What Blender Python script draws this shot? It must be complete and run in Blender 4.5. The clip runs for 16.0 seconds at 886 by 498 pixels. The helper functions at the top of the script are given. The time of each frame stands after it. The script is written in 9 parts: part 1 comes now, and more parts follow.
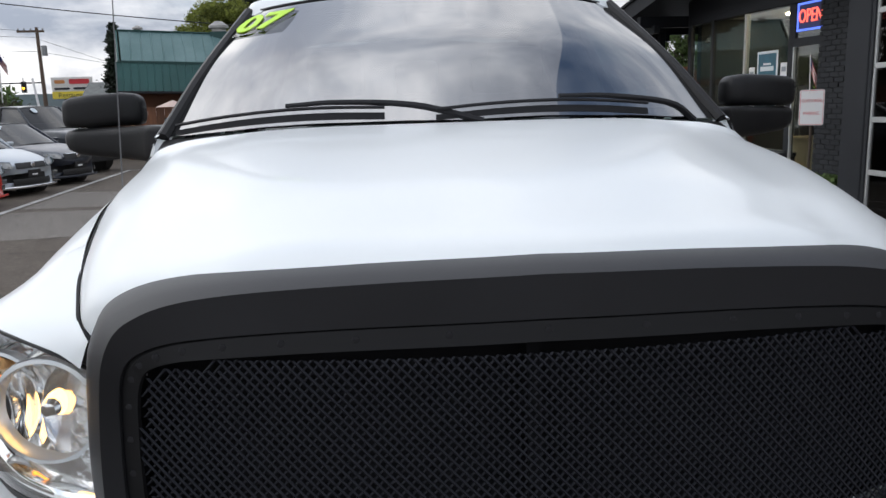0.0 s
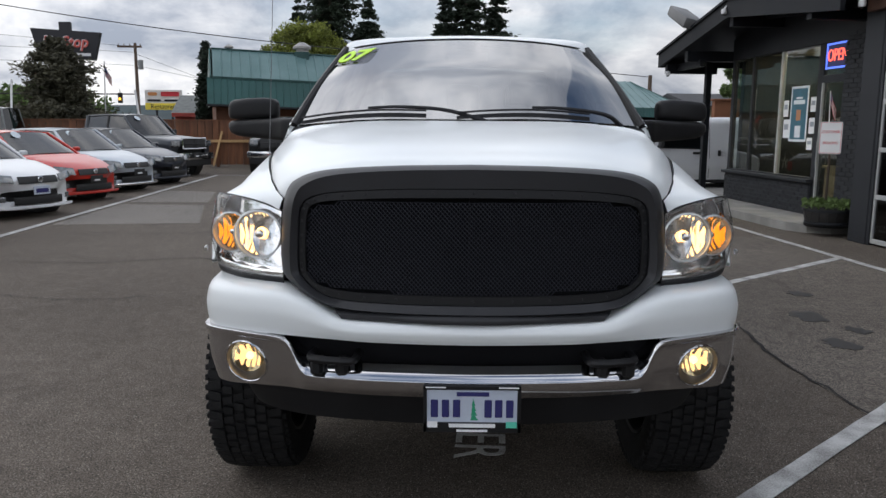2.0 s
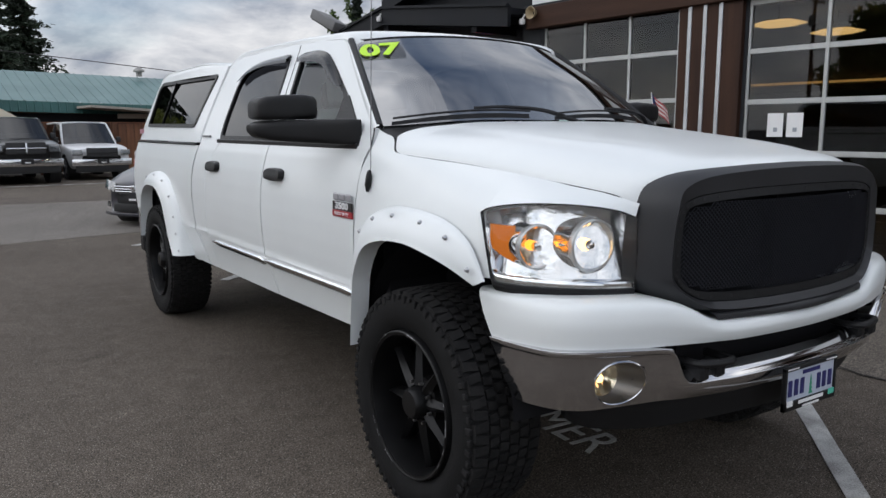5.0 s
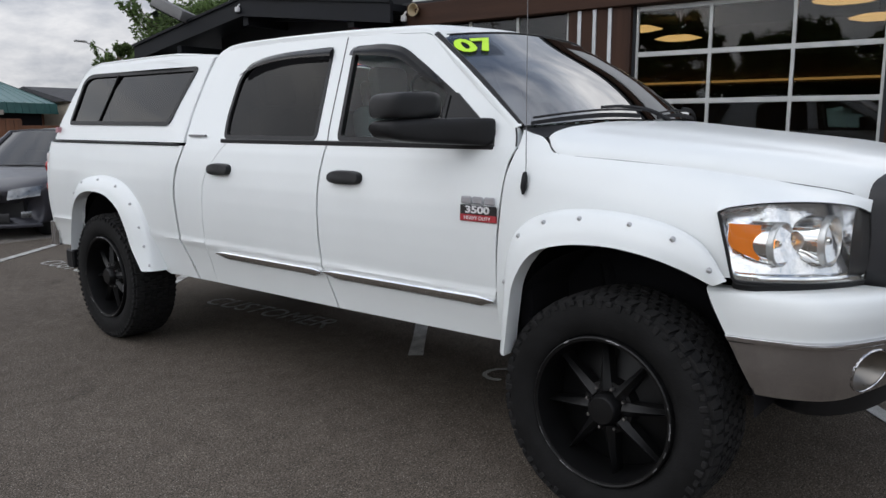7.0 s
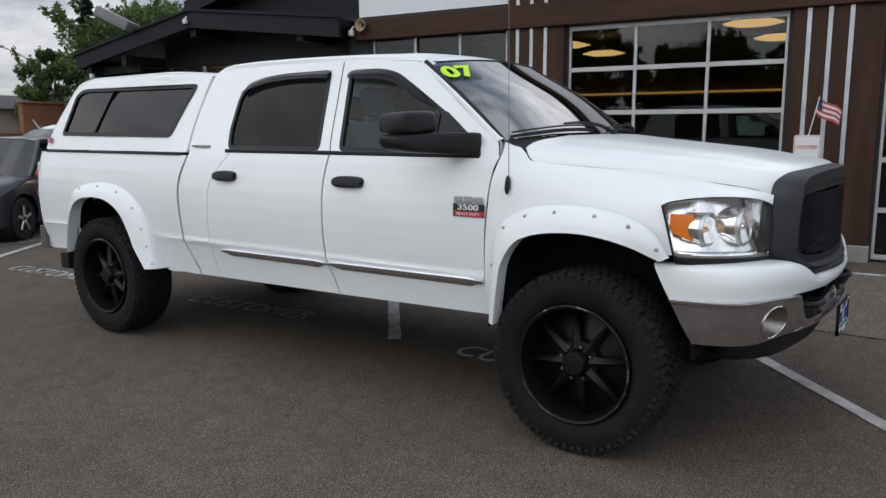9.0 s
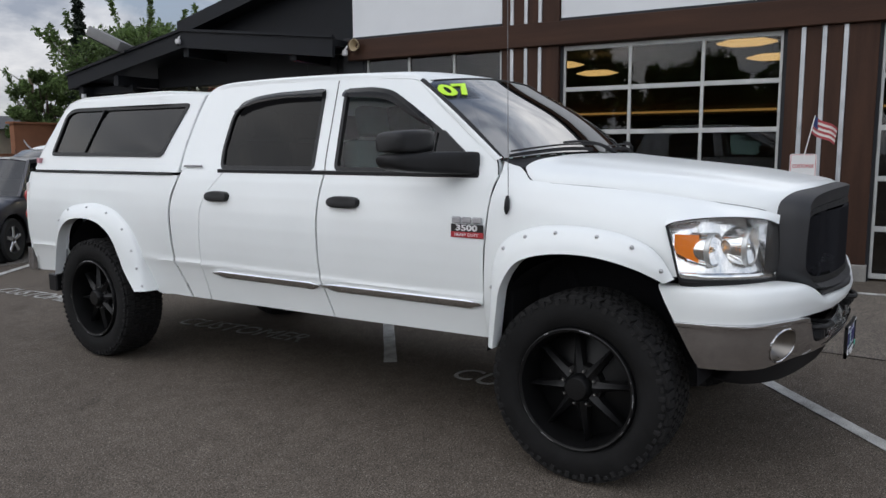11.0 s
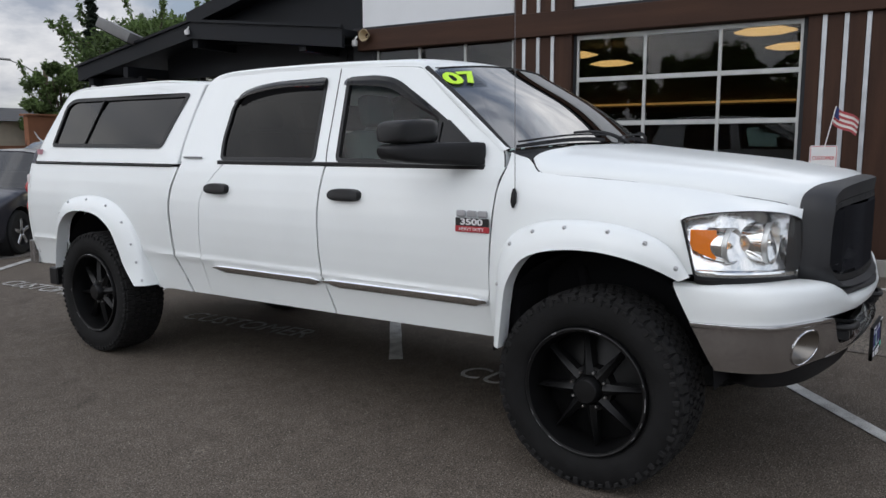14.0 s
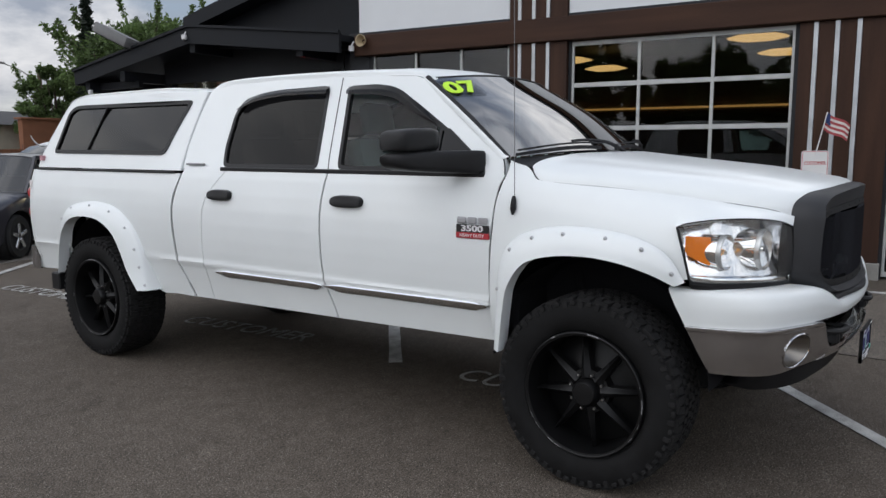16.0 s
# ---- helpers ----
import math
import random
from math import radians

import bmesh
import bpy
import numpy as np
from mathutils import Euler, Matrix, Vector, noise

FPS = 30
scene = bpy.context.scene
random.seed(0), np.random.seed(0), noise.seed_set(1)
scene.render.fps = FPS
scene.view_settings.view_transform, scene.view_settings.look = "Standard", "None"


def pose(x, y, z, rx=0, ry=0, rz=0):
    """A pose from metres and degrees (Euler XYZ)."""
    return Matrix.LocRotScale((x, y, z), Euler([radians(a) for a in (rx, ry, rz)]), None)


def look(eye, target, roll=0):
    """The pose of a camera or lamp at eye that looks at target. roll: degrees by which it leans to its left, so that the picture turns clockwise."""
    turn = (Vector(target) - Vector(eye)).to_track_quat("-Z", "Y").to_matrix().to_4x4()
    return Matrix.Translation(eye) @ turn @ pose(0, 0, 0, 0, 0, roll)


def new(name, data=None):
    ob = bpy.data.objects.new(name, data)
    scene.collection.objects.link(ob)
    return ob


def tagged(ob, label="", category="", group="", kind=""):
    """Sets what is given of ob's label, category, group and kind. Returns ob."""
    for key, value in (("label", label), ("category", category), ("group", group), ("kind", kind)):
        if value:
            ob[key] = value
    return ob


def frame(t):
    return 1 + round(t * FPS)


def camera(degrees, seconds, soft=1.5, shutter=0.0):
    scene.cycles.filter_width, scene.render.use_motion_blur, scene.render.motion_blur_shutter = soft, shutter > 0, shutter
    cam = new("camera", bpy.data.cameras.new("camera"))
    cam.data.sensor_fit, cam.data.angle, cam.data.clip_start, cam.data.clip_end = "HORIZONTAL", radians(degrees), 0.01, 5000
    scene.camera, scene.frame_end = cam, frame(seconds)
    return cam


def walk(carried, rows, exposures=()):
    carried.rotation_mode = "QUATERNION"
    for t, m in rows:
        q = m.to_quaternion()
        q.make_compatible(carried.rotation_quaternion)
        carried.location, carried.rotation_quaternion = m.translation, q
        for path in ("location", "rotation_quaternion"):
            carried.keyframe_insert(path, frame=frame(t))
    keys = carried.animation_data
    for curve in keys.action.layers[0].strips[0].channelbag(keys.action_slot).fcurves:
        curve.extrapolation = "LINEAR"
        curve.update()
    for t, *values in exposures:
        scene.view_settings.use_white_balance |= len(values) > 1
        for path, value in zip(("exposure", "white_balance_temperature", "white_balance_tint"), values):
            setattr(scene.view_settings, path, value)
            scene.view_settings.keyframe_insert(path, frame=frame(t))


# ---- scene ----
cam = camera(60.5, 16.0)
PATH = [
    (0, (-0.2, -0.894, 1.626), (-0.063, 1.065, 1.249), -1.8),
    (0.5, (-0.11, -1.38, 1.591), (-0.127, 0.589, 1.238), -1.9),
    (1, (-0.064, -1.872, 1.56), (-0.086, 0.097, 1.214), -0.9),
    (1.5, (0.014, -2.273, 1.53), (-0.018, -0.3, 1.208), 0.0),
    (2, (-0.061, -2.375, 1.54), (-0.091, -0.4, 1.224), 0.3),
    (2.5, (-0.409, -2.4, 1.552), (-0.389, -0.426, 1.23), 0.0),
    (3, (-0.815, -2.286, 1.517), (-0.601, -0.325, 1.188), -0.3),
    (3.5, (-1.298, -2.096, 1.518), (-0.821, -0.183, 1.185), -0.8),
    (3.7, (-1.488, -2.046, 1.53), (-0.901, -0.163, 1.196), -0.8),
    (5.8, (-3.088, -1.031, 1.546), (-1.799, 0.465, 1.229), -0.2),
    (6, (-3.229, -0.927, 1.55), (-1.892, 0.524, 1.227), -0.3),
    (6.5, (-3.46, -0.684, 1.559), (-2.005, 0.65, 1.24), -0.1),
    (7, (-3.564, -0.376, 1.555), (-2.073, 0.918, 1.232), -0.1),
    (7.5, (-3.79, -0.275, 1.565), (-2.235, 0.94, 1.245), 0.0),
    (8, (-3.976, -0.369, 1.582), (-2.399, 0.82, 1.262), -0.1),
    (8.5, (-4.165, -0.505, 1.591), (-2.56, 0.645, 1.273), -0.1),
    (9, (-4.347, -0.559, 1.589), (-2.734, 0.584, 1.283), -0.1),
    (11.5, (-4.274, -0.472, 1.586), (-2.641, 0.656, 1.336), -0.1),
    (12, (-4.274, -0.495, 1.591), (-2.635, 0.622, 1.333), -0.1),
    (12.5, (-4.273, -0.49, 1.597), (-2.662, 0.666, 1.337), -0.2),
    (13, (-4.259, -0.468, 1.582), (-2.659, 0.703, 1.319), -0.2),
    (13.5, (-4.162, -0.447, 1.575), (-2.565, 0.726, 1.302), -0.2),
    (14, (-4.117, -0.425, 1.577), (-2.511, 0.734, 1.302), -0.2),
    (14.5, (-4.145, -0.43, 1.579), (-2.535, 0.725, 1.303), -0.2),
    (15, (-4.213, -0.435, 1.589), (-2.58, 0.687, 1.315), -0.1),
    (15.5, (-4.22, -0.444, 1.595), (-2.597, 0.693, 1.323), -0.1),
    (16, (-4.207, -0.446, 1.605), (-2.591, 0.701, 1.337), -0.2),
]
walk(cam, [(t, look(eye, target, roll)) for t, eye, target, roll in PATH], exposures=((0.0, 0.27), (1.0, 0.24), (2.0, 0.20), (3.5, 0.16), (6.0, 0.16), (16.0, 0.16)))

# ---- world, sun and exposure ----
world = bpy.data.worlds.new("sky")
scene.world = world
world.use_nodes = True
wn, wl = world.node_tree.nodes, world.node_tree.links
wn.clear()


def wnode(kind, **values):
    n = wn.new(kind)
    for k, v in values.items():
        n.inputs[k].default_value = v
    return n


SUN_EL, SUN_AZ = 42.0, 300.0
sky = wn.new("ShaderNodeTexSky")
sky.sky_type, sky.sun_disc = "NISHITA", False
sky.sun_elevation, sky.sun_rotation = radians(SUN_EL), radians(SUN_AZ)
wco = wn.new("ShaderNodeTexCoord")
wsep = wn.new("ShaderNodeSeparateXYZ")
wl.new(wco.outputs["Generated"], wsep.inputs[0])
# clouds lie on a flat layer overhead: divide the direction by its height
wh = wn.new("ShaderNodeMath")
wh.operation = "MAXIMUM"
wh.inputs[1].default_value = 0.0
wl.new(wsep.outputs[2], wh.inputs[0])
wadd = wn.new("ShaderNodeMath")
wadd.operation = "ADD"
wadd.inputs[1].default_value = 0.42
wl.new(wh.outputs[0], wadd.inputs[0])
wdiv = wn.new("ShaderNodeVectorMath")
wdiv.operation = "DIVIDE"
wcomb = wn.new("ShaderNodeCombineXYZ")
for i in range(3):
    wl.new(wadd.outputs[0], wcomb.inputs[i])
wl.new(wco.outputs["Generated"], wdiv.inputs[0])
wl.new(wcomb.outputs[0], wdiv.inputs[1])
cloud = wnode("ShaderNodeTexNoise", Scale=1.45, Detail=9.0, Roughness=0.56, Distortion=0.35)
wshift = wn.new("ShaderNodeMapping")
wshift.inputs["Location"].default_value = (3.3, 1.4, 0.0)
wl.new(wdiv.outputs[0], wshift.inputs[0])
wl.new(wshift.outputs[0], cloud.inputs["Vector"])
puff = wnode("ShaderNodeTexNoise", Scale=2.8, Detail=8.0, Roughness=0.58, Distortion=0.3)
wl.new(wshift.outputs[0], puff.inputs["Vector"])
cover = wn.new("ShaderNodeValToRGB")
cover.color_ramp.elements[0].position, cover.color_ramp.elements[0].color = 0.31, (0, 0, 0, 1)
cover.color_ramp.elements[1].position, cover.color_ramp.elements[1].color = 0.62, (1, 1, 1, 1)
# seen edge-on towards the horizon the layer closes up; overhead blue shows between the clouds
wthin = wn.new("ShaderNodeMath")
wthin.operation, wthin.inputs[1].default_value, wthin.inputs[2].default_value = "MULTIPLY_ADD", -0.23, 0.165
wl.new(wh.outputs[0], wthin.inputs[0])
wcov = wn.new("ShaderNodeMath")
wl.new(cloud.outputs[0], wcov.inputs[0])
wl.new(wthin.outputs[0], wcov.inputs[1])
wl.new(wcov.outputs[0], cover.inputs[0])
tone = wn.new("ShaderNodeValToRGB")
tone.color_ramp.elements[0].position, tone.color_ramp.elements[0].color = 0.36, (0.33, 0.37, 0.45, 1)
tone.color_ramp.elements[1].position, tone.color_ramp.elements[1].color = 0.70, (1.12, 1.11, 1.11, 1)
wl.new(puff.outputs[0], tone.inputs[0])
blue = wnode("ShaderNodeVectorMath")
blue.operation = "SCALE"
blue.inputs["Scale"].default_value = 0.075
wl.new(sky.outputs[0], blue.inputs[0])
wmix = wn.new("ShaderNodeMix")
wmix.data_type = "RGBA"
wl.new(cover.outputs[0], wmix.inputs["Factor"])
wl.new(blue.outputs[0], wmix.inputs[6])
# an overcast sky is brighter overhead than at the horizon
wlum = wn.new("ShaderNodeMath")
wlum.operation, wlum.inputs[1].default_value, wlum.inputs[2].default_value = "MULTIPLY_ADD", 1.22, 0.61
wl.new(wh.outputs[0], wlum.inputs[0])
wtone = wn.new("ShaderNodeVectorMath")
wtone.operation = "SCALE"
wl.new(tone.outputs[0], wtone.inputs[0])
# and brighter on the side where the veiled sun stands
wside = wn.new("ShaderNodeVectorMath")
wside.operation = "DOT_PRODUCT"
wside.inputs[1].default_value = (-0.20, -0.08, 0.0)
wl.new(wco.outputs["Generated"], wside.inputs[0])
wsum = wn.new("ShaderNodeMath")
wl.new(wlum.outputs[0], wsum.inputs[0])
wl.new(wside.outputs["Value"], wsum.inputs[1])
wl.new(wsum.outputs[0], wtone.inputs["Scale"])
wl.new(wtone.outputs[0], wmix.inputs[7])
wbg = wnode("ShaderNodeBackground", Strength=1.44)
wl.new(wmix.outputs[2], wbg.inputs["Color"])
wout = wn.new("ShaderNodeOutputWorld")
wl.new(wbg.outputs[0], wout.inputs[0])

sun = new("sun", bpy.data.lights.new("sun", "SUN"))
sun.data.energy, sun.data.angle, sun.data.color = 0.65, radians(120), (1.0, 0.96, 0.9)
sun.matrix_world = pose(0, 0, 30, 90 - SUN_EL, 0, 180 - SUN_AZ)

# ---- materials ----
MATS = {}


def mat(name, color=(0.5, 0.5, 0.5), rough=0.5, metal=0.0, var=0.0, vscale=3.0, bump=0.0, bscale=40.0, coat=0.0, dark=None, emit=None, espec=0.5, fine=0.0, rand=0.0, stretch=(1, 1, 1)):
    """Principled paint with variation at two scales: wide blotches and fine grain, and a bump of the grain."""
    if name in MATS:
        return MATS[name]
    m = bpy.data.materials.new(name)
    m.use_nodes = True
    n, l = m.node_tree.nodes, m.node_tree.links
    p = n["Principled BSDF"]
    p.inputs["Base Color"].default_value = (*color, 1)
    p.inputs["Roughness"].default_value = rough
    p.inputs["Metallic"].default_value = metal
    p.inputs["Coat Weight"].default_value = coat
    p.inputs["Coat Roughness"].default_value = 0.06
    p.inputs["Specular IOR Level"].default_value = espec
    if emit:
        p.inputs["Emission Color"].default_value = (*emit[:3], 1)
        p.inputs["Emission Strength"].default_value = emit[3]
    co = n.new("ShaderNodeTexCoord")
    mp = n.new("ShaderNodeMapping")
    mp.inputs["Scale"].default_value = stretch
    l.new(co.outputs["Object"], mp.inputs[0])
    last = None
    if var or fine:
        big = n.new("ShaderNodeTexNoise")
        big.inputs["Scale"].default_value, big.inputs["Detail"].default_value = vscale, 6
        l.new(mp.outputs[0], big.inputs["Vector"])
        small = n.new("ShaderNodeTexNoise")
        small.inputs["Scale"].default_value, small.inputs["Detail"].default_value = bscale, 3
        l.new(mp.outputs[0], small.inputs["Vector"])
        ramp = n.new("ShaderNodeValToRGB")
        d = dark or tuple(c * (1 - var) for c in color)
        ramp.color_ramp.elements[0].position, ramp.color_ramp.elements[0].color = 0.3, (*d, 1)
        ramp.color_ramp.elements[1].position, ramp.color_ramp.elements[1].color = 0.7, (*color, 1)
        mx = n.new("ShaderNodeMath")
        mx.operation = "MULTIPLY_ADD"
        l.new(small.outputs[0], mx.inputs[0])
        mx.inputs[1].default_value = fine
        sub = n.new("ShaderNodeMath")
        sub.operation = "SUBTRACT"
        l.new(big.outputs[0], sub.inputs[0])
        sub.inputs[1].default_value = fine * 0.5
        l.new(sub.outputs[0], mx.inputs[2])
        l.new(mx.outputs[0], ramp.inputs[0])
        last = ramp.outputs[0]
        rr = n.new("ShaderNodeMapRange")
        rr.inputs["To Min"].default_value, rr.inputs["To Max"].default_value = max(rough - 0.08, 0.02), min(rough + 0.08, 1)
        l.new(big.outputs[0], rr.inputs["Value"])
        l.new(rr.outputs[0], p.inputs["Roughness"])
    if rand:
        oi = n.new("ShaderNodeObjectInfo")
        hs = n.new("ShaderNodeHueSaturation")
        mr = n.new("ShaderNodeMapRange")
        mr.inputs["To Min"].default_value, mr.inputs["To Max"].default_value = 1 - rand, 1 + rand
        l.new(oi.outputs["Random"], mr.inputs["Value"])
        l.new(mr.outputs[0], hs.inputs["Value"])
        if last:
            l.new(last, hs.inputs["Color"])
        else:
            hs.inputs["Color"].default_value = (*color, 1)
        last = hs.outputs[0]
    if last:
        l.new(last, p.inputs["Base Color"])
    if bump:
        bt = n.new("ShaderNodeTexNoise")
        bt.inputs["Scale"].default_value, bt.inputs["Detail"].default_value = bscale, 5
        l.new(mp.outputs[0], bt.inputs["Vector"])
        b = n.new("ShaderNodeBump")
        b.inputs["Strength"].default_value, b.inputs["Distance"].default_value = bump, 0.01
        l.new(bt.outputs[0], b.inputs["Height"])
        l.new(b.outputs[0], p.inputs["Normal"])
    MATS[name] = m
    return m


def glass(name, tint=(0.6, 0.65, 0.65), f0=0.045, rough=0.0):
    """Thin pane: what lies behind it, tinted, under a Fresnel reflection."""
    if name in MATS:
        return MATS[name]
    m = bpy.data.materials.new(name)
    m.use_nodes = True
    n, l = m.node_tree.nodes, m.node_tree.links
    n.clear()
    out = n.new("ShaderNodeOutputMaterial")
    mix = n.new("ShaderNodeMixShader")
    tr = n.new("ShaderNodeBsdfTransparent")
    tr.inputs[0].default_value = (*tint, 1)
    gl = n.new("ShaderNodeBsdfGlossy")
    gl.inputs["Roughness"].default_value = rough
    # Schlick: base reflectance rising towards grazing angles
    lw = n.new("ShaderNodeLayerWeight")
    lw.inputs[0].default_value = 0.5
    pw = n.new("ShaderNodeMath")
    pw.operation, pw.inputs[1].default_value = "POWER", 5.0
    l.new(lw.outputs["Facing"], pw.inputs[0])
    ma = n.new("ShaderNodeMath")
    ma.operation, ma.inputs[1].default_value, ma.inputs[2].default_value = "MULTIPLY_ADD", 1 - f0, f0
    l.new(pw.outputs[0], ma.inputs[0])
    l.new(ma.outputs[0], mix.inputs[0])
    l.new(tr.outputs[0], mix.inputs[1])
    l.new(gl.outputs[0], mix.inputs[2])
    l.new(mix.outputs[0], out.inputs[0])
    MATS[name] = m
    return m


WHITE = mat("white_paint", (0.79, 0.82, 0.82), 0.32, var=0.04, vscale=2.0, coat=0.35, bscale=90, fine=0.1)
BLACKPL = mat("black_plastic", (0.0125, 0.0125, 0.0135), 0.45, var=0.3, bump=0.12, bscale=260, espec=0.27)
MATTE = mat("satin_black_paint", (0.0225, 0.0230, 0.0260), 0.5, var=0.25, vscale=5, bump=0.03, bscale=300, espec=0.45)
MESHB = mat("black_mesh_wire", (0.020, 0.020, 0.022), 0.6, espec=0.25)
GRID = mat("grille_wire", (0.021, 0.022, 0.028), 0.65, espec=0.2)
# near-black that puts the shade of hollows and gaps into the colour
VOID = mat("cavity_shade", (0.016, 0.016, 0.018), 0.9, espec=0.1)
CHROME = mat("chrome", (0.58, 0.58, 0.595), 0.07, 1.0, var=0.05, vscale=6)
RUBBER = mat("tyre_rubber", (0.0100, 0.0100, 0.0105), 0.75, var=0.45, vscale=9, bump=0.2, bscale=120, dark=(0.003, 0.003, 0.003), espec=0.22)
RIMB = mat("black_rim", (0.0062, 0.0062, 0.0066), 0.42, var=0.4, vscale=12, espec=0.28)
SILVER = mat("bare_metal", (0.55, 0.55, 0.56), 0.3, 1.0, var=0.15, vscale=20)
RED = mat("red_lens", (0.35, 0.01, 0.012), 0.15, coat=0.5)
AMBER = mat("amber_lens", (0.85, 0.22, 0.02), 0.2, coat=0.5)
BULB = mat("lit_bulb", (1.0, 0.8, 0.5), 0.3, emit=(1.0, 0.56, 0.18, 3.4))
WARMB = mat("fog_bulb", (1.0, 0.8, 0.5), 0.3, emit=(1.0, 0.66, 0.34, 1.9))
TURNB = mat("turn_bulb", (1.0, 0.5, 0.1), 0.3, emit=(1.0, 0.36, 0.03, 1.8))
LENS = glass("clear_lens", (0.97, 0.98, 0.98), 0.03)
# near-black tint stands in for cabin shade; reflectance is raised to brighten reflected clouds
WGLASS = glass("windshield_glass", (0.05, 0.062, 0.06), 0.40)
SGLASS = glass("side_glass", (0.56, 0.72, 0.69), 0.030)
TGLASS = glass("privacy_glass", (0.03, 0.032, 0.035), 0.021)
VISOR = glass("smoked_visor", (0.10, 0.10, 0.11), 0.026)
INTER = mat("grey_interior", (0.22, 0.225, 0.23), 0.8, var=0.3, vscale=8)
LIME = mat("lime_sticker", (0.52, 0.85, 0.03), 0.5)
BADGE = mat("badge_red", (0.42, 0.03, 0.04), 0.4)


# ---- mesh helpers ----
def link(name, bm, material, parent=None, label="", smooth=35, m=None):
    bmesh.ops.remove_doubles(bm, verts=bm.verts, dist=1e-5)
    bmesh.ops.recalc_face_normals(bm, faces=bm.faces)
    me = bpy.data.meshes.new(name)
    bm.to_mesh(me)
    bm.free()
    me.materials.append(material)
    if smooth:
        me.shade_smooth()
        me.set_sharp_from_angle(angle=radians(smooth))
    ob = new(name, me)
    if parent:
        ob.parent = parent
    if m is not None:
        ob.matrix_basis = m
    if label:
        ob["label"] = label
    return ob


def part(name, bm, material, parent, label="", smooth=35):
    return link(name, bm, material, parent, label, smooth)


def thing(name, label, category, m=None, group="", kind=""):
    e = new(name)
    e.empty_display_size = 0.2
    if m is not None:
        e.matrix_basis = m
    return tagged(e, label, category, group, kind)


def cr(pts, n):
    """n + 1 points along a smooth curve through pts."""
    P = [Vector(p) for p in pts]
    if len(P) == 2:
        return [P[0].lerp(P[1], i / n) for i in range(n + 1)]
    out = []
    for i in range(n + 1):
        s = i / n * (len(P) - 1)
        k = min(int(s), len(P) - 2)
        f = s - k
        p0, p1, p2, p3 = P[max(k - 1, 0)], P[k], P[k + 1], P[min(k + 2, len(P) - 1)]
        if k == 0:
            p0 = 2 * p1 - p2
        if k + 2 > len(P) - 1:
            p3 = 2 * p2 - p1
        out.append(0.5 * (2 * p1 + (p2 - p0) * f + (2 * p0 - 5 * p1 + 4 * p2 - p3) * f * f + (3 * p1 - p0 - 3 * p2 + p3) * f ** 3))
    return out


def surf(rows, nu=24, nv=12, bm=None):
    """A smooth sheet through a coarse grid of points: nu steps along the rows' order, nv along each row."""
    bm = bm or bmesh.new()
    fine = [cr(r, nv) for r in rows]
    cols = [cr([fine[i][j] for i in range(len(fine))], nu) for j in range(nv + 1)]
    vs = [[bm.verts.new(p) for p in c] for c in cols]
    for j in range(nv):
        for i in range(nu):
            try:
                bm.faces.new((vs[j][i], vs[j + 1][i], vs[j + 1][i + 1], vs[j][i + 1]))
            except ValueError:
                pass
    return bm


def thick(bm, t):
    bmesh.ops.recalc_face_normals(bm, faces=bm.faces)
    bmesh.ops.solidify(bm, geom=bm.faces[:], thickness=t)
    return bm


def flip(bm):
    """The mirror image across the truck's middle plane."""
    b = bm.copy()
    for v in b.verts:
        v.co.x = -v.co.x
    bmesh.ops.reverse_faces(b, faces=b.faces)
    return b


def both(name, bm, material, parent, label="", smooth=35):
    b = flip(bm)
    return part(name, bm, material, parent, label, smooth), part(name, b, material, parent, label, smooth)


def box(lo, hi, bev=0.0, bm=None, seg=1):
    b = bmesh.new()
    bmesh.ops.create_cube(b, size=1)
    for v in b.verts:
        v.co = Vector([(lo[i] + hi[i]) / 2 + v.co[i] * (hi[i] - lo[i]) for i in range(3)])
    if bev:
        bmesh.ops.bevel(b, geom=b.edges[:], offset=bev, segments=seg, affect="EDGES", profile=0.5)
    return join(bm, b)


def join(bm, b, m=None):
    if m is not None:
        b.transform(m)
    if bm is None:
        return b
    off = {}
    for v in b.verts:
        off[v] = bm.verts.new(v.co)
    for f in b.faces:
        try:
            bm.faces.new([off[v] for v in f.verts])
        except ValueError:
            pass
    b.free()
    return bm


def turn(profile, n=32, axis="x", bm=None, m=None, arc=360):
    """Spin a profile of (radius, along) about an axis."""
    b = bmesh.new()
    rings = []
    full = arc >= 360
    for i in range(n if full else n + 1):
        a = radians(arc) * i / n
        ring = []
        for r, h in profile:
            c, s = r * math.cos(a), r * math.sin(a)
            ring.append(b.verts.new({"x": (h, c, s), "y": (c, h, s), "z": (c, s, h)}[axis]))
        rings.append(ring)
    for i in range(n):
        A, B = rings[i], rings[(i + 1) % len(rings)]
        for j in range(len(profile) - 1):
            try:
                b.faces.new((A[j], A[j + 1], B[j + 1], B[j]))
            except ValueError:
                pass
    bmesh.ops.remove_doubles(b, verts=b.verts, dist=1e-6)
    return join(bm, b, m)


def rod(p, q, r, n=8, bm=None, r2=None):
    p, q = Vector(p), Vector(q)
    d = q - p
    b = bmesh.new()
    bmesh.ops.create_cone(b, cap_ends=True, segments=n, radius1=r, radius2=r if r2 is None else r2, depth=d.length)
    b.transform(Matrix.Translation((p + q) / 2) @ d.to_track_quat("Z", "Y").to_matrix().to_4x4())
    return join(bm, b)


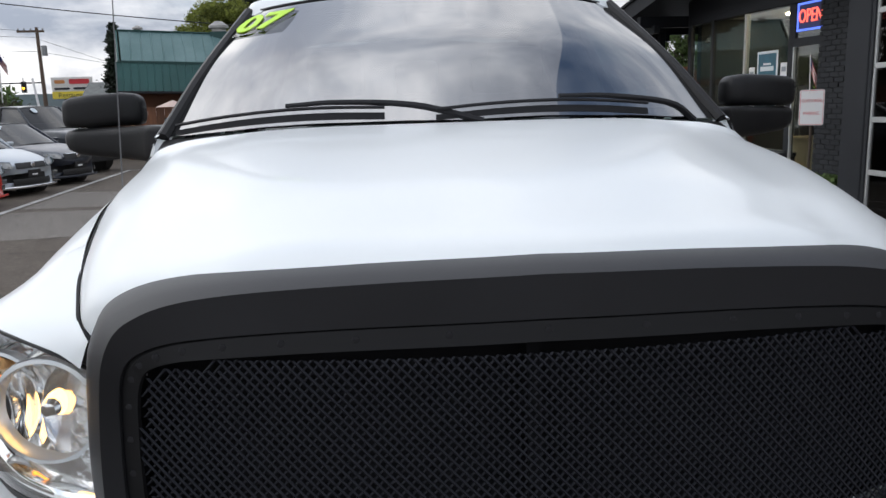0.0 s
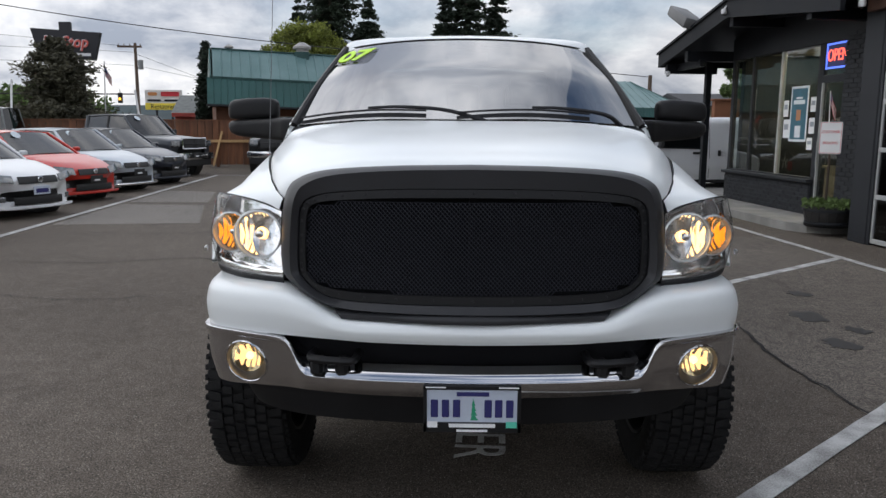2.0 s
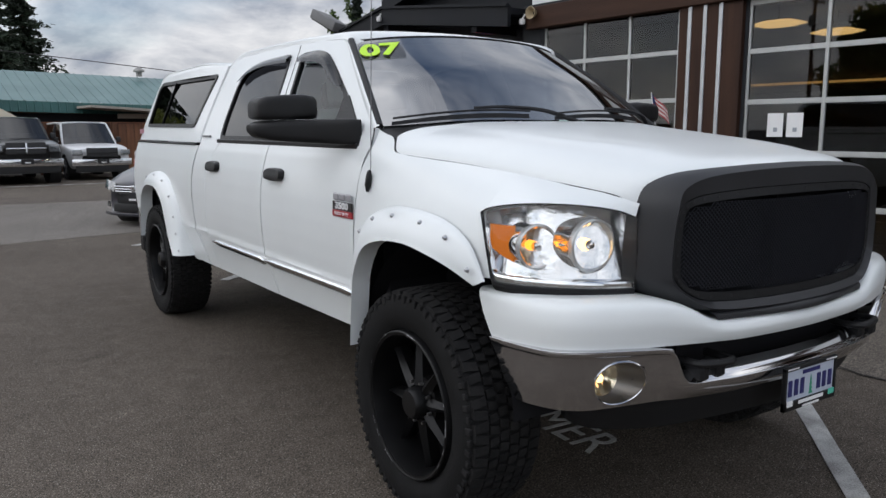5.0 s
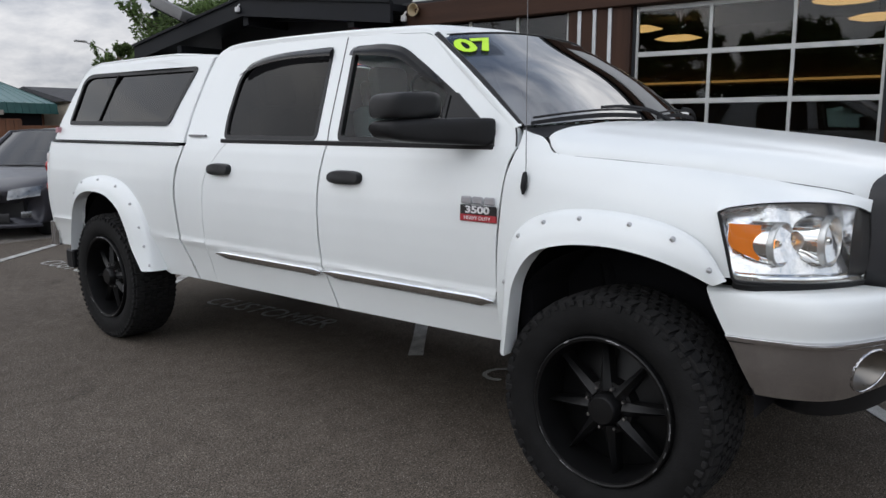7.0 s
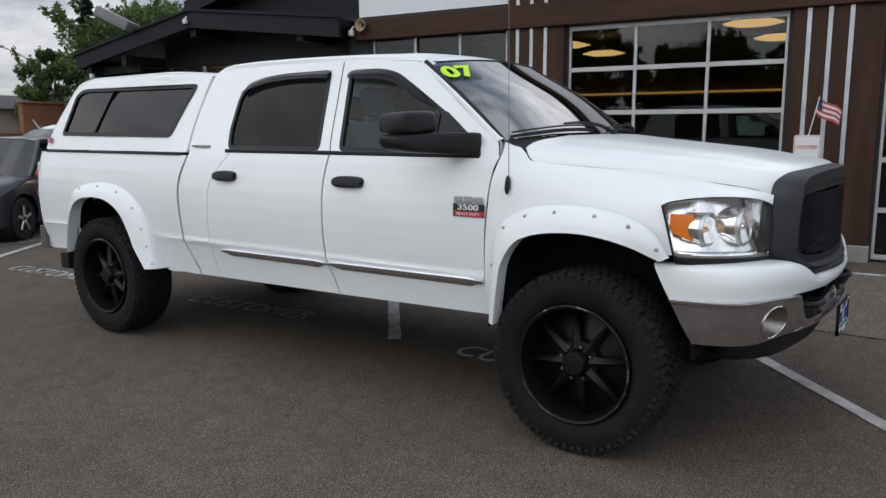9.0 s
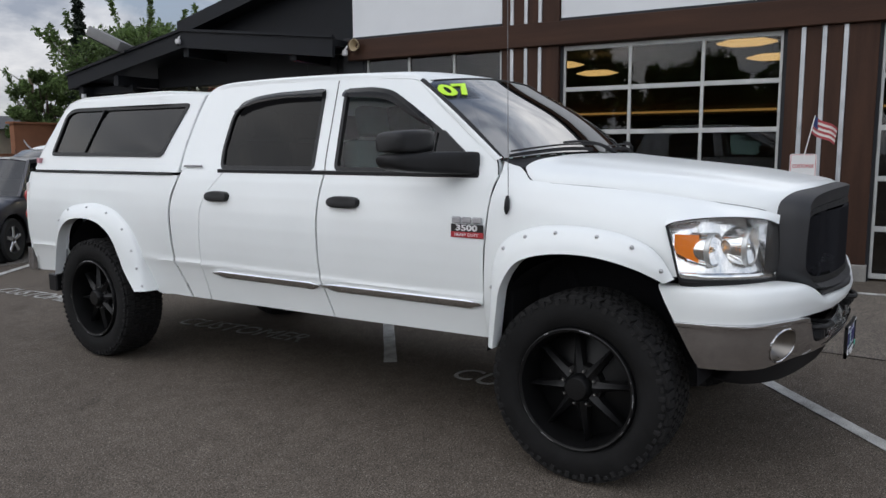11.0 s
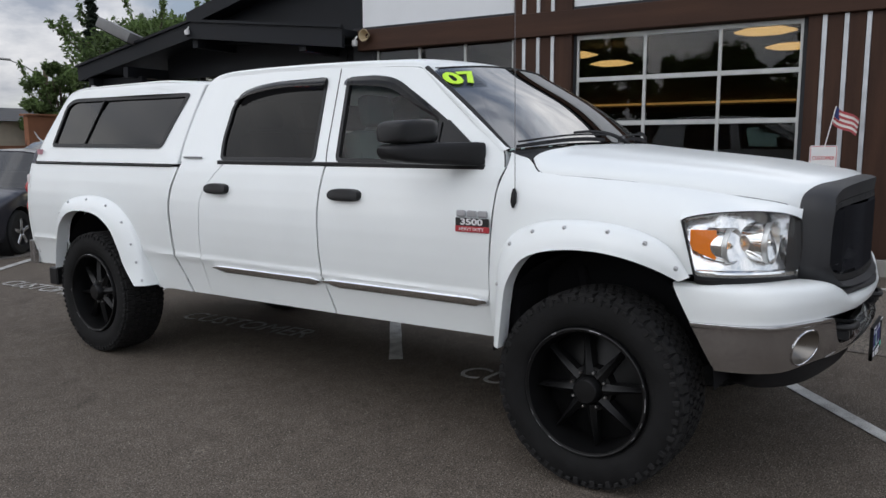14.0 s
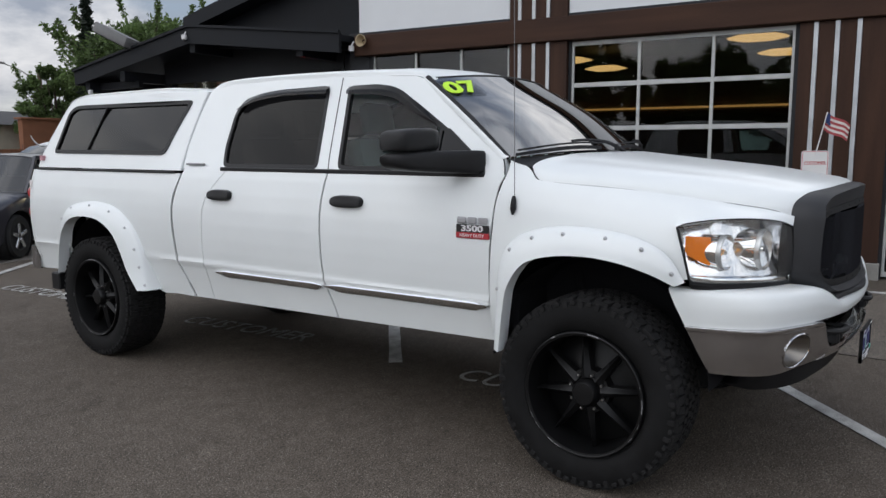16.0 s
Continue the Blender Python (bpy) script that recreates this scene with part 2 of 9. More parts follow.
def tube(pts, r, n=8, bm=None, steps=0):
    pts = cr(pts, steps) if steps else [Vector(p) for p in pts]
    b = bmesh.new()
    rings = []
    for i, p in enumerate(pts):
        d = (pts[min(i + 1, len(pts) - 1)] - pts[max(i - 1, 0)]).normalized()
        q = d.to_track_quat("Z", "Y")
        rr = r(i / (len(pts) - 1)) if callable(r) else r
        rings.append([b.verts.new(p + q @ Vector((rr * math.cos(2 * math.pi * k / n), rr * math.sin(2 * math.pi * k / n), 0))) for k in range(n)])
    for A, B in zip(rings, rings[1:]):
        for k in range(n):
            b.faces.new((A[k], A[(k + 1) % n], B[(k + 1) % n], B[k]))
    for R in (rings[0], rings[-1]):
        b.faces.new(R)
    return join(bm, b)


def flat(loops, to3d, depth=None, cuts=0):
    """A sheet in a plane with holes: loops of (a, b), the first the outline. depth: a vector by which it is thickened."""
    b = bmesh.new()
    edges = []
    for loop in loops:
        vs = [b.verts.new((p[0], p[1], 0)) for p in loop]
        edges += [b.edges.new((vs[i], vs[(i + 1) % len(vs)])) for i in range(len(vs))]
    bmesh.ops.triangle_fill(b, use_beauty=True, edges=edges, normal=(0, 0, 1))
    if cuts:
        bmesh.ops.subdivide_edges(b, edges=b.edges[:], cuts=cuts, use_grid_fill=True)
    for v in b.verts:
        v.co = Vector(to3d(v.co.x, v.co.y))
    if depth is not None:
        faces = b.faces[:]
        r = bmesh.ops.extrude_face_region(b, geom=faces)
        bmesh.ops.translate(b, verts=[g for g in r["geom"] if isinstance(g, bmesh.types.BMVert)], vec=Vector(depth))
        b.faces.ensure_lookup_table()
    return b


def rounded(pts, r=0.04, k=5):
    """A closed outline with its corners rounded."""
    out, n = [], len(pts)
    for i in range(n):
        p, a, c = Vector(pts[i]), Vector(pts[i - 1]), Vector(pts[(i + 1) % n])
        d1, d2 = a - p, c - p
        q = min(r, d1.length * 0.45, d2.length * 0.45)
        s, e = p + d1.normalized() * q, p + d2.normalized() * q
        for j in range(k + 1):
            t = j / k
            out.append(tuple((1 - t) ** 2 * s + 2 * t * (1 - t) * p + t * t * e))
    return out


def ring(loop, inner, to3d, depth):
    return flat([loop, inner], to3d, depth)


def shrink(pts, d):
    c = sum((Vector(p) for p in pts), Vector((0, 0))) / len(pts)
    out = []
    n = len(pts)
    for i in range(n):
        p, a, b = Vector(pts[i]), Vector(pts[i - 1]), Vector(pts[(i + 1) % n])
        t = (b - a).normalized()
        nrm = Vector((-t.y, t.x))
        if nrm.dot(c - p) < 0:
            nrm = -nrm
        out.append(tuple(p + nrm * d))
    return out


def text(name, body, size, material, parent, m, depth=0.002, label="", align="CENTER", sx=1.0, bold=0.0):
    cu = bpy.data.curves.new(name, "FONT")
    cu.body, cu.size, cu.extrude, cu.align_x, cu.align_y, cu.offset = body, size, depth, align, "CENTER", bold
    cu.resolution_u = 3
    tmp = bpy.data.objects.new(name, cu)
    scene.collection.objects.link(tmp)
    dg = bpy.context.evaluated_depsgraph_get()
    me = bpy.data.meshes.new_from_object(tmp.evaluated_get(dg))
    bpy.data.objects.remove(tmp)
    bpy.data.curves.remove(cu)
    me.materials.clear()
    me.materials.append(material)
    me.transform(m @ Matrix.Diagonal((sx, 1, 1, 1)))
    ob = new(name, me)
    ob.parent = parent
    if label:
        ob["label"] = label
    return ob

# ---- the white pickup truck: nose towards -y, its middle plane x = 0 ----
def side_x(y, z):
    """Half width of the body side at a height."""
    k = [(0.50, 0.925), (0.58, 0.936), (0.68, 0.957), (0.79, 0.987), (0.818, 1.003), (0.832, 1.005), (0.846, 0.997), (0.91, 1.004), (1.0, 1.010), (1.10, 1.011), (1.20, 1.004), (1.30, 0.989), (1.40, 0.966), (1.47, 0.940)]
    for (a, xa), (b, xb) in zip(k, k[1:]):
        if z <= b:
            t = max((z - a) / (b - a), 0)
            return xa + (xb - xa) * t
    return 0.940


def green_x(z):
    return 0.938 - (z - 1.46) * 0.43


def panel(front, rear, n=10, m=64, th=0.010):
    """A door-like panel of the body side between two edges given as (y, z) from top to bottom."""
    f, r = cr([(p[0], p[1], 0) for p in front], m), cr([(p[0], p[1], 0) for p in rear], m)
    bm = bmesh.new()
    vs = []
    for a, b in zip(f, r):
        row = []
        for i in range(n + 1):
            q = a.lerp(b, i / n)
            row.append(bm.verts.new((side_x(q.x, q.y), q.x, q.y)))
        vs.append(row)
    for A, B in zip(vs, vs[1:]):
        for i in range(n):
            bm.faces.new((A[i], A[i + 1], B[i + 1], B[i]))
    r = bmesh.ops.extrude_edge_only(bm, edges=[e for e in bm.edges if e.is_boundary])
    for v in r["geom"]:
        if isinstance(v, bmesh.types.BMVert):
            v.co.x -= th
    return bm


truck = thing("pickup_truck", "white lifted four-door pickup truck with black mesh grille and black wheels", "pickup truck")

# doors, cab corner
FD_F = [(1.487, 1.462), (1.515, 1.37), (1.535, 1.10), (1.540, 0.85), (1.535, 0.615)]
FD_R = [(2.695, 1.462), (2.715, 1.26), (2.712, 1.05), (2.700, 0.84), (2.640, 0.590)]
RD_R = [(3.60, 1.462), (3.78, 1.26), (3.81, 1.05), (3.815, 0.80), (3.80, 0.572)]
CQ_R = [(4.060, 1.462), (4.135, 1.22), (4.125, 1.0), (4.100, 0.80), (4.000, 0.568)]


def shift(c, d):
    return [(a + d, b) for a, b in c]


fd = panel(shift(FD_F, 0.006), shift(FD_R, -0.006))
front_doors = both("front_door", fd, WHITE, truck)
rear_doors = both("rear_door", panel(shift(FD_R, 0.006), shift(RD_R, -0.003)), WHITE, truck)
both("cab_corner", panel(shift(RD_R, 0.003), shift(CQ_R, -0.011)), WHITE, truck)


# bed side with the rear wheel arch
def arch_panel(lower, top, y0, y1, n=64, m=40, front=None):
    low = cr([(a, b, 0) for a, b in lower], n)
    bm = bmesh.new()
    rows = []
    for p in low:
        col = []
        for j in range(m + 1):
            t = j / m
            z = p.y + (top - p.y) * t
            y = p.x
            if front:
                w = max(0.0, 1 - (p.x - y0) / 0.25)
                fy = cr([(b, a, 0) for a, b in front], 40)
                zz = min(fy, key=lambda q: abs(q.x - z))
                y = p.x + w * (zz.y - y0)
            col.append(bm.verts.new((side_x(y, z), y, z)))
        rows.append(col)
    for A, B in zip(rows, rows[1:]):
        for j in range(m):
            bm.faces.new((A[j], A[j + 1], B[j + 1], B[j]))
    r = bmesh.ops.extrude_edge_only(bm, edges=[e for e in bm.edges if e.is_boundary])
    for v in r["geom"]:
        if isinstance(v, bmesh.types.BMVert):
            v.co.x -= 0.012
    return bm


BED_LOW = [(4.010, 0.566), (4.20, 0.566), (4.42, 0.570), (4.52, 0.75), (4.66, 0.98), (4.86, 1.10), (5.10, 1.13), (5.32, 1.08), (5.46, 0.95), (5.52, 0.75), (5.56, 0.61), (5.8, 0.60), (6.04, 0.59)]
bed = arch_panel(BED_LOW, 1.425, 4.010, 6.04, front=[(a, b) for a, b in shift(CQ_R, 0.011)])
both("bed_side", bed, WHITE, truck)

# bed tail: rounded rear corner and tailgate
bm = surf([[(side_x(6.04, z), 6.04, z), (side_x(6.04, z) - 0.012, 6.085, z), (side_x(6.04, z) - 0.06, 6.115, z), (0.5, 6.13, z), (0, 6.13, z)] for z in (0.59, 0.76, 0.80, 1.0, 1.2, 1.33, 1.425)], 14, 16)
both("tailgate_panel", bm, WHITE, truck)

# tail lamps, rear bumper
for s in (1, -1):
    lamp = part("tail_lamp", box((0.90 * s if s > 0 else -0.985, 6.075, 0.98), (0.985 if s > 0 else -0.90, 6.135, 1.34), 0.02, seg=2), mat("tail_lamp_clear", (0.5, 0.45, 0.45), 0.15, coat=0.6), truck, "tail lamp with two red domes")
    for z in (1.225, 1.065):
        b = bmesh.new()
        bmesh.ops.create_uvsphere(b, u_segments=16, v_segments=10, radius=0.062)
        b.transform(Matrix.Translation((0.952 * s, 6.125, z)) @ Matrix.Diagonal((0.75, 0.75, 1.0, 1)))
        part("tail_lens", b, RED, lamp, "red domed lens")
bm = surf([[(-0.95, 6.09, z), (-0.965, 6.15, z), (-0.90, 6.25, z), (-0.4, 6.29, z), (0.4, 6.29, z), (0.90, 6.25, z), (0.965, 6.15, z), (0.95, 6.09, z)] for z in (0.58, 0.63, 0.72, 0.77)], 4, 40)
part("rear_bumper", thick(bm, 0.02), CHROME, truck, "chrome rear bumper")
part("mud_flap", box((-1.06, 5.60, 0.46), (-0.80, 5.72, 0.60), 0.01), BLACKPL, truck)
part("hitch", box((-0.12, 6.1, 0.5), (0.12, 6.4, 0.58), 0.01), BLACKPL, truck)

# greenhouse sides with window openings
F_WIN = rounded([(2.632, 1.472), (2.715, 1.968), (2.48, 1.968), (2.33, 1.938), (2.16, 1.848), (1.92, 1.708), (1.64, 1.512), (1.622, 1.472)], 0.045)
R_WIN = rounded([(2.795, 1.472), (2.872, 1.978), (3.30, 1.972), (3.49, 1.955), (3.63, 1.920), (3.692, 1.83), (3.69, 1.60), (3.655, 1.472)], 0.045)
GREEN = [(1.494, 1.462), (1.522, 1.545), (1.62, 1.622), (1.82, 1.762), (2.02, 1.902), (2.16, 1.982), (2.22, 2.0), (2.5, 2.018), (2.9, 2.03), (3.4, 2.035), (3.80, 2.03), (3.98, 2.012), (4.035, 1.975), (4.075, 1.80), (4.09, 1.6), (4.075, 1.462)]


def gx(y, z, off=0.0):
    return (green_x(z) + off, y, z)


bm = flat([GREEN, F_WIN, R_WIN], gx, (-0.045, 0, 0))
both("cab_side_frame", bm, WHITE, truck)
for nm, loop, pane in (("front_side_window", F_WIN, SGLASS), ("rear_side_window", R_WIN, TGLASS)):
    fr = both(nm, flat([loop, shrink(loop, 0.024)], lambda y, z: gx(y, z, 0.005), (-0.03, 0, 0)), BLACKPL, truck, "black rubber window seal")
    pn = flat([shrink(loop, 0.020)], lambda y, z: gx(y, z, -0.008))
    for f, b in zip(fr, (pn, flip(pn))):
        o = part("pane", b, pane, f, "tinted side glass", smooth=0)
# smoked rain visors over the side windows
for lo, hi in (([(2.702, 1.918), (2.45, 1.900), (2.31, 1.872), (2.16, 1.799), (2.00, 1.738)], [(2.708, 1.962), (2.48, 1.964), (2.32, 1.934), (2.155, 1.844), (2.01, 1.756)]),
               ([(2.868, 1.926), (3.10, 1.930), (3.32, 1.924), (3.52, 1.896), (3.655, 1.850)], [(2.872, 1.974), (3.10, 1.972), (3.34, 1.968), (3.55, 1.938), (3.672, 1.865)])):
    rows = [[(green_x(b) + 0.030, a, b) for a, b in lo], [(green_x((b + d) / 2) + 0.028, (a + c) / 2, (b + d) / 2) for (a, b), (c, d) in zip(lo, hi)], [(green_x(b) + 0.008, a, b) for a, b in hi]]
    both("window_visor", surf(rows, 6, 24), VISOR, truck, "smoked plastic window visor")
# sail behind the A-pillar, belt strip, seam between the doors
both("window_corner_trim", flat([rounded([(1.612, 1.462), (1.625, 1.512), (1.90, 1.704), (1.925, 1.690), (1.915, 1.462)], 0.02)], lambda y, z: gx(y, z, 0.008), (-0.02, 0, 0)), BLACKPL, truck)
both("window_divider", flat([[(1.93, 1.475), (1.95, 1.475), (1.965, 1.72), (1.945, 1.71)]], lambda y, z: gx(y, z, 0.0), (-0.02, 0, 0)), BLACKPL, truck)
both("belt_moulding", box((0.925, 1.612, 1.448), (0.952, 3.67, 1.474), 0.005), BLACKPL, truck)
SEAM = mat("panel_gap", (0.02, 0.02, 0.02), 0.9)
for line in ([(2.700, 1.462), (2.722, 1.55), (2.756, 1.80), (2.786, 2.022)], [(1.497, 1.464), (1.510, 1.512), (1.527, 1.548)]):
    c = cr([(a, b, 0) for a, b in line], 10)
    b = flat([[(q.x - 0.003, q.y) for q in c] + [(q.x + 0.003, q.y) for q in c[::-1]]], lambda y, z: gx(y, z, 0.002), (-0.004, 0, 0))
    both("door_seam", b, SEAM, truck)

# roof
RY = [(2.03, -0.035), (2.2, 0.0), (2.5, 0.018), (2.9, 0.028), (3.4, 0.03), (3.8, 0.02), (3.95, -0.02), (4.035, -0.09)]
rows = []
for y, dz in RY:
    zr = {2.03: 1.935, 2.2: 2.0, 2.5: 2.018, 2.9: 2.03, 3.4: 2.035, 3.8: 2.03, 3.95: 2.012, 4.035: 1.985}[y]
    yc = y + (0.06 if y < 2.1 else 0)
    ex_ = green_x(zr + (0.05 if y < 2.1 else 0))
    rows.append([(-ex_, y + (0.13 if y < 2.1 else 0), zr + (0.035 if y < 2.1 else 0)), (-0.665, yc + (0.02 if y < 2.1 else 0), zr + 0.035 - (0.0 if y < 4.0 else 0.01)), (-0.45, yc - 0.04 * (y < 2.1), zr + 0.055), (0, yc - 0.06 * (y < 2.1), zr + 0.068), (0.45, yc - 0.04 * (y < 2.1), zr + 0.055), (0.665, yc + (0.02 if y < 2.1 else 0), zr + 0.035), (ex_, y + (0.13 if y < 2.1 else 0), zr + (0.035 if y < 2.1 else 0))])
part("roof", thick(surf(rows, 30, 28), 0.02), WHITE, truck)
part("cab_rear_wall", surf([[(-0.93, 4.05, 1.40), (0, 4.06, 1.40), (0.93, 4.05, 1.40)], [(-0.70, 4.02, 1.97), (0, 4.03, 2.02), (0.70, 4.02, 1.97)]], 4, 8), WHITE, truck)

# windshield with its seal
US = [k / 6 for k in range(-6, 7)]
WB = [(x, 1.300 + 0.160 * x ** 2 + 0.187 * x ** 4, 1.578 - 0.0368 * x ** 2) for x in (0.915 * u - 0.043 * u ** 3 for u in US)]
WT = [(x, 2.005 + 0.0635 * x ** 2 + 0.546 * x ** 4, 2.027 - 0.0895 * x ** 2) for x in (0.7628 * u - 0.0778 * u ** 3 for u in US)]
mid = [tuple((Vector(a) + Vector(b)) / 2 + Vector((0, -0.02, 0.018))) for a, b in zip(WB, WT)]
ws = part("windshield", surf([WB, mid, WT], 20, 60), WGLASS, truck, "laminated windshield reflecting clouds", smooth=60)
bandm = [tuple(Vector(a) * 0.90 + Vector(b) * 0.10 + Vector((0, -0.003, 0.006))) for a, b in zip(WT, WB)]
part("sun_band", surf([[tuple(Vector(p) + Vector((0, 0.012, -0.006))) for p in WT], [tuple(Vector(p) + Vector((0, 0.014, -0.006))) for p in bandm]], 2, 28), glass("shade_band", (0.22, 0.25, 0.27), 0.0), ws, "dark tinted sun band")
for s in (1, -1):
    seal = [(0.882 * s, 1.517, 1.546), (0.801 * s, 1.798, 1.756), (0.694 * s, 2.148, 1.985)]
    part("windshield_seal", tube(seal, 0.02, 8, steps=14), BLACKPL, truck)
    rows = [[(0.891 * s, 1.500, 1.552), (0.811 * s, 1.798, 1.765), (0.706 * s, 2.130, 1.987)], [(0.904 * s, 1.505, 1.548), (0.822 * s, 1.815, 1.765), (0.713 * s, 2.155, 1.987)], [(0.907 * s, 1.535, 1.537), (0.816 * s, 1.845, 1.755), (0.703 * s, 2.19, 1.985)]]
    part("a_pillar", surf(rows, 6, 14), WHITE, truck)
part("windshield_header_seal", tube(WT, 0.006, 6, steps=28), BLACKPL, truck)

# hood: raised middle between rounded shoulders
HOOD = [  # y, edge x, edge z, middle z
    (0.112, 0.636, 1.250, 1.340), (0.128, 0.640, 1.282, 1.398), (0.150, 0.644, 1.296, 1.418), (0.20, 0.667, 1.310, 1.440), (0.30, 0.690, 1.328, 1.462), (0.49, 0.752, 1.357, 1.492), (0.88, 0.845, 1.405, 1.530), (1.20, 0.896, 1.428, 1.560), (1.30, 0.908, 1.437, 1.568), (1.34, 0.901, 1.460, 1.570), (1.375, 0.874, 1.502, 1.572)]
rows = []
for y, ex, ez, mz in HOOD:
    d = mz - ez
    yr = max(0.0, (y - 1.1) / 0.275)
    cols = [(1.0, 0.0), (0.985, 0.17), (0.94, 0.40), (0.85, 0.63), (0.72, 0.775), (0.62, 0.89), (0.45, 0.97), (0.2, 0.995), (0.0, 1.0)]
    half = [(ex * u, y - 0.10 * yr * (1 - u * u) + ((0.30 - y) * 0.5 * u ** 3 if y < 0.3 else 0) - (0.05 * (1 - u * u) if y < 0.25 else 0), ez + d * f) for u, f in cols]
    rows.append([(-a, b, c) for a, b, c in half] + half[::-1][1:])
part("hood", surf(rows, 30, 48), WHITE, truck)
both("hood_seam", tube([(ex + 0.004, y + (0.30 - y) * 0.5 if y < 0.3 else y, ez - 0.004) for y, ex, ez, mz in HOOD[2:]], 0.0038, 6, steps=40), SEAM, truck)
# cowl panel with slots, wipers
rows = [[(-0.878, 1.395, 1.500), (-0.6, 1.30, 1.543), (0, 1.24, 1.558), (0.6, 1.30, 1.543), (0.878, 1.395, 1.500)], [(-0.882, 1.53, 1.540), (-0.6, 1.40, 1.560), (0, 1.32, 1.570), (0.6, 1.40, 1.560), (0.882, 1.53, 1.540)]]
cowl = part("cowl", surf(rows, 6, 30), BLACKPL, truck, "black plastic cowl below the windshield")


def on_glass(u, v, off=0.012):
    """A point on the windshield: u from -1 to 1 across, v from 0 (bottom) to 1."""
    a, m_, b = [cr(r, 200)[min(200, max(0, round((u + 1) * 100)))] for r in (WB, mid, WT)]
    return a * (1 - v) ** 2 + (2 * m_ - (a + b) / 2) * 2 * v * (1 - v) + b * v * v + Vector((0, -off, off * 1.2))


for pivot, tip_u, u0 in (((0.08, 1.285, 1.572), -0.95, -0.02), ((0.76, 1.445, 1.550), -0.06, 0.86)):
    pts = [pivot, on_glass(u0 - 0.10, 0.040, 0.020), on_glass(u0 - 0.34, 0.062, 0.026), on_glass((u0 + tip_u) / 2 - 0.06, 0.056, 0.028)]
    wiper = part("wiper", tube(pts, lambda t: 0.012 - 0.005 * t, 6, steps=14), MESHB, truck, "black wiper arm with its blade")
    ts = (0, 0.25, 0.5, 0.75, 1)
    ua = u0 - 0.20
    blade = [on_glass(ua + (tip_u - ua) * t, 0.020 + 0.030 * math.sin(math.pi * min(1, t * 0.9 + 0.1)) - 0.012 * t, 0.010) for t in ts]
    rubber = [on_glass(ua + (tip_u - ua) * t, 0.002 + 0.026 * math.sin(math.pi * min(1, t * 0.9 + 0.1)) - 0.008 * t, 0.003) for t in ts]
    part("wiper_blade", thick(surf([blade, rubber], 2, 20), 0.006), MESHB, wiper)
    part("wiper_frame", tube([p + Vector((0, -0.012, 0.016)) for p in blade], 0.005, 5, steps=14), MESHB, wiper)

# front fenders: main skin behind the headlamp, strip above the lamp
FEN = [  # y, (x, z) from the arch edge up to the hood's edge
    (1.480, [(0.965, 0.615), (1.004, 0.80), (1.010, 1.05), (0.992, 1.30), (0.958, 1.41), (0.925, 1.475), (0.900, 1.535)]),
    (1.445, [(0.985, 0.85), (1.004, 0.95), (1.008, 1.10), (0.990, 1.30), (0.957, 1.40), (0.922, 1.462), (0.888, 1.518)]),
    (1.40, [(0.995, 0.95), (1.004, 1.02), (1.006, 1.12), (0.990, 1.29), (0.958, 1.39), (0.925, 1.445), (0.880, 1.504)]),
    (1.35, [(0.998, 1.01), (1.004, 1.06), (1.005, 1.145), (0.989, 1.29), (0.960, 1.378), (0.932, 1.426), (0.899, 1.467)]),
    (1.30, [(1.000, 1.06), (1.004, 1.10), (1.004, 1.17), (0.988, 1.29), (0.962, 1.365), (0.940, 1.408), (0.914, 1.438)]),
    (1.10, [(1.002, 1.13), (1.003, 1.15), (1.000, 1.20), (0.982, 1.285), (0.952, 1.352), (0.925, 1.392), (0.892, 1.421)]),
    (0.90, [(1.002, 1.13), (1.002, 1.15), (0.998, 1.20), (0.976, 1.275), (0.938, 1.338), (0.902, 1.376), (0.860, 1.407)]),
    (0.74, [(1.000, 1.09), (1.000, 1.12), (0.994, 1.18), (0.968, 1.262), (0.922, 1.324), (0.878, 1.362), (0.824, 1.391)]),
    (0.615, [(0.992, 1.06), (0.994, 1.10), (0.988, 1.17), (0.958, 1.255), (0.906, 1.312), (0.858, 1.348), (0.794, 1.376)])]


def fen_rear(z):
    """The fender's rear edge runs beside the door's front edge."""
    k = [(0.60, 1.534), (0.85, 1.539), (1.10, 1.534), (1.37, 1.514), (1.462, 1.487), (1.54, 1.482)]
    for (a, ya), (b, yb) in zip(k, k[1:]):
        if z <= b:
            return ya + (yb - ya) * max(0, (z - a) / (b - a))
    return 1.482


both("front_fender", surf([[(x, y if y < 1.45 else fen_rear(z), z) for x, z in pts] for y, pts in FEN], 36, 22), WHITE, truck)
both("front_fender_toe", surf([[(0.985, 0.548, 1.035), (0.988, 0.58, 1.15), (0.968, 0.605, 1.235)], [(0.995, 0.62, 1.03), (0.992, 0.62, 1.15), (0.966, 0.62, 1.25)]], 3, 8), WHITE, truck)
NOSE = [(0.625, [(0.966, 1.255), (0.908, 1.313), (0.860, 1.349), (0.796, 1.377)]), (0.52, [(0.960, 1.275), (0.900, 1.308), (0.838, 1.338), (0.766, 1.362)]), (0.42, [(0.914, 1.292), (0.865, 1.311), (0.80, 1.331), (0.735, 1.346)]), (0.335, [(0.848, 1.298), (0.812, 1.309), (0.76, 1.322), (0.708, 1.333)]), (0.27, [(0.768, 1.290), (0.742, 1.299), (0.715, 1.309), (0.684, 1.319)]), (0.235, [(0.705, 1.276), (0.692, 1.286), (0.678, 1.297), (0.664, 1.307)]), (0.210, [(0.664, 1.258), (0.659, 1.272), (0.654, 1.286), (0.648, 1.299)])]
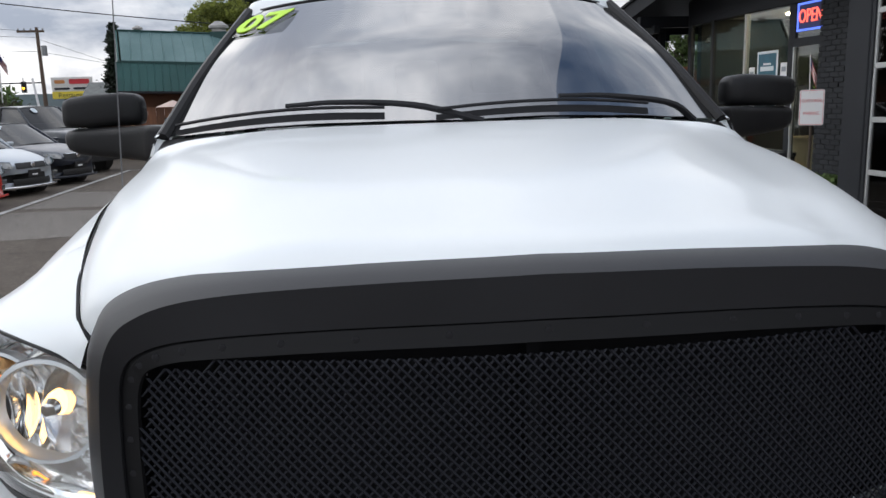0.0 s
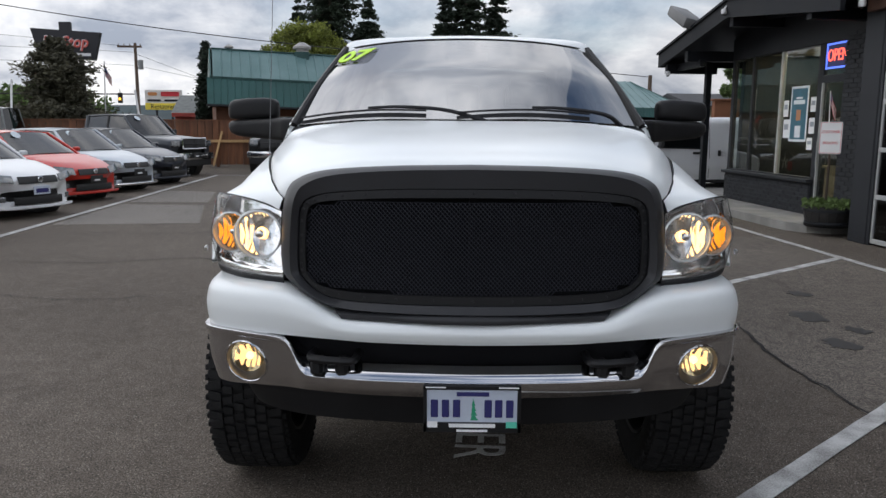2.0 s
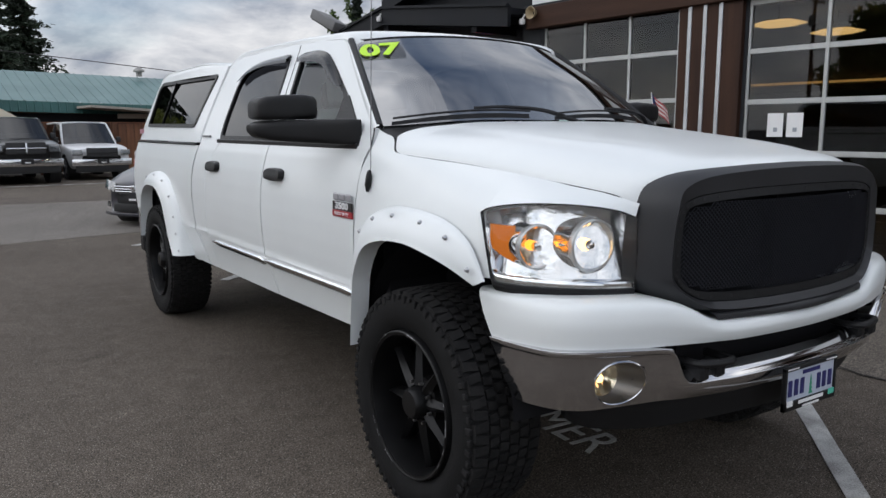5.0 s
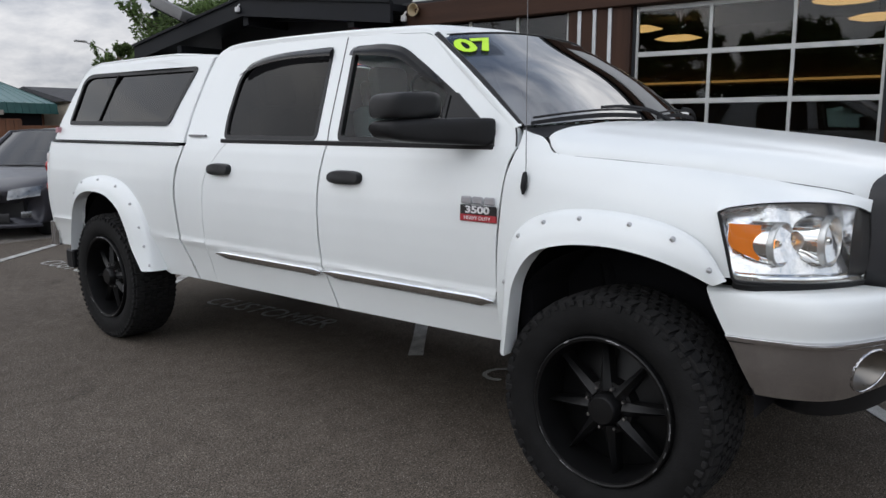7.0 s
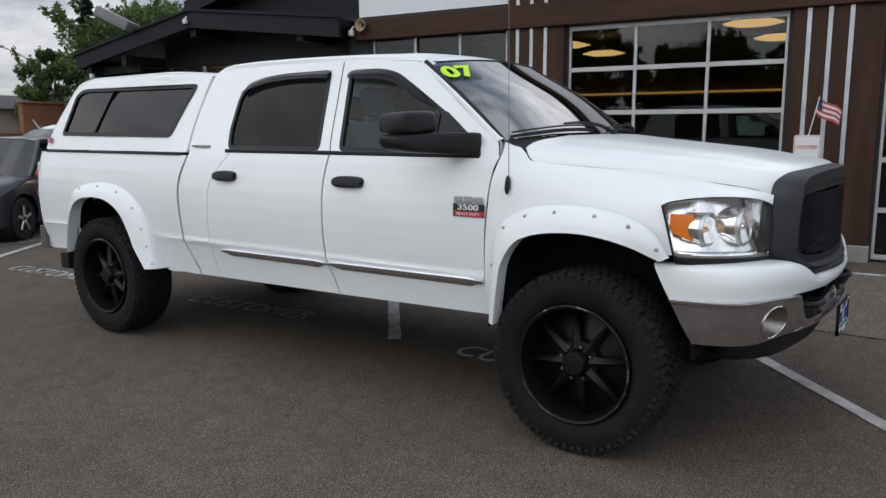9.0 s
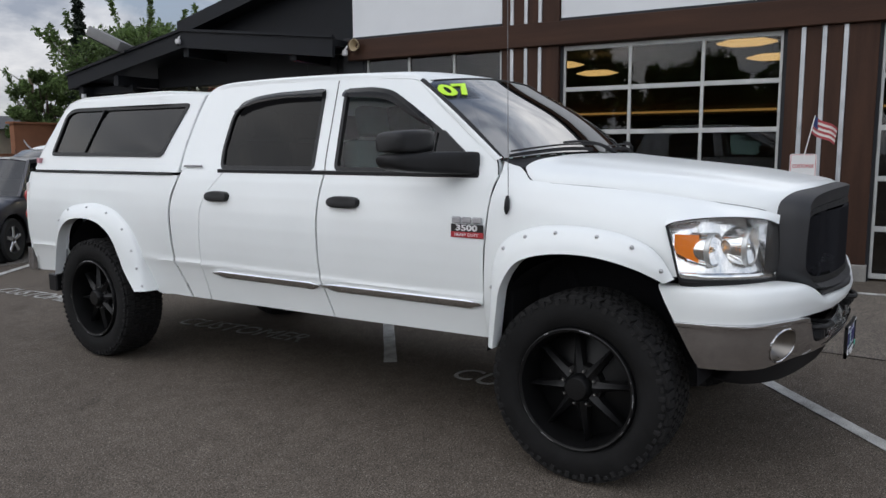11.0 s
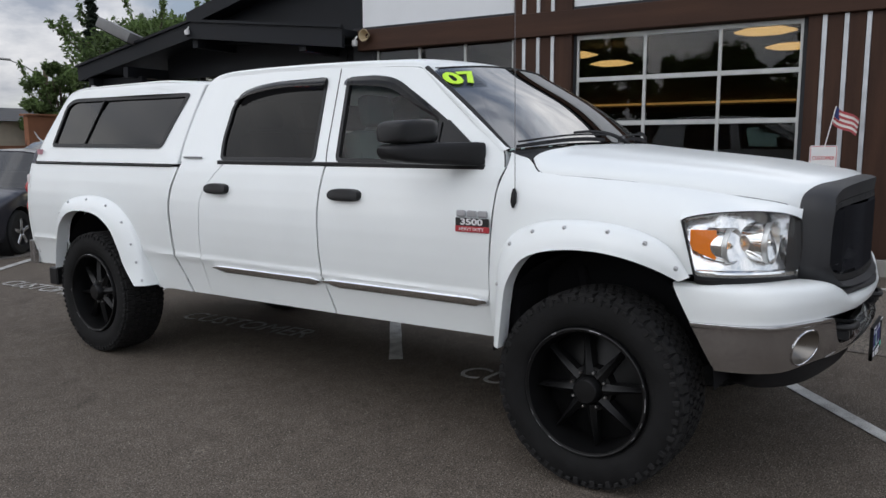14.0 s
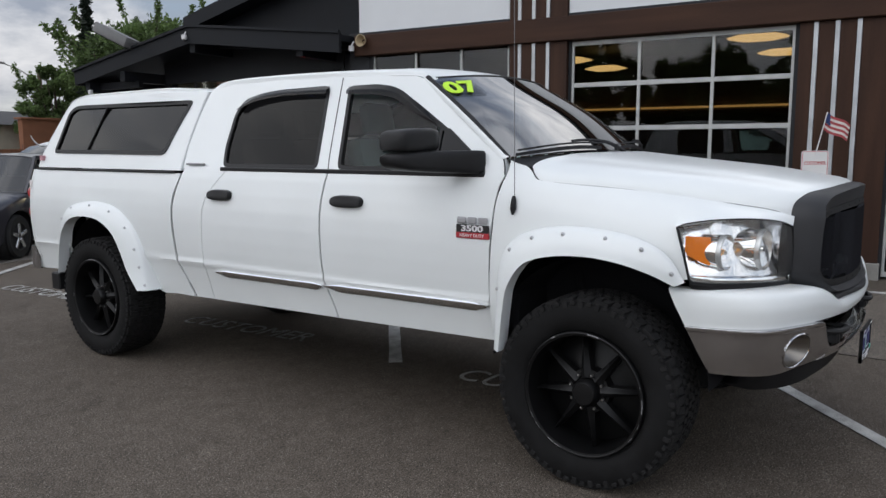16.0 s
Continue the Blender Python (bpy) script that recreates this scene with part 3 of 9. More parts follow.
both("nose_filler", surf([[(0.56, 0.185, 1.250), (0.60, 0.215, 1.256), (0.652, 0.225, 1.250)], [(0.56, 0.195, 1.280), (0.595, 0.215, 1.286), (0.645, 0.225, 1.278)], [(0.56, 0.25, 1.300), (0.62, 0.26, 1.298), (0.655, 0.27, 1.294)], [(0.56, 0.36, 1.31), (0.66, 0.36, 1.312), (0.70, 0.36, 1.305)]], 10, 8), WHITE, truck)
both("fender_nose", surf([[(x, y, z) for x, z in pts] for y, pts in NOSE], 20, 10), WHITE, truck)

# pocket-style wheel-arch flares with bolts
F_OUT = [(1.500, 0.600), (1.492, 0.80), (1.480, 1.02), (1.415, 1.145), (1.26, 1.215), (1.06, 1.235), (0.82, 1.212), (0.655, 1.145), (0.560, 1.025)]
F_IN = [(1.440, 0.600), (1.420, 0.80), (1.395, 0.93), (1.315, 1.045), (1.18, 1.095), (1.00, 1.110), (0.84, 1.095), (0.705, 1.055), (0.600, 1.005)]
R_OUT = [(4.395, 0.580), (4.445, 0.72), (4.500, 0.87), (4.60, 1.03), (4.80, 1.155), (5.08, 1.198), (5.40, 1.16), (5.545, 1.06), (5.60, 0.86), (5.615, 0.61)]
R_IN = [(4.480, 0.578), (4.60, 0.72), (4.66, 0.83), (4.76, 0.97), (4.92, 1.06), (5.12, 1.085), (5.32, 1.06), (5.45, 0.97), (5.52, 0.80), (5.555, 0.61)]


def flare(out, inn):
    rows = [[], [], [], [], []]
    for i, ((a, b), (c, d)) in enumerate(zip(out, inn)):
        tp = {0: 0.25, 1: 0.65}.get(len(out) - 1 - i, 1.0) if len(out) == 9 else 1.0
        rows[0].append((side_x(a, min(b, 1.2)) - 0.004, a, b))
        rows[1].append((1.008 + 0.026 * tp, a + (c - a) * 0.12, b + (d - b) * 0.12))
        rows[2].append((1.008 + 0.062 * tp, a + (c - a) * 0.55, b + (d - b) * 0.55))
        rows[3].append((1.008 + 0.079 * tp, c, d))
        rows[4].append((1.0, c, d + 0.004))
    b = surf(rows[:4], 12, 48)
    return surf(rows[3:], 1, 48, bm=b)


for out, inn, us in ((F_OUT, F_IN, (0.19, 0.36, 0.47, 0.585, 0.70, 0.815, 0.95)), (R_OUT, R_IN, (0.03, 0.13, 0.23, 0.34, 0.45, 0.56, 0.66, 0.77))):
    fl = both("wheel_arch_flare", flare(out, inn), WHITE, truck, "white bolt-on wheel arch flare")
    o, i = cr([(a, b, 0) for a, b in out], 100), cr([(a, b, 0) for a, b in inn], 100)
    for u in us:
        p = o[int(u * 100)].lerp(i[int(u * 100)], 0.26)
        for k, s in ((0, 1), (1, -1)):
            b = turn([(0, 0.012), (0.005, 0.011), (0.009, 0.006), (0.011, 0)], 8, "x", m=Matrix.Translation((1.047 * s, p.x, p.y)) @ Matrix.Scale(s, 4, (1, 0, 0)))
            part("bolt", b, SILVER, fl[k])

# lower chrome side mouldings, door handles, badges
for a, b in (((1.552, 0.797), (2.690, 0.784)), ((2.708, 0.782), (3.690, 0.775))):
    n = 14
    rows = []
    for i in range(n + 1):
        y = a[0] + (b[0] - a[0]) * i / n
        z = a[1] + (b[1] - a[1]) * i / n
        w = 0.029 * min(1, (i + 1.0) / 2, (n - i + 1.0) / 2)
        x = side_x(y, z) + 0.001
        rows.append([(x - 0.004, y, z - w), (x + 0.010, y, z - w * 0.5), (x + 0.024, y, z + w * 0.25), (x + 0.022, y, z + w * 0.6), (x, y, z + w)])
    both("side_moulding", surf(rows, 28, 8), mat("bright_trim", (0.90, 0.91, 0.92), 0.09, 1.0, var=0.05, vscale=6), truck, "chrome lower door moulding")
for doors, y0, y1 in ((front_doors, 2.385, 2.625), (rear_doors, 3.510, 3.735)):
    ym, zm = (y0 + y1) / 2, 1.294
    loop = []
    for i in range(40):
        a = 2 * math.pi * i / 40
        ca, sa = math.cos(a), math.sin(a)
        loop.append((ym + (y1 - y0) / 2 * math.copysign(abs(ca) ** 0.55, ca), zm + 0.035 * math.copysign(abs(sa) ** 0.75, sa)))
    b = bmesh.new()
    rings = []
    for sc, dx in ((1.0, -0.012), (1.0, 0.006), (0.96, 0.022), (0.86, 0.032), (0.6, 0.036)):
        rings.append([b.verts.new((side_x(y, z) + dx, ym + (y - ym) * (sc if sc > 0.9 else sc + 0.08), zm + (z - zm) * sc)) for y, z in loop])
    for A, B in zip(rings, rings[1:]):
        for k in range(len(A)):
            b.faces.new((A[k], A[(k + 1) % len(A)], B[(k + 1) % len(B)], B[k]))
    b.faces.new(rings[-1])
    # finger recess above the grip
    b = join(b, flat([rounded([(y0 + 0.05, zm + 0.014), (y1 - 0.05, zm + 0.014), (y1 - 0.06, zm + 0.030), (y0 + 0.06, zm + 0.030)], 0.012)], lambda y, z: (side_x(y, z) + 0.037, y, z)))
    for d, q in zip(doors, (b, flip(b))):
        part("door_handle", q, BLACKPL, d, "black plastic pull handle", smooth=50)
WINK0 = mat("badge_lettering", (0.75, 0.75, 0.76), 0.4)
# badge on the front doors
for d, s in zip(front_doors, (1, -1)):
    rz = -90 if s < 0 else 90
    X = 1.012
    plate = part("badge", box((X * s - 0.004, 1.54, 1.142), (X * s + 0.004, 1.738, 1.212), 0.003), mat("badge_black", (0.02, 0.02, 0.02), 0.3), d, "black and red model badge")
    part("badge_stripe", box((X * s - 0.006, 1.54, 1.142), (X * s + 0.006, 1.738, 1.173), 0.003), BADGE, plate)
    text("badge_text", "3500", 0.043, WINK0, plate, pose((X + 0.006) * s, 1.640, 1.192, 90, 0, rz), 0.002, sx=1.55, bold=0.001)
    text("badge_text", "HEAVY DUTY", 0.023, WINK0, plate, pose((X + 0.007) * s, 1.640, 1.157, 90, 0, rz), 0.001, sx=1.05)
    for i in range(3):
        yy = 1.55 + i * 0.064
        part("badge_bar", box((X * s - 0.004, yy, 1.216), (X * s + 0.006, yy + 0.056, 1.250), 0.006), mat("badge_bright", (0.45, 0.45, 0.47), 0.3, 0.4), plate)
for s in (1, -1):
    part("cab_badge", box((0.937 * s - 0.008, 3.84, 1.484), (0.937 * s + 0.004, 4.03, 1.497), 0.002), mat("badge_grey", (0.25, 0.25, 0.26), 0.4, 0.5), truck, "small silver script badge")

# towing mirrors
def section(x, y0, y1, z0, z1, r):
    """A rounded oblong across the mirror at x."""
    return [(x, y, z) for y, z in rounded([(y0, z0), (y1, z0), (y1, z1), (y0, z1)], r, 4)]


def loft(secs):
    bm = bmesh.new()
    rings = [[bm.verts.new(p) for p in q] for q in secs]
    for A, B in zip(rings, rings[1:]):
        for k in range(len(A)):
            bm.faces.new((A[k], A[(k + 1) % len(A)], B[(k + 1) % len(B)], B[k]))
    bm.faces.new(rings[0])
    bm.faces.new(rings[-1])
    return bm


def mirror_head():
    return loft([section(*q) for q in ((1.034, 1.845, 1.895, 1.600, 1.665, 0.02), (1.040, 1.825, 1.905, 1.588, 1.680, 0.03), (1.055, 1.812, 1.915, 1.584, 1.690, 0.035), (1.10, 1.806, 1.93, 1.583, 1.696, 0.035), (1.20, 1.812, 1.965, 1.580, 1.692, 0.03), (1.275, 1.826, 1.995, 1.580, 1.684, 0.03), (1.300, 1.842, 2.0, 1.582, 1.674, 0.03), (1.312, 1.865, 1.99, 1.588, 1.658, 0.025))])


def mirror_arm():
    return loft([section(*q) for q in ((0.915, 1.622, 1.80, 1.464, 1.582, 0.02), (0.955, 1.628, 1.80, 1.466, 1.584, 0.02), (0.985, 1.665, 1.82, 1.468, 1.584, 0.025), (1.06, 1.735, 1.90, 1.472, 1.582, 0.03), (1.16, 1.79, 1.95, 1.478, 1.580, 0.03), (1.26, 1.83, 1.985, 1.488, 1.578, 0.03), (1.305, 1.86, 1.99, 1.503, 1.570, 0.03), (1.326, 1.90, 1.98, 1.525, 1.557, 0.015))])


arm, head = mirror_arm(), mirror_head()
ends = ((arm, head), (flip(arm), flip(head)))
for a, h in ends:
    ob = part("towing_mirror", a, BLACKPL, truck, "black towing mirror on a wide arm", smooth=60)
    part("mirror_housing", h, BLACKPL, ob, smooth=60)
# whip aerial on the right fender
b = turn([(0.0, 0.032), (0.008, 0.028), (0.013, 0.007), (0.015, -0.035), (0.005, -0.063), (0, -0.063)], 10, "z", m=Matrix.Translation((-0.995, 1.412, 1.335)) @ pose(0, 0, 0, 0, 8, 0))
aer = part("antenna", b, BLACKPL, truck, "thin whip antenna with black base")
part("antenna_whip", rod((-0.985, 1.412, 1.36), (-0.94, 1.45, 2.42), 0.0022, 6, r2=0.0014), mat("aerial_steel", (0.16, 0.16, 0.165), 0.4, 0.7), aer)

# ---- front end ----
def plan(y_mid):
    return [(0, -0.004), (0.30, 0.010), (0.44, 0.028), (0.55, 0.050), (0.65, 0.078), (0.764, 0.118), (0.897, 0.200), (0.958, 0.305), (0.978, 0.48), (0.980, 0.60)]


PL = plan(0)
top_z = [0.912, 0.912, 0.920, 0.972, 1.000, 1.003, 1.002, 0.997, 0.992, 0.988]
low_z = [0.842, 0.844, 0.848, 0.851, 0.852, 0.852, 0.848, 0.840, 0.832, 0.828]


def inset(p, d, k):
    """A plan point moved in towards the truck by d."""
    x, y = p
    n = Vector((-0.15 if k == 0 else -x * 0.9, 0.6 - y * 0.4)).normalized() if k > 5 else Vector((-x * 0.15, 1)).normalized()
    return (x + n.x * d, y + n.y * d)


def slant(y, z):
    """The bumper's ends lean back towards the top beside the wheel arch."""
    return max(0.0, (y - 0.15) / 0.45) * (z - 0.90) * 0.52


rows = [[], [], [], [], []]
for k, (p, t, l) in enumerate(zip(PL, top_z, low_z)):
    for i, (d, f) in enumerate(((0.17, 1.0), (0.030, 0.975), (0.0, 0.62), (0.003, 0.25), (0.012, 0.0))):
        q = inset(p, d, k) if k < 8 else (p[0] - d * 0.5, p[1])
        z = l + (t - l) * f
        rows[i].append((q[0], q[1] + slant(p[1], z), z))
full = [[(-x, y, z) for x, y, z in r[::-1]] + r[1:] for r in rows]
bumper = part("front_bumper_fascia", surf(full, 16, 72), WHITE, truck, "white painted upper bumper")
# chrome lower bumper: ends with fog-lamp pockets, bar across under the opening
# stations: plan point, height of the top and lower edge, share of the end's section
ends_ = list(zip(PL[4:], (0.850, 0.855, 0.852, 0.844, 0.836, 0.832), (0.658, 0.652, 0.644, 0.638, 0.634, 0.630)))
CB = [((0, -0.004), 0.762, 0.655, 0), ((0.30, 0.010), 0.763, 0.657, 0), ((0.44, 0.028), 0.764, 0.659, 0), ((0.535, 0.047), 0.765, 0.660, 0), ((0.572, 0.056), 0.782, 0.660, 0.2), ((0.612, 0.067), 0.838, 0.659, 0.8)] + [(p, t, l, 1) for p, t, l in ends_]
rows = [[], [], [], [], [], [], []]
for k, (p, t, l, mixk) in enumerate(CB):
    k = max(0, k - 2)
    bar = ((0.075, 1.0), (0.050, 0.985), (0.016, 0.80), (0.003, 0.62), (0.0, 0.54), (0.010, 0.26), (0.034, 0.0))
    end = ((0.05, 1.0), (0.0, 0.99), (-0.006, 0.96), (-0.004, 0.91), (0.006, 0.82), (0.018, 0.40), (0.045, 0.0))
    for i, (d, f) in enumerate([(a[0] + (b[0] - a[0]) * mixk, a[1] + (b[1] - a[1]) * mixk) for a, b in zip(bar, end)]):
        q = inset(p, d, k) if k < 8 else (p[0] - d * 0.6, p[1])
        z = l + (t - l) * f
        rows[i].append((q[0], q[1] + slant(p[1], z), z))
full = [[(-x, y, z) for x, y, z in r[::-1]] + r[1:] for r in rows]
cbm = surf(full, 44, 264)
# round pockets for the fog lamps: the edge is drawn to a clean circle and the inside taken out
FOG = (0.778, 0.738)


def fog_r(co):
    return math.hypot((abs(co.x) - FOG[0]) / 1.06, co.z - FOG[1])


face = [v.co.copy() for v in cbm.verts if v.co.x > 0 and fog_r(v.co) < 0.11 and v.co.y < 0.26]


def bumper_y(x, z):
    near = sorted(face, key=lambda c: (c.x - x) ** 2 + (c.z - z) ** 2)[:4]
    w = [1 / ((c.x - x) ** 2 + (c.z - z) ** 2 + 1e-6) for c in near]
    return sum(k * c.y for k, c in zip(w, near)) / sum(w)


inside = []
for v in cbm.verts:
    r = fog_r(v.co)
    if v.co.y < 0.26 and r < 0.083:
        if r < 0.069:
            inside.append(v)
        else:
            k = 0.076 / r
            sg = 1 if v.co.x > 0 else -1
            v.co.x = sg * (FOG[0] + (abs(v.co.x) - FOG[0]) * k)
            v.co.z = FOG[1] + (v.co.z - FOG[1]) * k
bmesh.ops.delete(cbm, geom=inside, context="VERTS")
cb = part("chrome_bumper", cbm, CHROME, truck, "polished chrome lower bumper")
lipc = [[(x, y + d, z) for x, y, z in ((0.622, 0.118, 0.846), (0.604, 0.106, 0.815), (0.572, 0.104, 0.782), (0.530, 0.112, 0.766))] for d in (-0.006, 0.07)]
both("bumper_opening_lip", surf(lipc, 2, 14), CHROME, cb)
# solid near-black blocks give the opening its shade
part("bumper_opening", box((-0.64, 0.17, 0.66), (0.64, 0.24, 0.90)), VOID, truck, "dark block standing in for the shade inside the bumper opening")
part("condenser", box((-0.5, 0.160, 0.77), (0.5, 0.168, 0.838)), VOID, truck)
for s in (1, -1):
    b = tube([(0.385 * s, 0.13, 0.782), (0.385 * s, 0.040, 0.784), (0.41 * s, 0.008, 0.785), (0.50 * s, 0.020, 0.787), (0.535 * s, 0.048, 0.787), (0.535 * s, 0.13, 0.783)], 0.014, 8, steps=20)
    for x in (0.410, 0.492):
        b = box((min(x * s, (x + 0.042) * s), 0.022, 0.728), (max(x * s, (x + 0.042) * s), 0.10, 0.782), 0.010, bm=b)
    part("tow_hook", b, BLACKPL, truck, "black tow hook")
UNDER = mat("black_underside", (0.0145, 0.0145, 0.0155), 0.7, var=0.4, vscale=6, espec=0.25)
# lower valance
rows = []
for z, dx, dy in ((0.662, 0.0, 0.0), (0.64, 0.0, 0.0), (0.60, 0.02, 0.02), (0.53, 0.05, 0.05), (0.51, 0.10, 0.12)):
    half = [(0, 0.06), (0.35, 0.09), (0.62, 0.145), (0.80, 0.235), (0.84, 0.32), (0.74, 0.38)]
    half = [(x * (1 - dx), y + dy, z + (0.05 * max(0, (y - 0.2)) / 0.22 if z < 0.62 else 0)) for x, y in half]
    rows.append([(-x, y, c) for x, y, c in half[::-1]] + half[1:])
part("valance", surf(rows, 8, 40), UNDER, truck, "black lower valance")


FOGR = mat("fog_reflector", (0.90, 0.80, 0.60), 0.09, 0.95, var=0.1, vscale=40)
POCK = mat("fog_pocket_metal", (0.24, 0.225, 0.205), 0.30, 0.85, var=0.1, vscale=20)
# fog lamps set deep in smooth round pockets, towards their outer side
for s in (1, -1):
    rim, mid_, low = [], [], []
    base = Matrix.Translation(((FOG[0] + 0.010) * s, 0.214, 0.740)) @ pose(0, 0, 0, 0, 0, 3 * s) @ Matrix.Scale(0.98, 4)
    for i in range(40):
        a = 2 * math.pi * i / 40
        x, z = FOG[0] + 0.0795 * math.cos(a), FOG[1] + 0.0755 * math.sin(a)
        rim.append((x * s, bumper_y(x, z), z))
        low.append(tuple(base @ Vector((0.060 * math.cos(a) * s, -0.006, 0.060 * math.sin(a)))))
        mid_.append(tuple(Vector(rim[-1]).lerp(Vector(low[-1]), 0.45) + Vector((0.006 * math.cos(a) * s, 0.004, 0.006 * math.sin(a)))))
    b = bmesh.new()
    loops = [[b.verts.new(p) for p in q] for q in (rim, mid_, low)]
    for A, B in zip(loops, loops[1:]):
        for k in range(40):
            b.faces.new((A[k], A[(k + 1) % 40], B[(k + 1) % 40], B[k]))
    pocket = part("fog_lamp", b, POCK, truck, "lit round fog lamp in a smooth metal pocket", smooth=60)
    part("pocket_lip", tube([tuple(Vector(p) + Vector((0, -0.001, 0))) for p in rim + rim[:1]], 0.0035, 6), CHROME, pocket)
    b = turn([(0.060 * i / 12, 0.045 - 0.051 * (i / 12) ** 2) for i in range(13)], 48, "y")
    for v in b.verts:
        q = math.hypot(v.co.x, v.co.z) / 0.060
        v.co.y -= 0.005 * abs(math.sin(v.co.x * 150 + 0.6)) * (0.6 + 0.4 * math.sin(v.co.z * 120)) * min(1.0, q * 2) * max(0.0, min(1.0, (0.97 - q) * 8))
    b.transform(base)
    part("fog_reflector", b, FOGR, pocket, smooth=50)
    b = bmesh.new()
    bmesh.ops.create_uvsphere(b, u_segments=12, v_segments=8, radius=0.015)
    b.transform(base @ pose(0, 0.016, -0.006))
    part("fog_bulb", b, WARMB, pocket)
    part("fog_lens", turn([(0.0, -0.020), (0.03, -0.017), (0.05, -0.010), (0.059, -0.004)], 24, "y", m=base), LENS, pocket)

# grille: thick satin shell, inner frame with screws, woven mesh
G_OUT = [(0.0, 1.420), (0.25, 1.415), (0.455, 1.400), (0.562, 1.372), (0.612, 1.322), (0.632, 1.20), (0.636, 1.08), (0.622, 1.035), (0.56, 0.985), (0.46, 0.945), (0.25, 0.935), (0.0, 0.932)]
G_IN = [(0.0, 1.348), (0.25, 1.345), (0.43, 1.334), (0.528, 1.316), (0.570, 1.280), (0.582, 1.19), (0.584, 1.09), (0.576, 1.048), (0.530, 1.005), (0.45, 0.976), (0.25, 0.968), (0.0, 0.966)]
G_MESH = [(0.0, 1.318), (0.25, 1.315), (0.42, 1.306), (0.508, 1.294), (0.543, 1.266), (0.553, 1.18), (0.554, 1.09), (0.548, 1.055), (0.512, 1.022), (0.43, 1.006), (0.25, 1.0), (0.0, 0.998)]


def g_y(x, z):
    return 0.045 + 0.10 * (abs(x) / 0.62) ** 2.4 + max(0, z - 1.30) * 0.28 - 0.02


def around(half):
    return [(-x, z) for x, z in half] + [(x, z) for x, z in half[::-1][1:-1]]


go, gi, gm = around(G_OUT), around(G_IN), around(G_MESH)


def shell(loops):
    """A closed band through loops of (x, z, dy)."""
    bm = bmesh.new()
    rings = []
    for loop, dy in loops:
        pts = cr([(x, z, 0) for x, z in loop + loop[:1]], 120)[:-1]
        rings.append([bm.verts.new((p.x, g_y(p.x, p.y) + dy, p.y)) for p in pts])
    for A, B in zip(rings, rings[1:]):
        for k in range(len(A)):
            bm.faces.new((A[k], A[(k + 1) % len(A)], B[(k + 1) % len(B)], B[k]))
    return bm


def grow(loop, f, g=None):
    return [(x * f, 1.165 + (z - 1.165) * (g or f)) for x, z in loop]


grille = part("grille_shell", shell([(grow(go, 1.045, 1.0), 0.12), (grow(go, 1.040, 1.004), 0.075), (grow(go, 1.018, 1.006), 0.03), (grow(go, 0.99), 0.0), (grow(go, 0.955), -0.018), (gi, 0.004), (grow(gi, 0.995), 0.014)]), MATTE, truck, "satin black grille shell")
part("grille_inner_frame", shell([(gi, 0.012), (grow(gi, 0.985), 0.006), (grow(gm, 1.005), 0.008), (gm, 0.014)]), mat("grille_frame_black", (0.0085, 0.0086, 0.0095), 0.55, var=0.2, vscale=6, espec=0.3), grille)
gg = cr([(x, z, 0) for x, z in gi + gi[:1]], 44)
gk = cr([(x, z, 0) for x, z in gm + gm[:1]], 44)
for a, b_ in zip(gg[:-1], gk[:-1]):
    p = a.lerp(b_, 0.5)
    part("screw", turn([(0, -0.005), (0.005, -0.004), (0.007, 0)], 6, "y", m=Matrix.Translation((p.x, g_y(p.x, p.y) + 0.010, p.y))), MESHB, grille)
step = 0.0155


def half_width(z):
    hw = 0.0
    pts = G_MESH
    for (xa, za), (xb, zb) in zip(pts, pts[1:]):
        if min(za, zb) <= z <= max(za, zb) and abs(za - zb) > 1e-6:
            hw = max(hw, xa + (xb - xa) * (z - za) / (zb - za))
    return hw


verts, faces = [], []
k = -80
while k < 80:
    for sgn in (1, -1):
        run = []
        for j in range(0, 23):
            z = 1.000 + j * 0.318 / 22
            x = k * step * 0.92 + sgn * (z - 1.158) * 0.92
            if abs(x) < half_width(z) + 0.004:
                run.append((x, z))
            else:
                if len(run) > 1:
                    for (x0, z0), (x1, z1) in zip(run, run[1:]):
                        w = 0.0026
                        i0 = len(verts)
                        d = 0.0018 * sgn
                        for q, zz in ((x0, z0), (x1, z1)):
                            yy = g_y(q, zz) + 0.013 + d
                            verts += [(q - w, yy, zz), (q, yy - 0.002, zz), (q + w, yy, zz)]
                        faces += [(i0, i0 + 1, i0 + 4, i0 + 3), (i0 + 1, i0 + 2, i0 + 5, i0 + 4)]
                run = []
        if len(run) > 1:
            for (x0, z0), (x1, z1) in zip(run, run[1:]):
                w = 0.0026
                i0 = len(verts)
                d = 0.0018 * sgn
                for q, zz in ((x0, z0), (x1, z1)):
                    yy = g_y(q, zz) + 0.013 + d
                    verts += [(q - w, yy, zz), (q, yy - 0.002, zz), (q + w, yy, zz)]
                faces += [(i0, i0 + 1, i0 + 4, i0 + 3), (i0 + 1, i0 + 2, i0 + 5, i0 + 4)]
    k += 1
me = bpy.data.meshes.new("grille_mesh")
me.from_pydata(verts, [], faces)
me.materials.append(GRID)
gmesh = new("grille_mesh", me)
gmesh.parent = grille
gmesh["label"] = "woven black wire mesh"
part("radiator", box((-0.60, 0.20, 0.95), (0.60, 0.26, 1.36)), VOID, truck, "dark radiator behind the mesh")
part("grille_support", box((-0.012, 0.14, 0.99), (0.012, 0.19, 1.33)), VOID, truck)
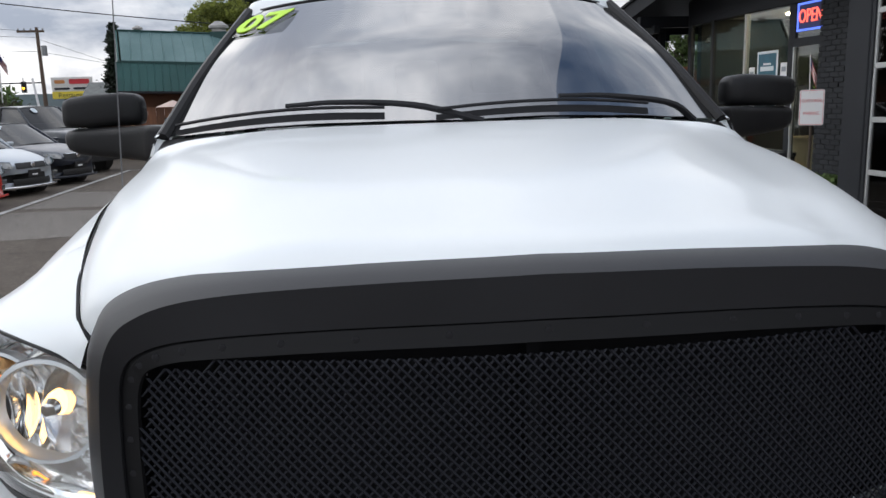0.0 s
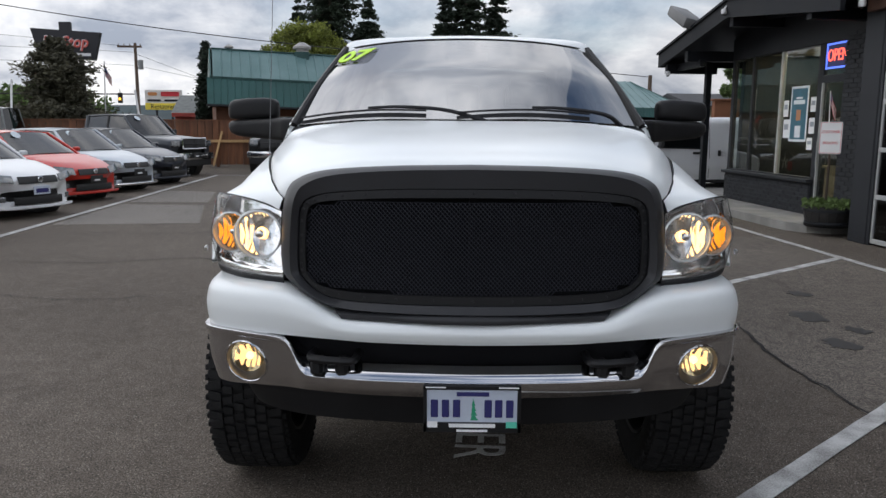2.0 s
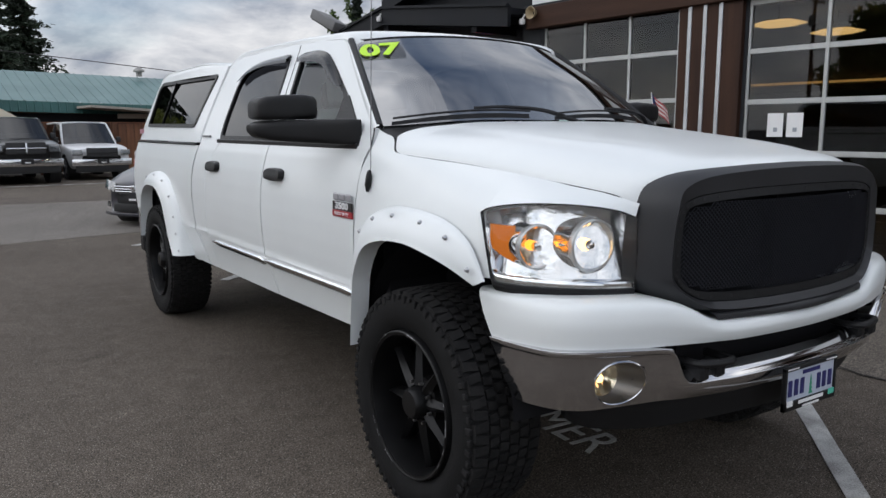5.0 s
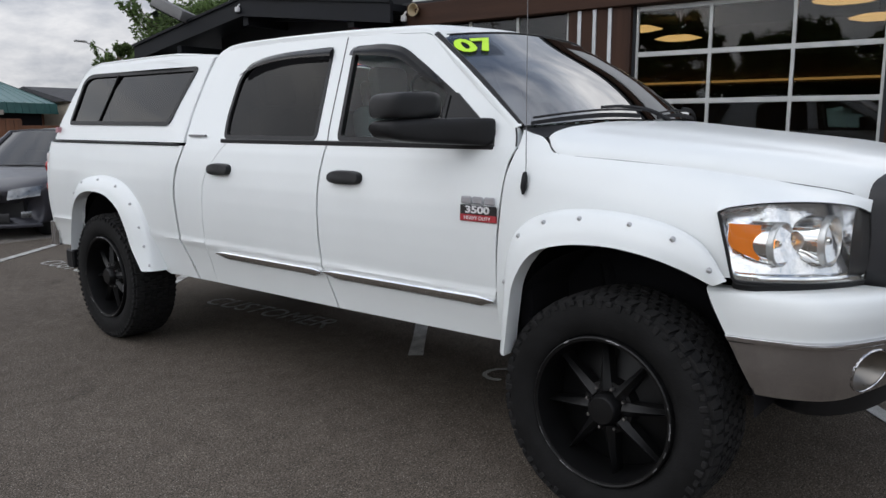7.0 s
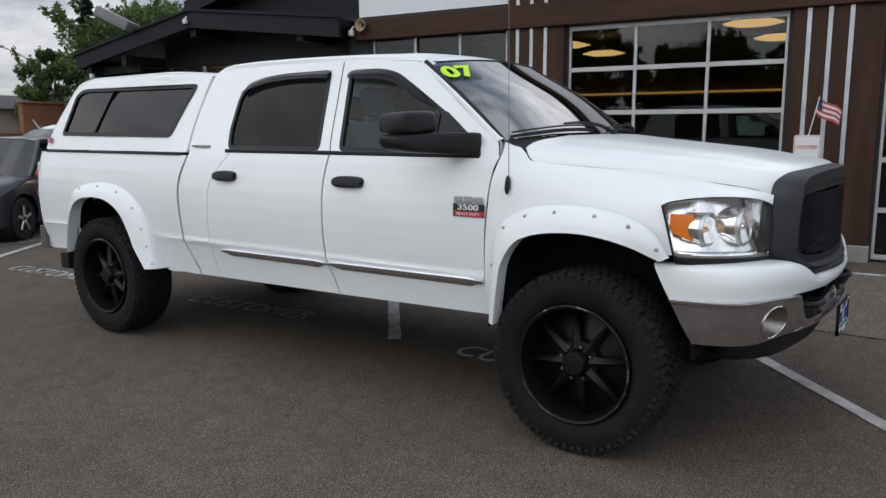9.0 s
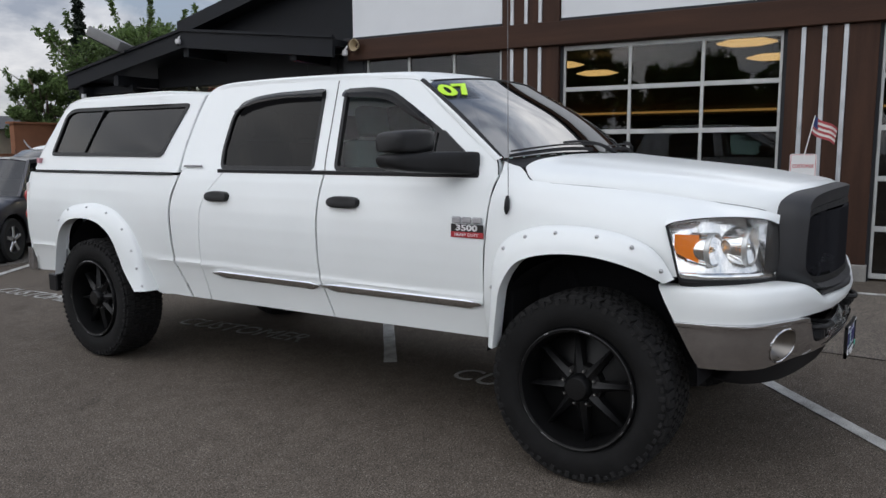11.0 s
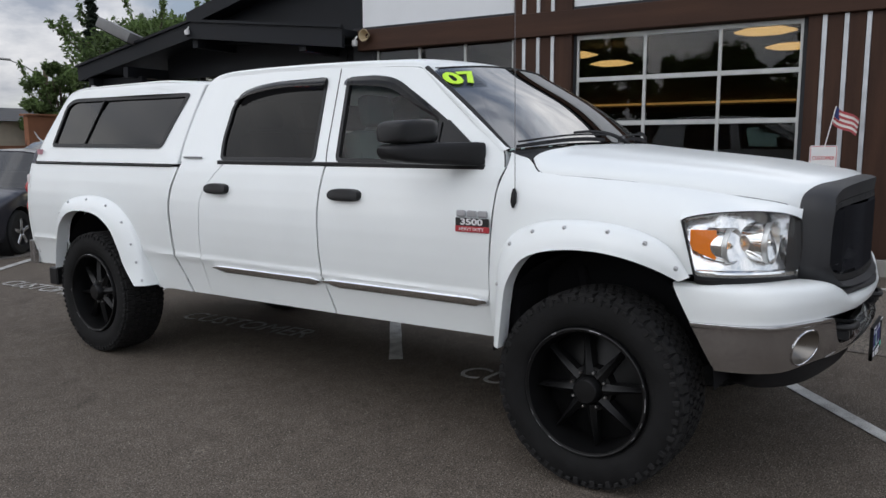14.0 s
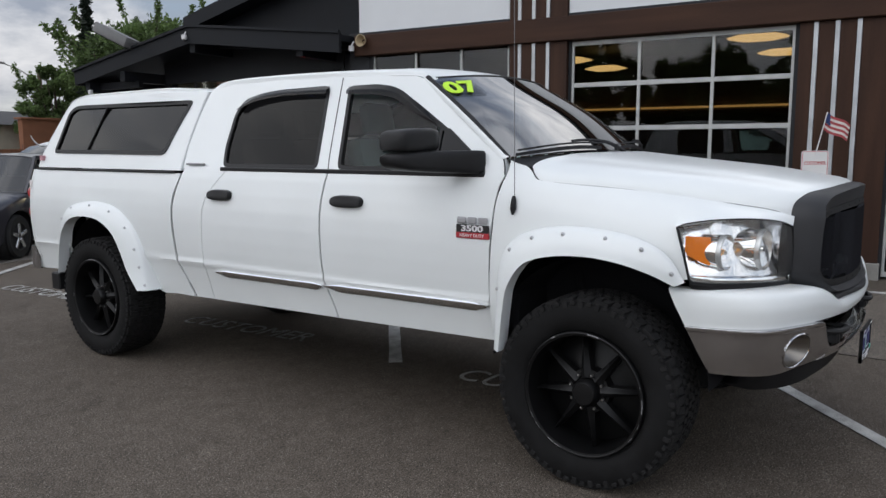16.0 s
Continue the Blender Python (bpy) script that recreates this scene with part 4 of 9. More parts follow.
# black lip between shell and bumper
rows = [[(-0.47, 0.12, 0.955), (0, 0.03, 0.945), (0.47, 0.12, 0.955)], [(-0.45, 0.060, 0.938), (0, -0.004, 0.932), (0.45, 0.060, 0.938)], [(-0.43, 0.050, 0.917), (0, -0.006, 0.913), (0.43, 0.050, 0.917)]]
part("grille_lip", surf(rows, 6, 24), MATTE, truck)

# headlamps
HP = [(0.654, 0.212), (0.742, 0.248), (0.832, 0.313), (0.905, 0.393), (0.957, 0.485), (0.983, 0.570), (0.989, 0.607)]
HT = [1.254, 1.282, 1.295, 1.297, 1.290, 1.274, 1.258]
HB = [1.016, 1.017, 1.018, 1.019, 1.021, 1.024, 1.034]


SWELL = [0.8, 1.3, 2.1, 2.5, 2.2, 1.2, 0.2]


def head_rows(d0, fs=(0.0, 0.08, 0.5, 0.92, 1.0), bulge=0.014):
    rows = []
    for f in fs:
        r = []
        for k, (p, t, l) in enumerate(zip(HP, HT, HB)):
            b = bulge * SWELL[k] * (1 - (2 * f - 1) ** 2)
            nx, ny = 0.35, -0.93
            if k > 3:
                nx, ny = 0.85, -0.5
            lean = -0.060 * (1 - f) * (k - 3) / 3 if k > 3 else 0.0
            r.append((p[0] + nx * (b - d0), p[1] + ny * (b - d0) + lean, l + (t - l) * f))
        rows.append(r)
    return rows


CHR2 = mat("lamp_chrome", (0.86, 0.86, 0.87), 0.13, 0.92, var=0.10, vscale=26, bump=0.35, bscale=22)
CHR4 = mat("amber_reflector", (0.86, 0.66, 0.44), 0.07, 1.0, var=0.1, vscale=30)
CHR3 = mat("lamp_reflector", (0.95, 0.95, 0.94), 0.06, 1.0, var=0.05, vscale=30)
for s in (1, -1):
    mir = lambda rr: [[(x * s, y, z) for x, y, z in r] for r in rr]
    front = head_rows(0.004)
    back = [head_rows(0.036 + 0.07 * f, bulge=0.0)[n_] for n_, f in enumerate((0.0, 0.08, 0.5, 0.92, 1.0))]
    # stepped bright bucket: rim walls and the back
    bk = surf(mir(back), 10, 24)
    for a, b in ((front[0], back[0]), (front[-1], back[-1])):
        bk = surf(mir([a, [tuple(Vector(p).lerp(Vector(q), 0.5)) for p, q in zip(a, b)], b]), 3, 24, bm=bk)
    for c in (0, -1):
        bk = surf(mir([[r[c] for r in front], [r[c] for r in back]]), 2, 8, bm=bk)
    hl = part("headlight", bk, CHR2, truck, "clear headlight with lit bulbs and amber turn signal")
    part("headlight_lens", surf(mir(head_rows(0.0)), 12, 28), LENS, hl, "clear plastic lens")
    for r, rad in ((front[0], 0.006), (front[-1], 0.003), ([q[-1] for q in front], 0.006), ([q[0] for q in front], 0.004)):
        part("headlight_seal", tube([(x * s, y, z) for x, y, z in r], rad, 6, steps=24), BLACKPL, hl)
    tray = [[(x, y, z + 0.004) for x, y, z in head_rows(0.008, bulge=0)[0]], [(x, y, z + 0.026) for x, y, z in head_rows(0.012, bulge=0)[0]], [(x, y, z + 0.030) for x, y, z in head_rows(0.055, bulge=0)[0]]]
    part("headlight_tray", surf(mir(tray), 6, 24), CHR3, hl)
    for cx, cy, cz, r, yaw, lit in ((0.761, 0.318, 1.160, 0.083, 4, BULB), (0.890, 0.440, 1.152, 0.071, 9, TURNB)):
        m = Matrix.Translation((cx * s, cy, cz)) @ pose(0, 0, 0, 0, 0, yaw * s)
        silver = CHR3 if lit is BULB else CHR4
        bowl = part("reflector_tube", turn([(r * 1.06, -0.004), (r * 1.05, 0.04), (r * 1.02, 0.085)], 48, "y", m=m), CHR3, hl)
        part("lamp_ring", turn([(r * 0.955, 0.02), (r * 0.96, -0.016), (r * 0.99, -0.024), (r * 1.07, -0.022), (r * 1.09, -0.012), (r * 1.06, 0.0)], 48, "y", m=m), mat("frosted_ring", (0.66, 0.67, 0.67), 0.24, 0.6, coat=0.4), bowl, "pale frosted ring")
        # the bowl is pressed into upright flutes
        b = turn([(r * 0.955 * i / 30, 0.075 - 0.067 * (i / 30) ** 2) for i in range(31)], 150, "y")
        for v in b.verts:
            q = math.hypot(v.co.x, v.co.z) / r
            w = v.co.x / r * 16.0 + 0.6 * math.sin(v.co.x / r * 5.0) + 0.18 * math.sin(v.co.z / r * 7.0 + v.co.x / r * 9.0)
            v.co.y -= 0.0060 * abs(math.sin(w)) * (0.75 + 0.25 * math.sin(w * 0.37 + 1.0)) * min(1.0, q * 2.2) * max(0.0, min(1.0, (0.97 - q) * 8))
        b.transform(m)
        part("reflector_bowl", b, silver, bowl, smooth=50)
        q = bmesh.new()
        bmesh.ops.create_uvsphere(q, u_segments=14, v_segments=10, radius=r * 0.25)
        q.transform(m @ pose(0, 0.026, 0) @ Matrix.Scale(1.7, 4, (0, 1, 0)))
        part("bulb", q, lit, bowl)
        part("bulb_cap", turn([(0, -0.018), (r * 0.14, -0.014), (r * 0.19, 0.0), (r * 0.17, 0.004)], 16, "y", m=m), CHR3, bowl)
    # amber reflector: a curved upright plate at the lamp's outer end
    amb = [[(x * s, y, z) for x, y, z in ((0.948, 0.476, zz - 0.026 * max(0, 1.16 - zz) / 0.06), (0.964, 0.522, zz), (0.973, 0.576 - 0.25 * max(0, 1.16 - zz), zz + 0.03 * max(0, 1.16 - zz) / 0.06))] for zz in (1.116, 1.135, 1.16, 1.19, 1.220)]
    part("turn_signal_reflector", thick(surf(amb, 6, 8), 0.006), AMBER, hl, "amber side reflector")
    # black gasket between the lamp and the bumper
    gs = [[(x, y, z + dz) for x, y, z in head_rows(d, bulge=0)[0]] for d, dz in ((0.004, 0.002), (0.0, -0.010), (0.012, -0.030))]
    part("headlight_gasket", surf(mir(gs), 4, 24), BLACKPL, hl, "black rubber gasket")

# licence plate in a dealer frame: characters are plain bars
PB = mat("plate_blank", (0.50, 0.55, 0.64), 0.4, var=0.1, vscale=20)
PINK = mat("plate_ink", (0.02, 0.02, 0.12), 0.5)
lp = part("license_plate", box((-0.150, -0.028, 0.570), (0.150, -0.020, 0.712), 0.003), PB, truck, "licence plate in a black dealer frame")
for lo, hi in (((-0.158, -0.034, 0.706), (0.158, -0.018, 0.720)), ((-0.158, -0.034, 0.562), (0.158, -0.018, 0.596)), ((-0.158, -0.034, 0.562), (-0.146, -0.018, 0.722)), ((0.146, -0.034, 0.562), (0.158, -0.018, 0.722))):
    part("plate_frame", box(lo, hi, 0.002), BLACKPL, lp)
for x in (-0.122, -0.086, -0.050, 0.052, 0.086, 0.122):
    part("plate_bar", box((x - 0.012, -0.031, 0.612), (x + 0.012, -0.027, 0.672), 0.002), PINK, lp)
b = None
for i in range(4):
    b = join(b, turn([(0.0, -0.010), (0.017 - i * 0.003, -0.012), (0.0, 0.014)], 3, "z"), Matrix.Translation((0.003, -0.0285, 0.615 + i * 0.016)) @ Matrix.Scale(0.1, 4, (0, 1, 0)))
part("plate_tree", b, mat("plate_green", (0.02, 0.28, 0.15), 0.5), lp)
part("plate_bar", box((-0.05, -0.031, 0.684), (0.055, -0.027, 0.698), 0.001), PINK, lp)
part("plate_sticker", box((-0.145, -0.036, 0.580), (-0.112, -0.033, 0.600)), mat("sticker_white", (0.8, 0.8, 0.8), 0.5), lp)
part("plate_sticker", box((0.110, -0.036, 0.580), (0.145, -0.033, 0.600)), mat("sticker_green", (0.1, 0.55, 0.4), 0.5), lp)
WINK = mat("white_ink", (0.8, 0.8, 0.8), 0.5)
part("frame_bar", box((-0.075, -0.0365, 0.581), (0.075, -0.0335, 0.593)), WINK, lp)
part("frame_bar", box((-0.05, -0.0365, 0.566), (0.05, -0.0335, 0.573)), WINK, lp)
part("frame_bar", box((-0.150, -0.0365, 0.713), (-0.085, -0.0335, 0.7165)), WINK, lp)
part("frame_bar", box((0.085, -0.0365, 0.713), (0.150, -0.0335, 0.7165)), WINK, lp)

# year sticker on the windshield
st = surf([[on_glass(u + (v - 0.8) * 0.12, v, 0.0025) for u in (-0.995, -0.91, -0.83, -0.75, -0.685)] for v in (0.71, 0.815, 0.935)], 6, 12)
backing = part("year_sticker", st, glass("sticker_film", (0.55, 0.56, 0.57), 0.02), ws, "lime green year figures on dark clear film")
fig = text("year_figures", "07", 0.150, LIME, backing, Matrix(((1, 0.22, 0, 0), (0, 1, 0, 0), (0, 0, 1, 0), (0, 0, 0, 1))), 0.001, sx=1.5, bold=0.005)
for v in fig.data.vertices:
    v.co = on_glass(-0.850 + v.co.x / 0.80, 0.815 + v.co.y / 0.66, 0.0045 + v.co.z)

# camper shell over the bed
TW = rounded([(5.815, 1.560), (5.715, 1.885), (5.66, 1.925), (5.58, 1.942), (4.16, 1.936), (4.315, 1.550)], 0.05)
T_OUT = [(6.015, 1.445), (5.97, 1.59), (5.86, 1.77), (5.76, 1.915), (5.69, 1.962), (5.56, 1.985), (5.40, 1.990), (4.60, 1.995), (4.42, 1.994), (4.24, 1.992), (4.12, 1.990), (4.052, 1.985), (4.075, 1.90), (4.100, 1.70), (4.105, 1.58), (4.10, 1.445)]


def tx(y, z, off=0.0):
    """The shell's side; its front edge draws in to meet the cab."""
    w = min(1.0, max(0.0, (y - 4.05) / 0.52))
    w = w * w * (3 - 2 * w)
    x = (green_x(z) + 0.012) * (1 - w) + (0.945 - (z - 1.445) * 0.30) * w
    return (x + off, y, z)


shellT = thing("camper_shell", "white fibreglass camper shell on the truck bed", "camper shell")
both("shell_side", flat([T_OUT, TW], tx, (-0.03, 0, 0), 5), WHITE, shellT)
wf = both("shell_window", flat([TW, shrink(TW, 0.028)], lambda y, z: tx(y, z, 0.008), (-0.03, 0, 0)), BLACKPL, shellT, "sliding side window with black frame")
pn = flat([shrink(TW, 0.026)], lambda y, z: tx(y, z, -0.006))
dv = flat([[(5.341, 1.572), (5.331, 1.572), (5.168, 1.918), (5.178, 1.918)]], lambda y, z: tx(y, z, 0.006), (-0.02, 0, 0))
for f, b1, b2 in zip(wf, (pn, flip(pn)), (dv, flip(dv))):
    part("pane", b1, glass("canopy_glass", (0.05, 0.053, 0.056), 0.045), f, "dark tinted glass", smooth=0)
    part("divider", b2, BLACKPL, f)
rows = []
for y, z in ((4.052, 1.978), (4.12, 1.990), (4.24, 1.992), (4.42, 1.994), (4.6, 1.995), (5.40, 1.990), (5.56, 1.985), (5.69, 1.962), (5.76, 1.915), (5.86, 1.77), (5.97, 1.59), (6.015, 1.445)):
    x = tx(y, z)[0] - 0.004
    k = min(1.0, max(0.0, (z - 1.85) / 0.13))
    rise, back = (0.012 + 0.045 * k) * min(1.0, 0.3 + max(0.0, y - 4.052) * 1.6), 0.075 * (1 - k)
    rows.append([(-x, y, z), (-x + 0.012, y + back * 0.2, z + rise * 0.36), (-x + 0.05, y + back * 0.5, z + rise * 0.75), (-x * 0.5, y + back, z + rise), (0, y + back * 1.1, z + rise * 1.1), (x * 0.5, y + back, z + rise), (x - 0.05, y + back * 0.5, z + rise * 0.75), (x - 0.012, y + back * 0.2, z + rise * 0.36), (x, y, z)])
part("shell_roof", surf(rows, 44, 40), WHITE, shellT)
# the shell's front edge turns in behind the cab
FE = [(4.052, 1.982), (4.075, 1.90), (4.100, 1.70), (4.105, 1.58), (4.10, 1.445)]
both("shell_front_edge", surf([[(tx(y, z)[0], y, z) for y, z in FE], [(tx(y, z)[0] - 0.02, y - 0.012, z) for y, z in FE], [(tx(y, z)[0] - 0.14, y - 0.012, z) for y, z in FE]], 6, 16), WHITE, shellT)
part("shell_front_wall", surf([[(x, 4.075, 1.968), (x, 4.085, 1.90), (x, 4.115, 1.45)] for x in (-0.70, -0.35, 0, 0.35, 0.70)], 8, 8), WHITE, shellT)
both("shell_base_rail", box((0.90, 4.135, 1.424), (0.968, 6.0, 1.437), 0.003), BLACKPL, shellT)
# added near-black block: stands in for the unlit inside behind the glass
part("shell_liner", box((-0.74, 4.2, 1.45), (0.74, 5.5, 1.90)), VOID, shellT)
part("shell_logo", box((-0.950, 5.945, 1.50), (-0.920, 5.985, 1.54)), mat("logo_pink", (0.5, 0.25, 0.28), 0.5), shellT)

# inner structure, chassis and interior; hidden blocks carry shade in their near-black colour
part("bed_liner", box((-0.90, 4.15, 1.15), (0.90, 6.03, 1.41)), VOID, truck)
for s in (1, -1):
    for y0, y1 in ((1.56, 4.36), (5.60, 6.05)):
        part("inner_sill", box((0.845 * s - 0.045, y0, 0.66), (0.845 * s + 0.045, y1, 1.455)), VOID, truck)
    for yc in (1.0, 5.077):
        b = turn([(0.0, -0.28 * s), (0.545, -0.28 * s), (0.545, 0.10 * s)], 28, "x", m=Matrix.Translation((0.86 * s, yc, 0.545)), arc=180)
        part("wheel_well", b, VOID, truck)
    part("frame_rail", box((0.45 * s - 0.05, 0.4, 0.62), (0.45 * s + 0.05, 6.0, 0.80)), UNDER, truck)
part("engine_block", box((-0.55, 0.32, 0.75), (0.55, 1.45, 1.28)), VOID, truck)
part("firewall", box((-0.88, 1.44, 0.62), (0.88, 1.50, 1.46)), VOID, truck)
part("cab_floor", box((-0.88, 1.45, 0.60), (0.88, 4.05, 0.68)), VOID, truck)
for y in (1.0, 5.077):
    b = rod((-0.75, y, 0.47), (0.75, y, 0.47), 0.055, 12)
    b = turn([(0, -0.14), (0.13, -0.1), (0.17, 0), (0.13, 0.1), (0, 0.14)], 16, "y", bm=b, m=Matrix.Translation((0.12, y, 0.47)))
    part("axle", b, UNDER, truck)
    for s in (1, -1):
        part("leaf_spring", tube([(0.55 * s, y - 0.65, 0.62), (0.55 * s, y, 0.50), (0.55 * s, y + 0.65, 0.64)], 0.03, 6, steps=8), UNDER, truck)
        part("shock_absorber", rod((0.62 * s, y + 0.1, 0.47), (0.58 * s, y + 0.25, 0.95), 0.03, 8), VOID, truck)
part("exhaust_pipe", tube([(0.35, 1.6, 0.6), (0.35, 4.4, 0.58), (0.6, 5.6, 0.6), (0.85, 5.9, 0.58)], 0.04, 8, steps=16), UNDER, truck)
# cabin: dashboard, wheel, seats
part("dashboard", surf([[(-0.84, 1.50, 1.50), (0, 1.38, 1.53), (0.84, 1.50, 1.50)], [(-0.84, 1.72, 1.50), (0, 1.66, 1.53), (0.84, 1.72, 1.50)], [(-0.84, 1.80, 1.40), (0, 1.76, 1.42), (0.84, 1.80, 1.40)], [(-0.84, 1.78, 1.0), (0, 1.75, 1.0), (0.84, 1.78, 1.0)]], 12, 10), mat("dash", (0.10, 0.105, 0.11), 0.7, var=0.2), truck)
b = turn([(0.185, 0.0), (0.195, 0.012), (0.205, 0.0), (0.195, -0.012), (0.185, 0.0)], 28, "y")
b = box((-0.18, -0.01, -0.02), (0.18, 0.01, 0.02), bm=b)
b = box((-0.06, -0.02, -0.06), (0.06, 0.02, 0.06), bm=b)
b.transform(Matrix.Translation((0.40, 1.93, 1.44)) @ pose(0, 0, 0, -25, 0, 0))
part("steering_wheel", b, mat("wheel_grey", (0.05, 0.05, 0.055), 0.6), truck)


def seat(x, y, w):
    bm = box((x - w, y - 0.25, 0.95), (x + w, y + 0.28, 1.12), 0.05, seg=2)
    back = box((-w, -0.07, 0.0), (w, 0.08, 0.62), 0.05, seg=2)
    bm = join(bm, back, Matrix.Translation((x, y + 0.28, 1.05)) @ pose(0, 0, 0, -12, 0, 0))
    hd = box((-0.13, -0.05, 0.64), (0.13, 0.05, 0.84), 0.04, seg=2)
    return join(bm, hd, Matrix.Translation((x, y + 0.28, 1.05)) @ pose(0, 0, 0, -10, 0, 0))


for x in (-0.42, 0.42):
    part("front_seat", seat(x, 2.35, 0.25), INTER, truck)
for x in (-0.45, 0.0, 0.45):
    part("rear_seat", seat(x, 3.35, 0.21), INTER, truck)
part("rear_view_mirror", box((-0.12, 1.97, 1.90), (0.12, 2.0, 1.96), 0.015), BLACKPL, truck)
part("windshield_paper", box((0.66, 1.60, 1.59), (0.74, 1.602, 1.66)), WINK, truck)


# ---- wheels ----
TREAD = mat("scuffed_tread", (0.020, 0.0195, 0.0195), 0.8, var=0.5, vscale=22, bump=0.2, bscale=140, dark=(0.009, 0.009, 0.0095), espec=0.2, fine=0.5)
SCRAPE = mat("bare_scrape", (0.30, 0.30, 0.31), 0.5, 0.4, var=0.8, vscale=60)


def wheel(x, y, s):
    base = pose(x, y, 0.460)
    prof = [(0.300, -0.150), (0.318, -0.165), (0.36, -0.176), (0.41, -0.176), (0.440, -0.165), (0.453, -0.145), (0.458, -0.07), (0.459, 0.0), (0.458, 0.07), (0.453, 0.145), (0.440, 0.165), (0.41, 0.176), (0.36, 0.176), (0.318, 0.165), (0.300, 0.150)]
    wh = part("wheel", turn([(0.285, -0.14), (0.298, -0.145), (0.298, 0.145), (0.292, 0.162), (0.280, 0.160), (0.272, 0.12), (0.268, -0.10), (0.285, -0.14)], 56, "x"), RIMB, truck, "black eight-spoke off-road wheel")
    wh.matrix_basis = base if s > 0 else base @ pose(0, 0, 0, 0, 0, 180)

    def fitted(bm):
        """Draw the tyre to its width and to its loaded height."""
        for v in bm.verts:
            r = math.hypot(v.co.y, v.co.z)
            k = (0.300 + (r - 0.300) * 0.942) / r
            v.co = Vector((v.co.x * 0.925, v.co.y * k, v.co.z * k))
        return bm

    ty = part("tyre", fitted(turn(prof, 64, "x")), RUBBER, wh, "chunky all-terrain tyre")
    n = 66
    b = bmesh.new()
    for i in range(n):
        a = 2 * math.pi * i / n
        for x0, x1, da, w, r0 in ((-0.158, -0.10, 0.0, 0.034, 0.011), (-0.092, -0.052, 0.045, 0.030, 0.011), (-0.044, -0.004, 0.01, 0.030, 0.011), (0.004, 0.044, 0.055, 0.030, 0.011), (0.052, 0.092, 0.02, 0.030, 0.011), (0.10, 0.158, 0.06, 0.034, 0.011)):
            blk = box((x0, -w / 2, 0.452), (x1, w / 2, 0.459 + r0))
            for v in blk.verts:
                if abs(v.co.x) > 0.14:
                    v.co.z -= 0.008
                v.co.y += 0.16 * (v.co.x - (x0 + x1) / 2) * (1 if (i + int(x0 * 50)) % 2 else -1)
            join(b, blk, Matrix.Rotation(a + da, 4, "X"))
        for sx in (1, -1):
            blk = box((0.160, -0.012, 0.428 if i % 2 else 0.415), (0.1765, 0.012, 0.448), 0.003)
            if sx < 0:
                for v in blk.verts:
                    v.co.x = -v.co.x
            join(b, blk, Matrix.Rotation(a + 0.03, 4, "X"))
    part("tread", fitted(b), TREAD, ty)
    # spokes: eight pairs of tapering ridged blades
    for i in range(8):
        a = 2 * math.pi * i / 8 + 0.12
        rows = []
        for r, w, h in ((0.07, 0.030, 0.112), (0.12, 0.022, 0.108), (0.19, 0.015, 0.098), (0.25, 0.010, 0.090), (0.287, 0.007, 0.088)):
            rows.append([(h - 0.07, -w, r), (h - 0.026, -w, r), (h - 0.020, -w * 0.9, r), (h, 0, r), (h - 0.020, w * 0.9, r), (h - 0.026, w, r), (h - 0.07, w, r)])
        sp = surf(rows, 8, 12)
        sp.transform(Matrix.Rotation(a, 4, "X"))
        part("spoke", sp, RIMB, wh)
        bo = turn([(0, 0.018), (0.006, 0.017), (0.008, 0.0)], 6, "x", m=Matrix.Rotation(a + 0.39, 4, "X") @ Matrix.Translation((0.095, 0, 0.085)))
        part("lug_nut", bo, SILVER, wh)
    part("hub_cap", turn([(0.0, 0.150), (0.052, 0.147), (0.062, 0.135), (0.066, 0.09), (0.105, 0.085), (0.11, 0.03), (0.27, -0.02), (0.27, -0.05)], 32, "x"), RIMB, wh)
    part("rim_edge", turn([(0.286, 0.163), (0.292, 0.166), (0.297, 0.162)], 56, "x"), RIMB, wh)
    # bare metal scrapes along the rim edge
    rnd = random.Random(int(y * 10) + (7 if s > 0 else 0))
    for i in range(13):
        a, n_ = rnd.uniform(0, 360), rnd.uniform(2, 13)
        w_ = rnd.uniform(0.0012, 0.0034)
        q = turn([(0.2925 - w_, 0.1668), (0.2925, 0.1676), (0.2925 + w_, 0.1655)], 6, "x", m=Matrix.Rotation(math.radians(a), 4, "X"), arc=n_)
        part("scrape", q, SCRAPE, wh, "bare metal scrape" if i == 0 else "")
    part("brake_disc", turn([(0.0, -0.02), (0.17, -0.02), (0.18, -0.03), (0.18, -0.05)], 28, "x"), SILVER, wh)
    return wh


for s in (1, -1):
    for y in (1.0, 5.077):
        wheel(0.905 * s, y, s)

# ---- the lot: its own axes are turned 5 degrees from the truck; local x runs to the showroom, local y along it ----
LOT = pose(0, 0, 0, 0, 0, 5)


def lot(n, u, z=0, rz=0):
    return LOT @ pose(n, u, z, 0, 0, rz)


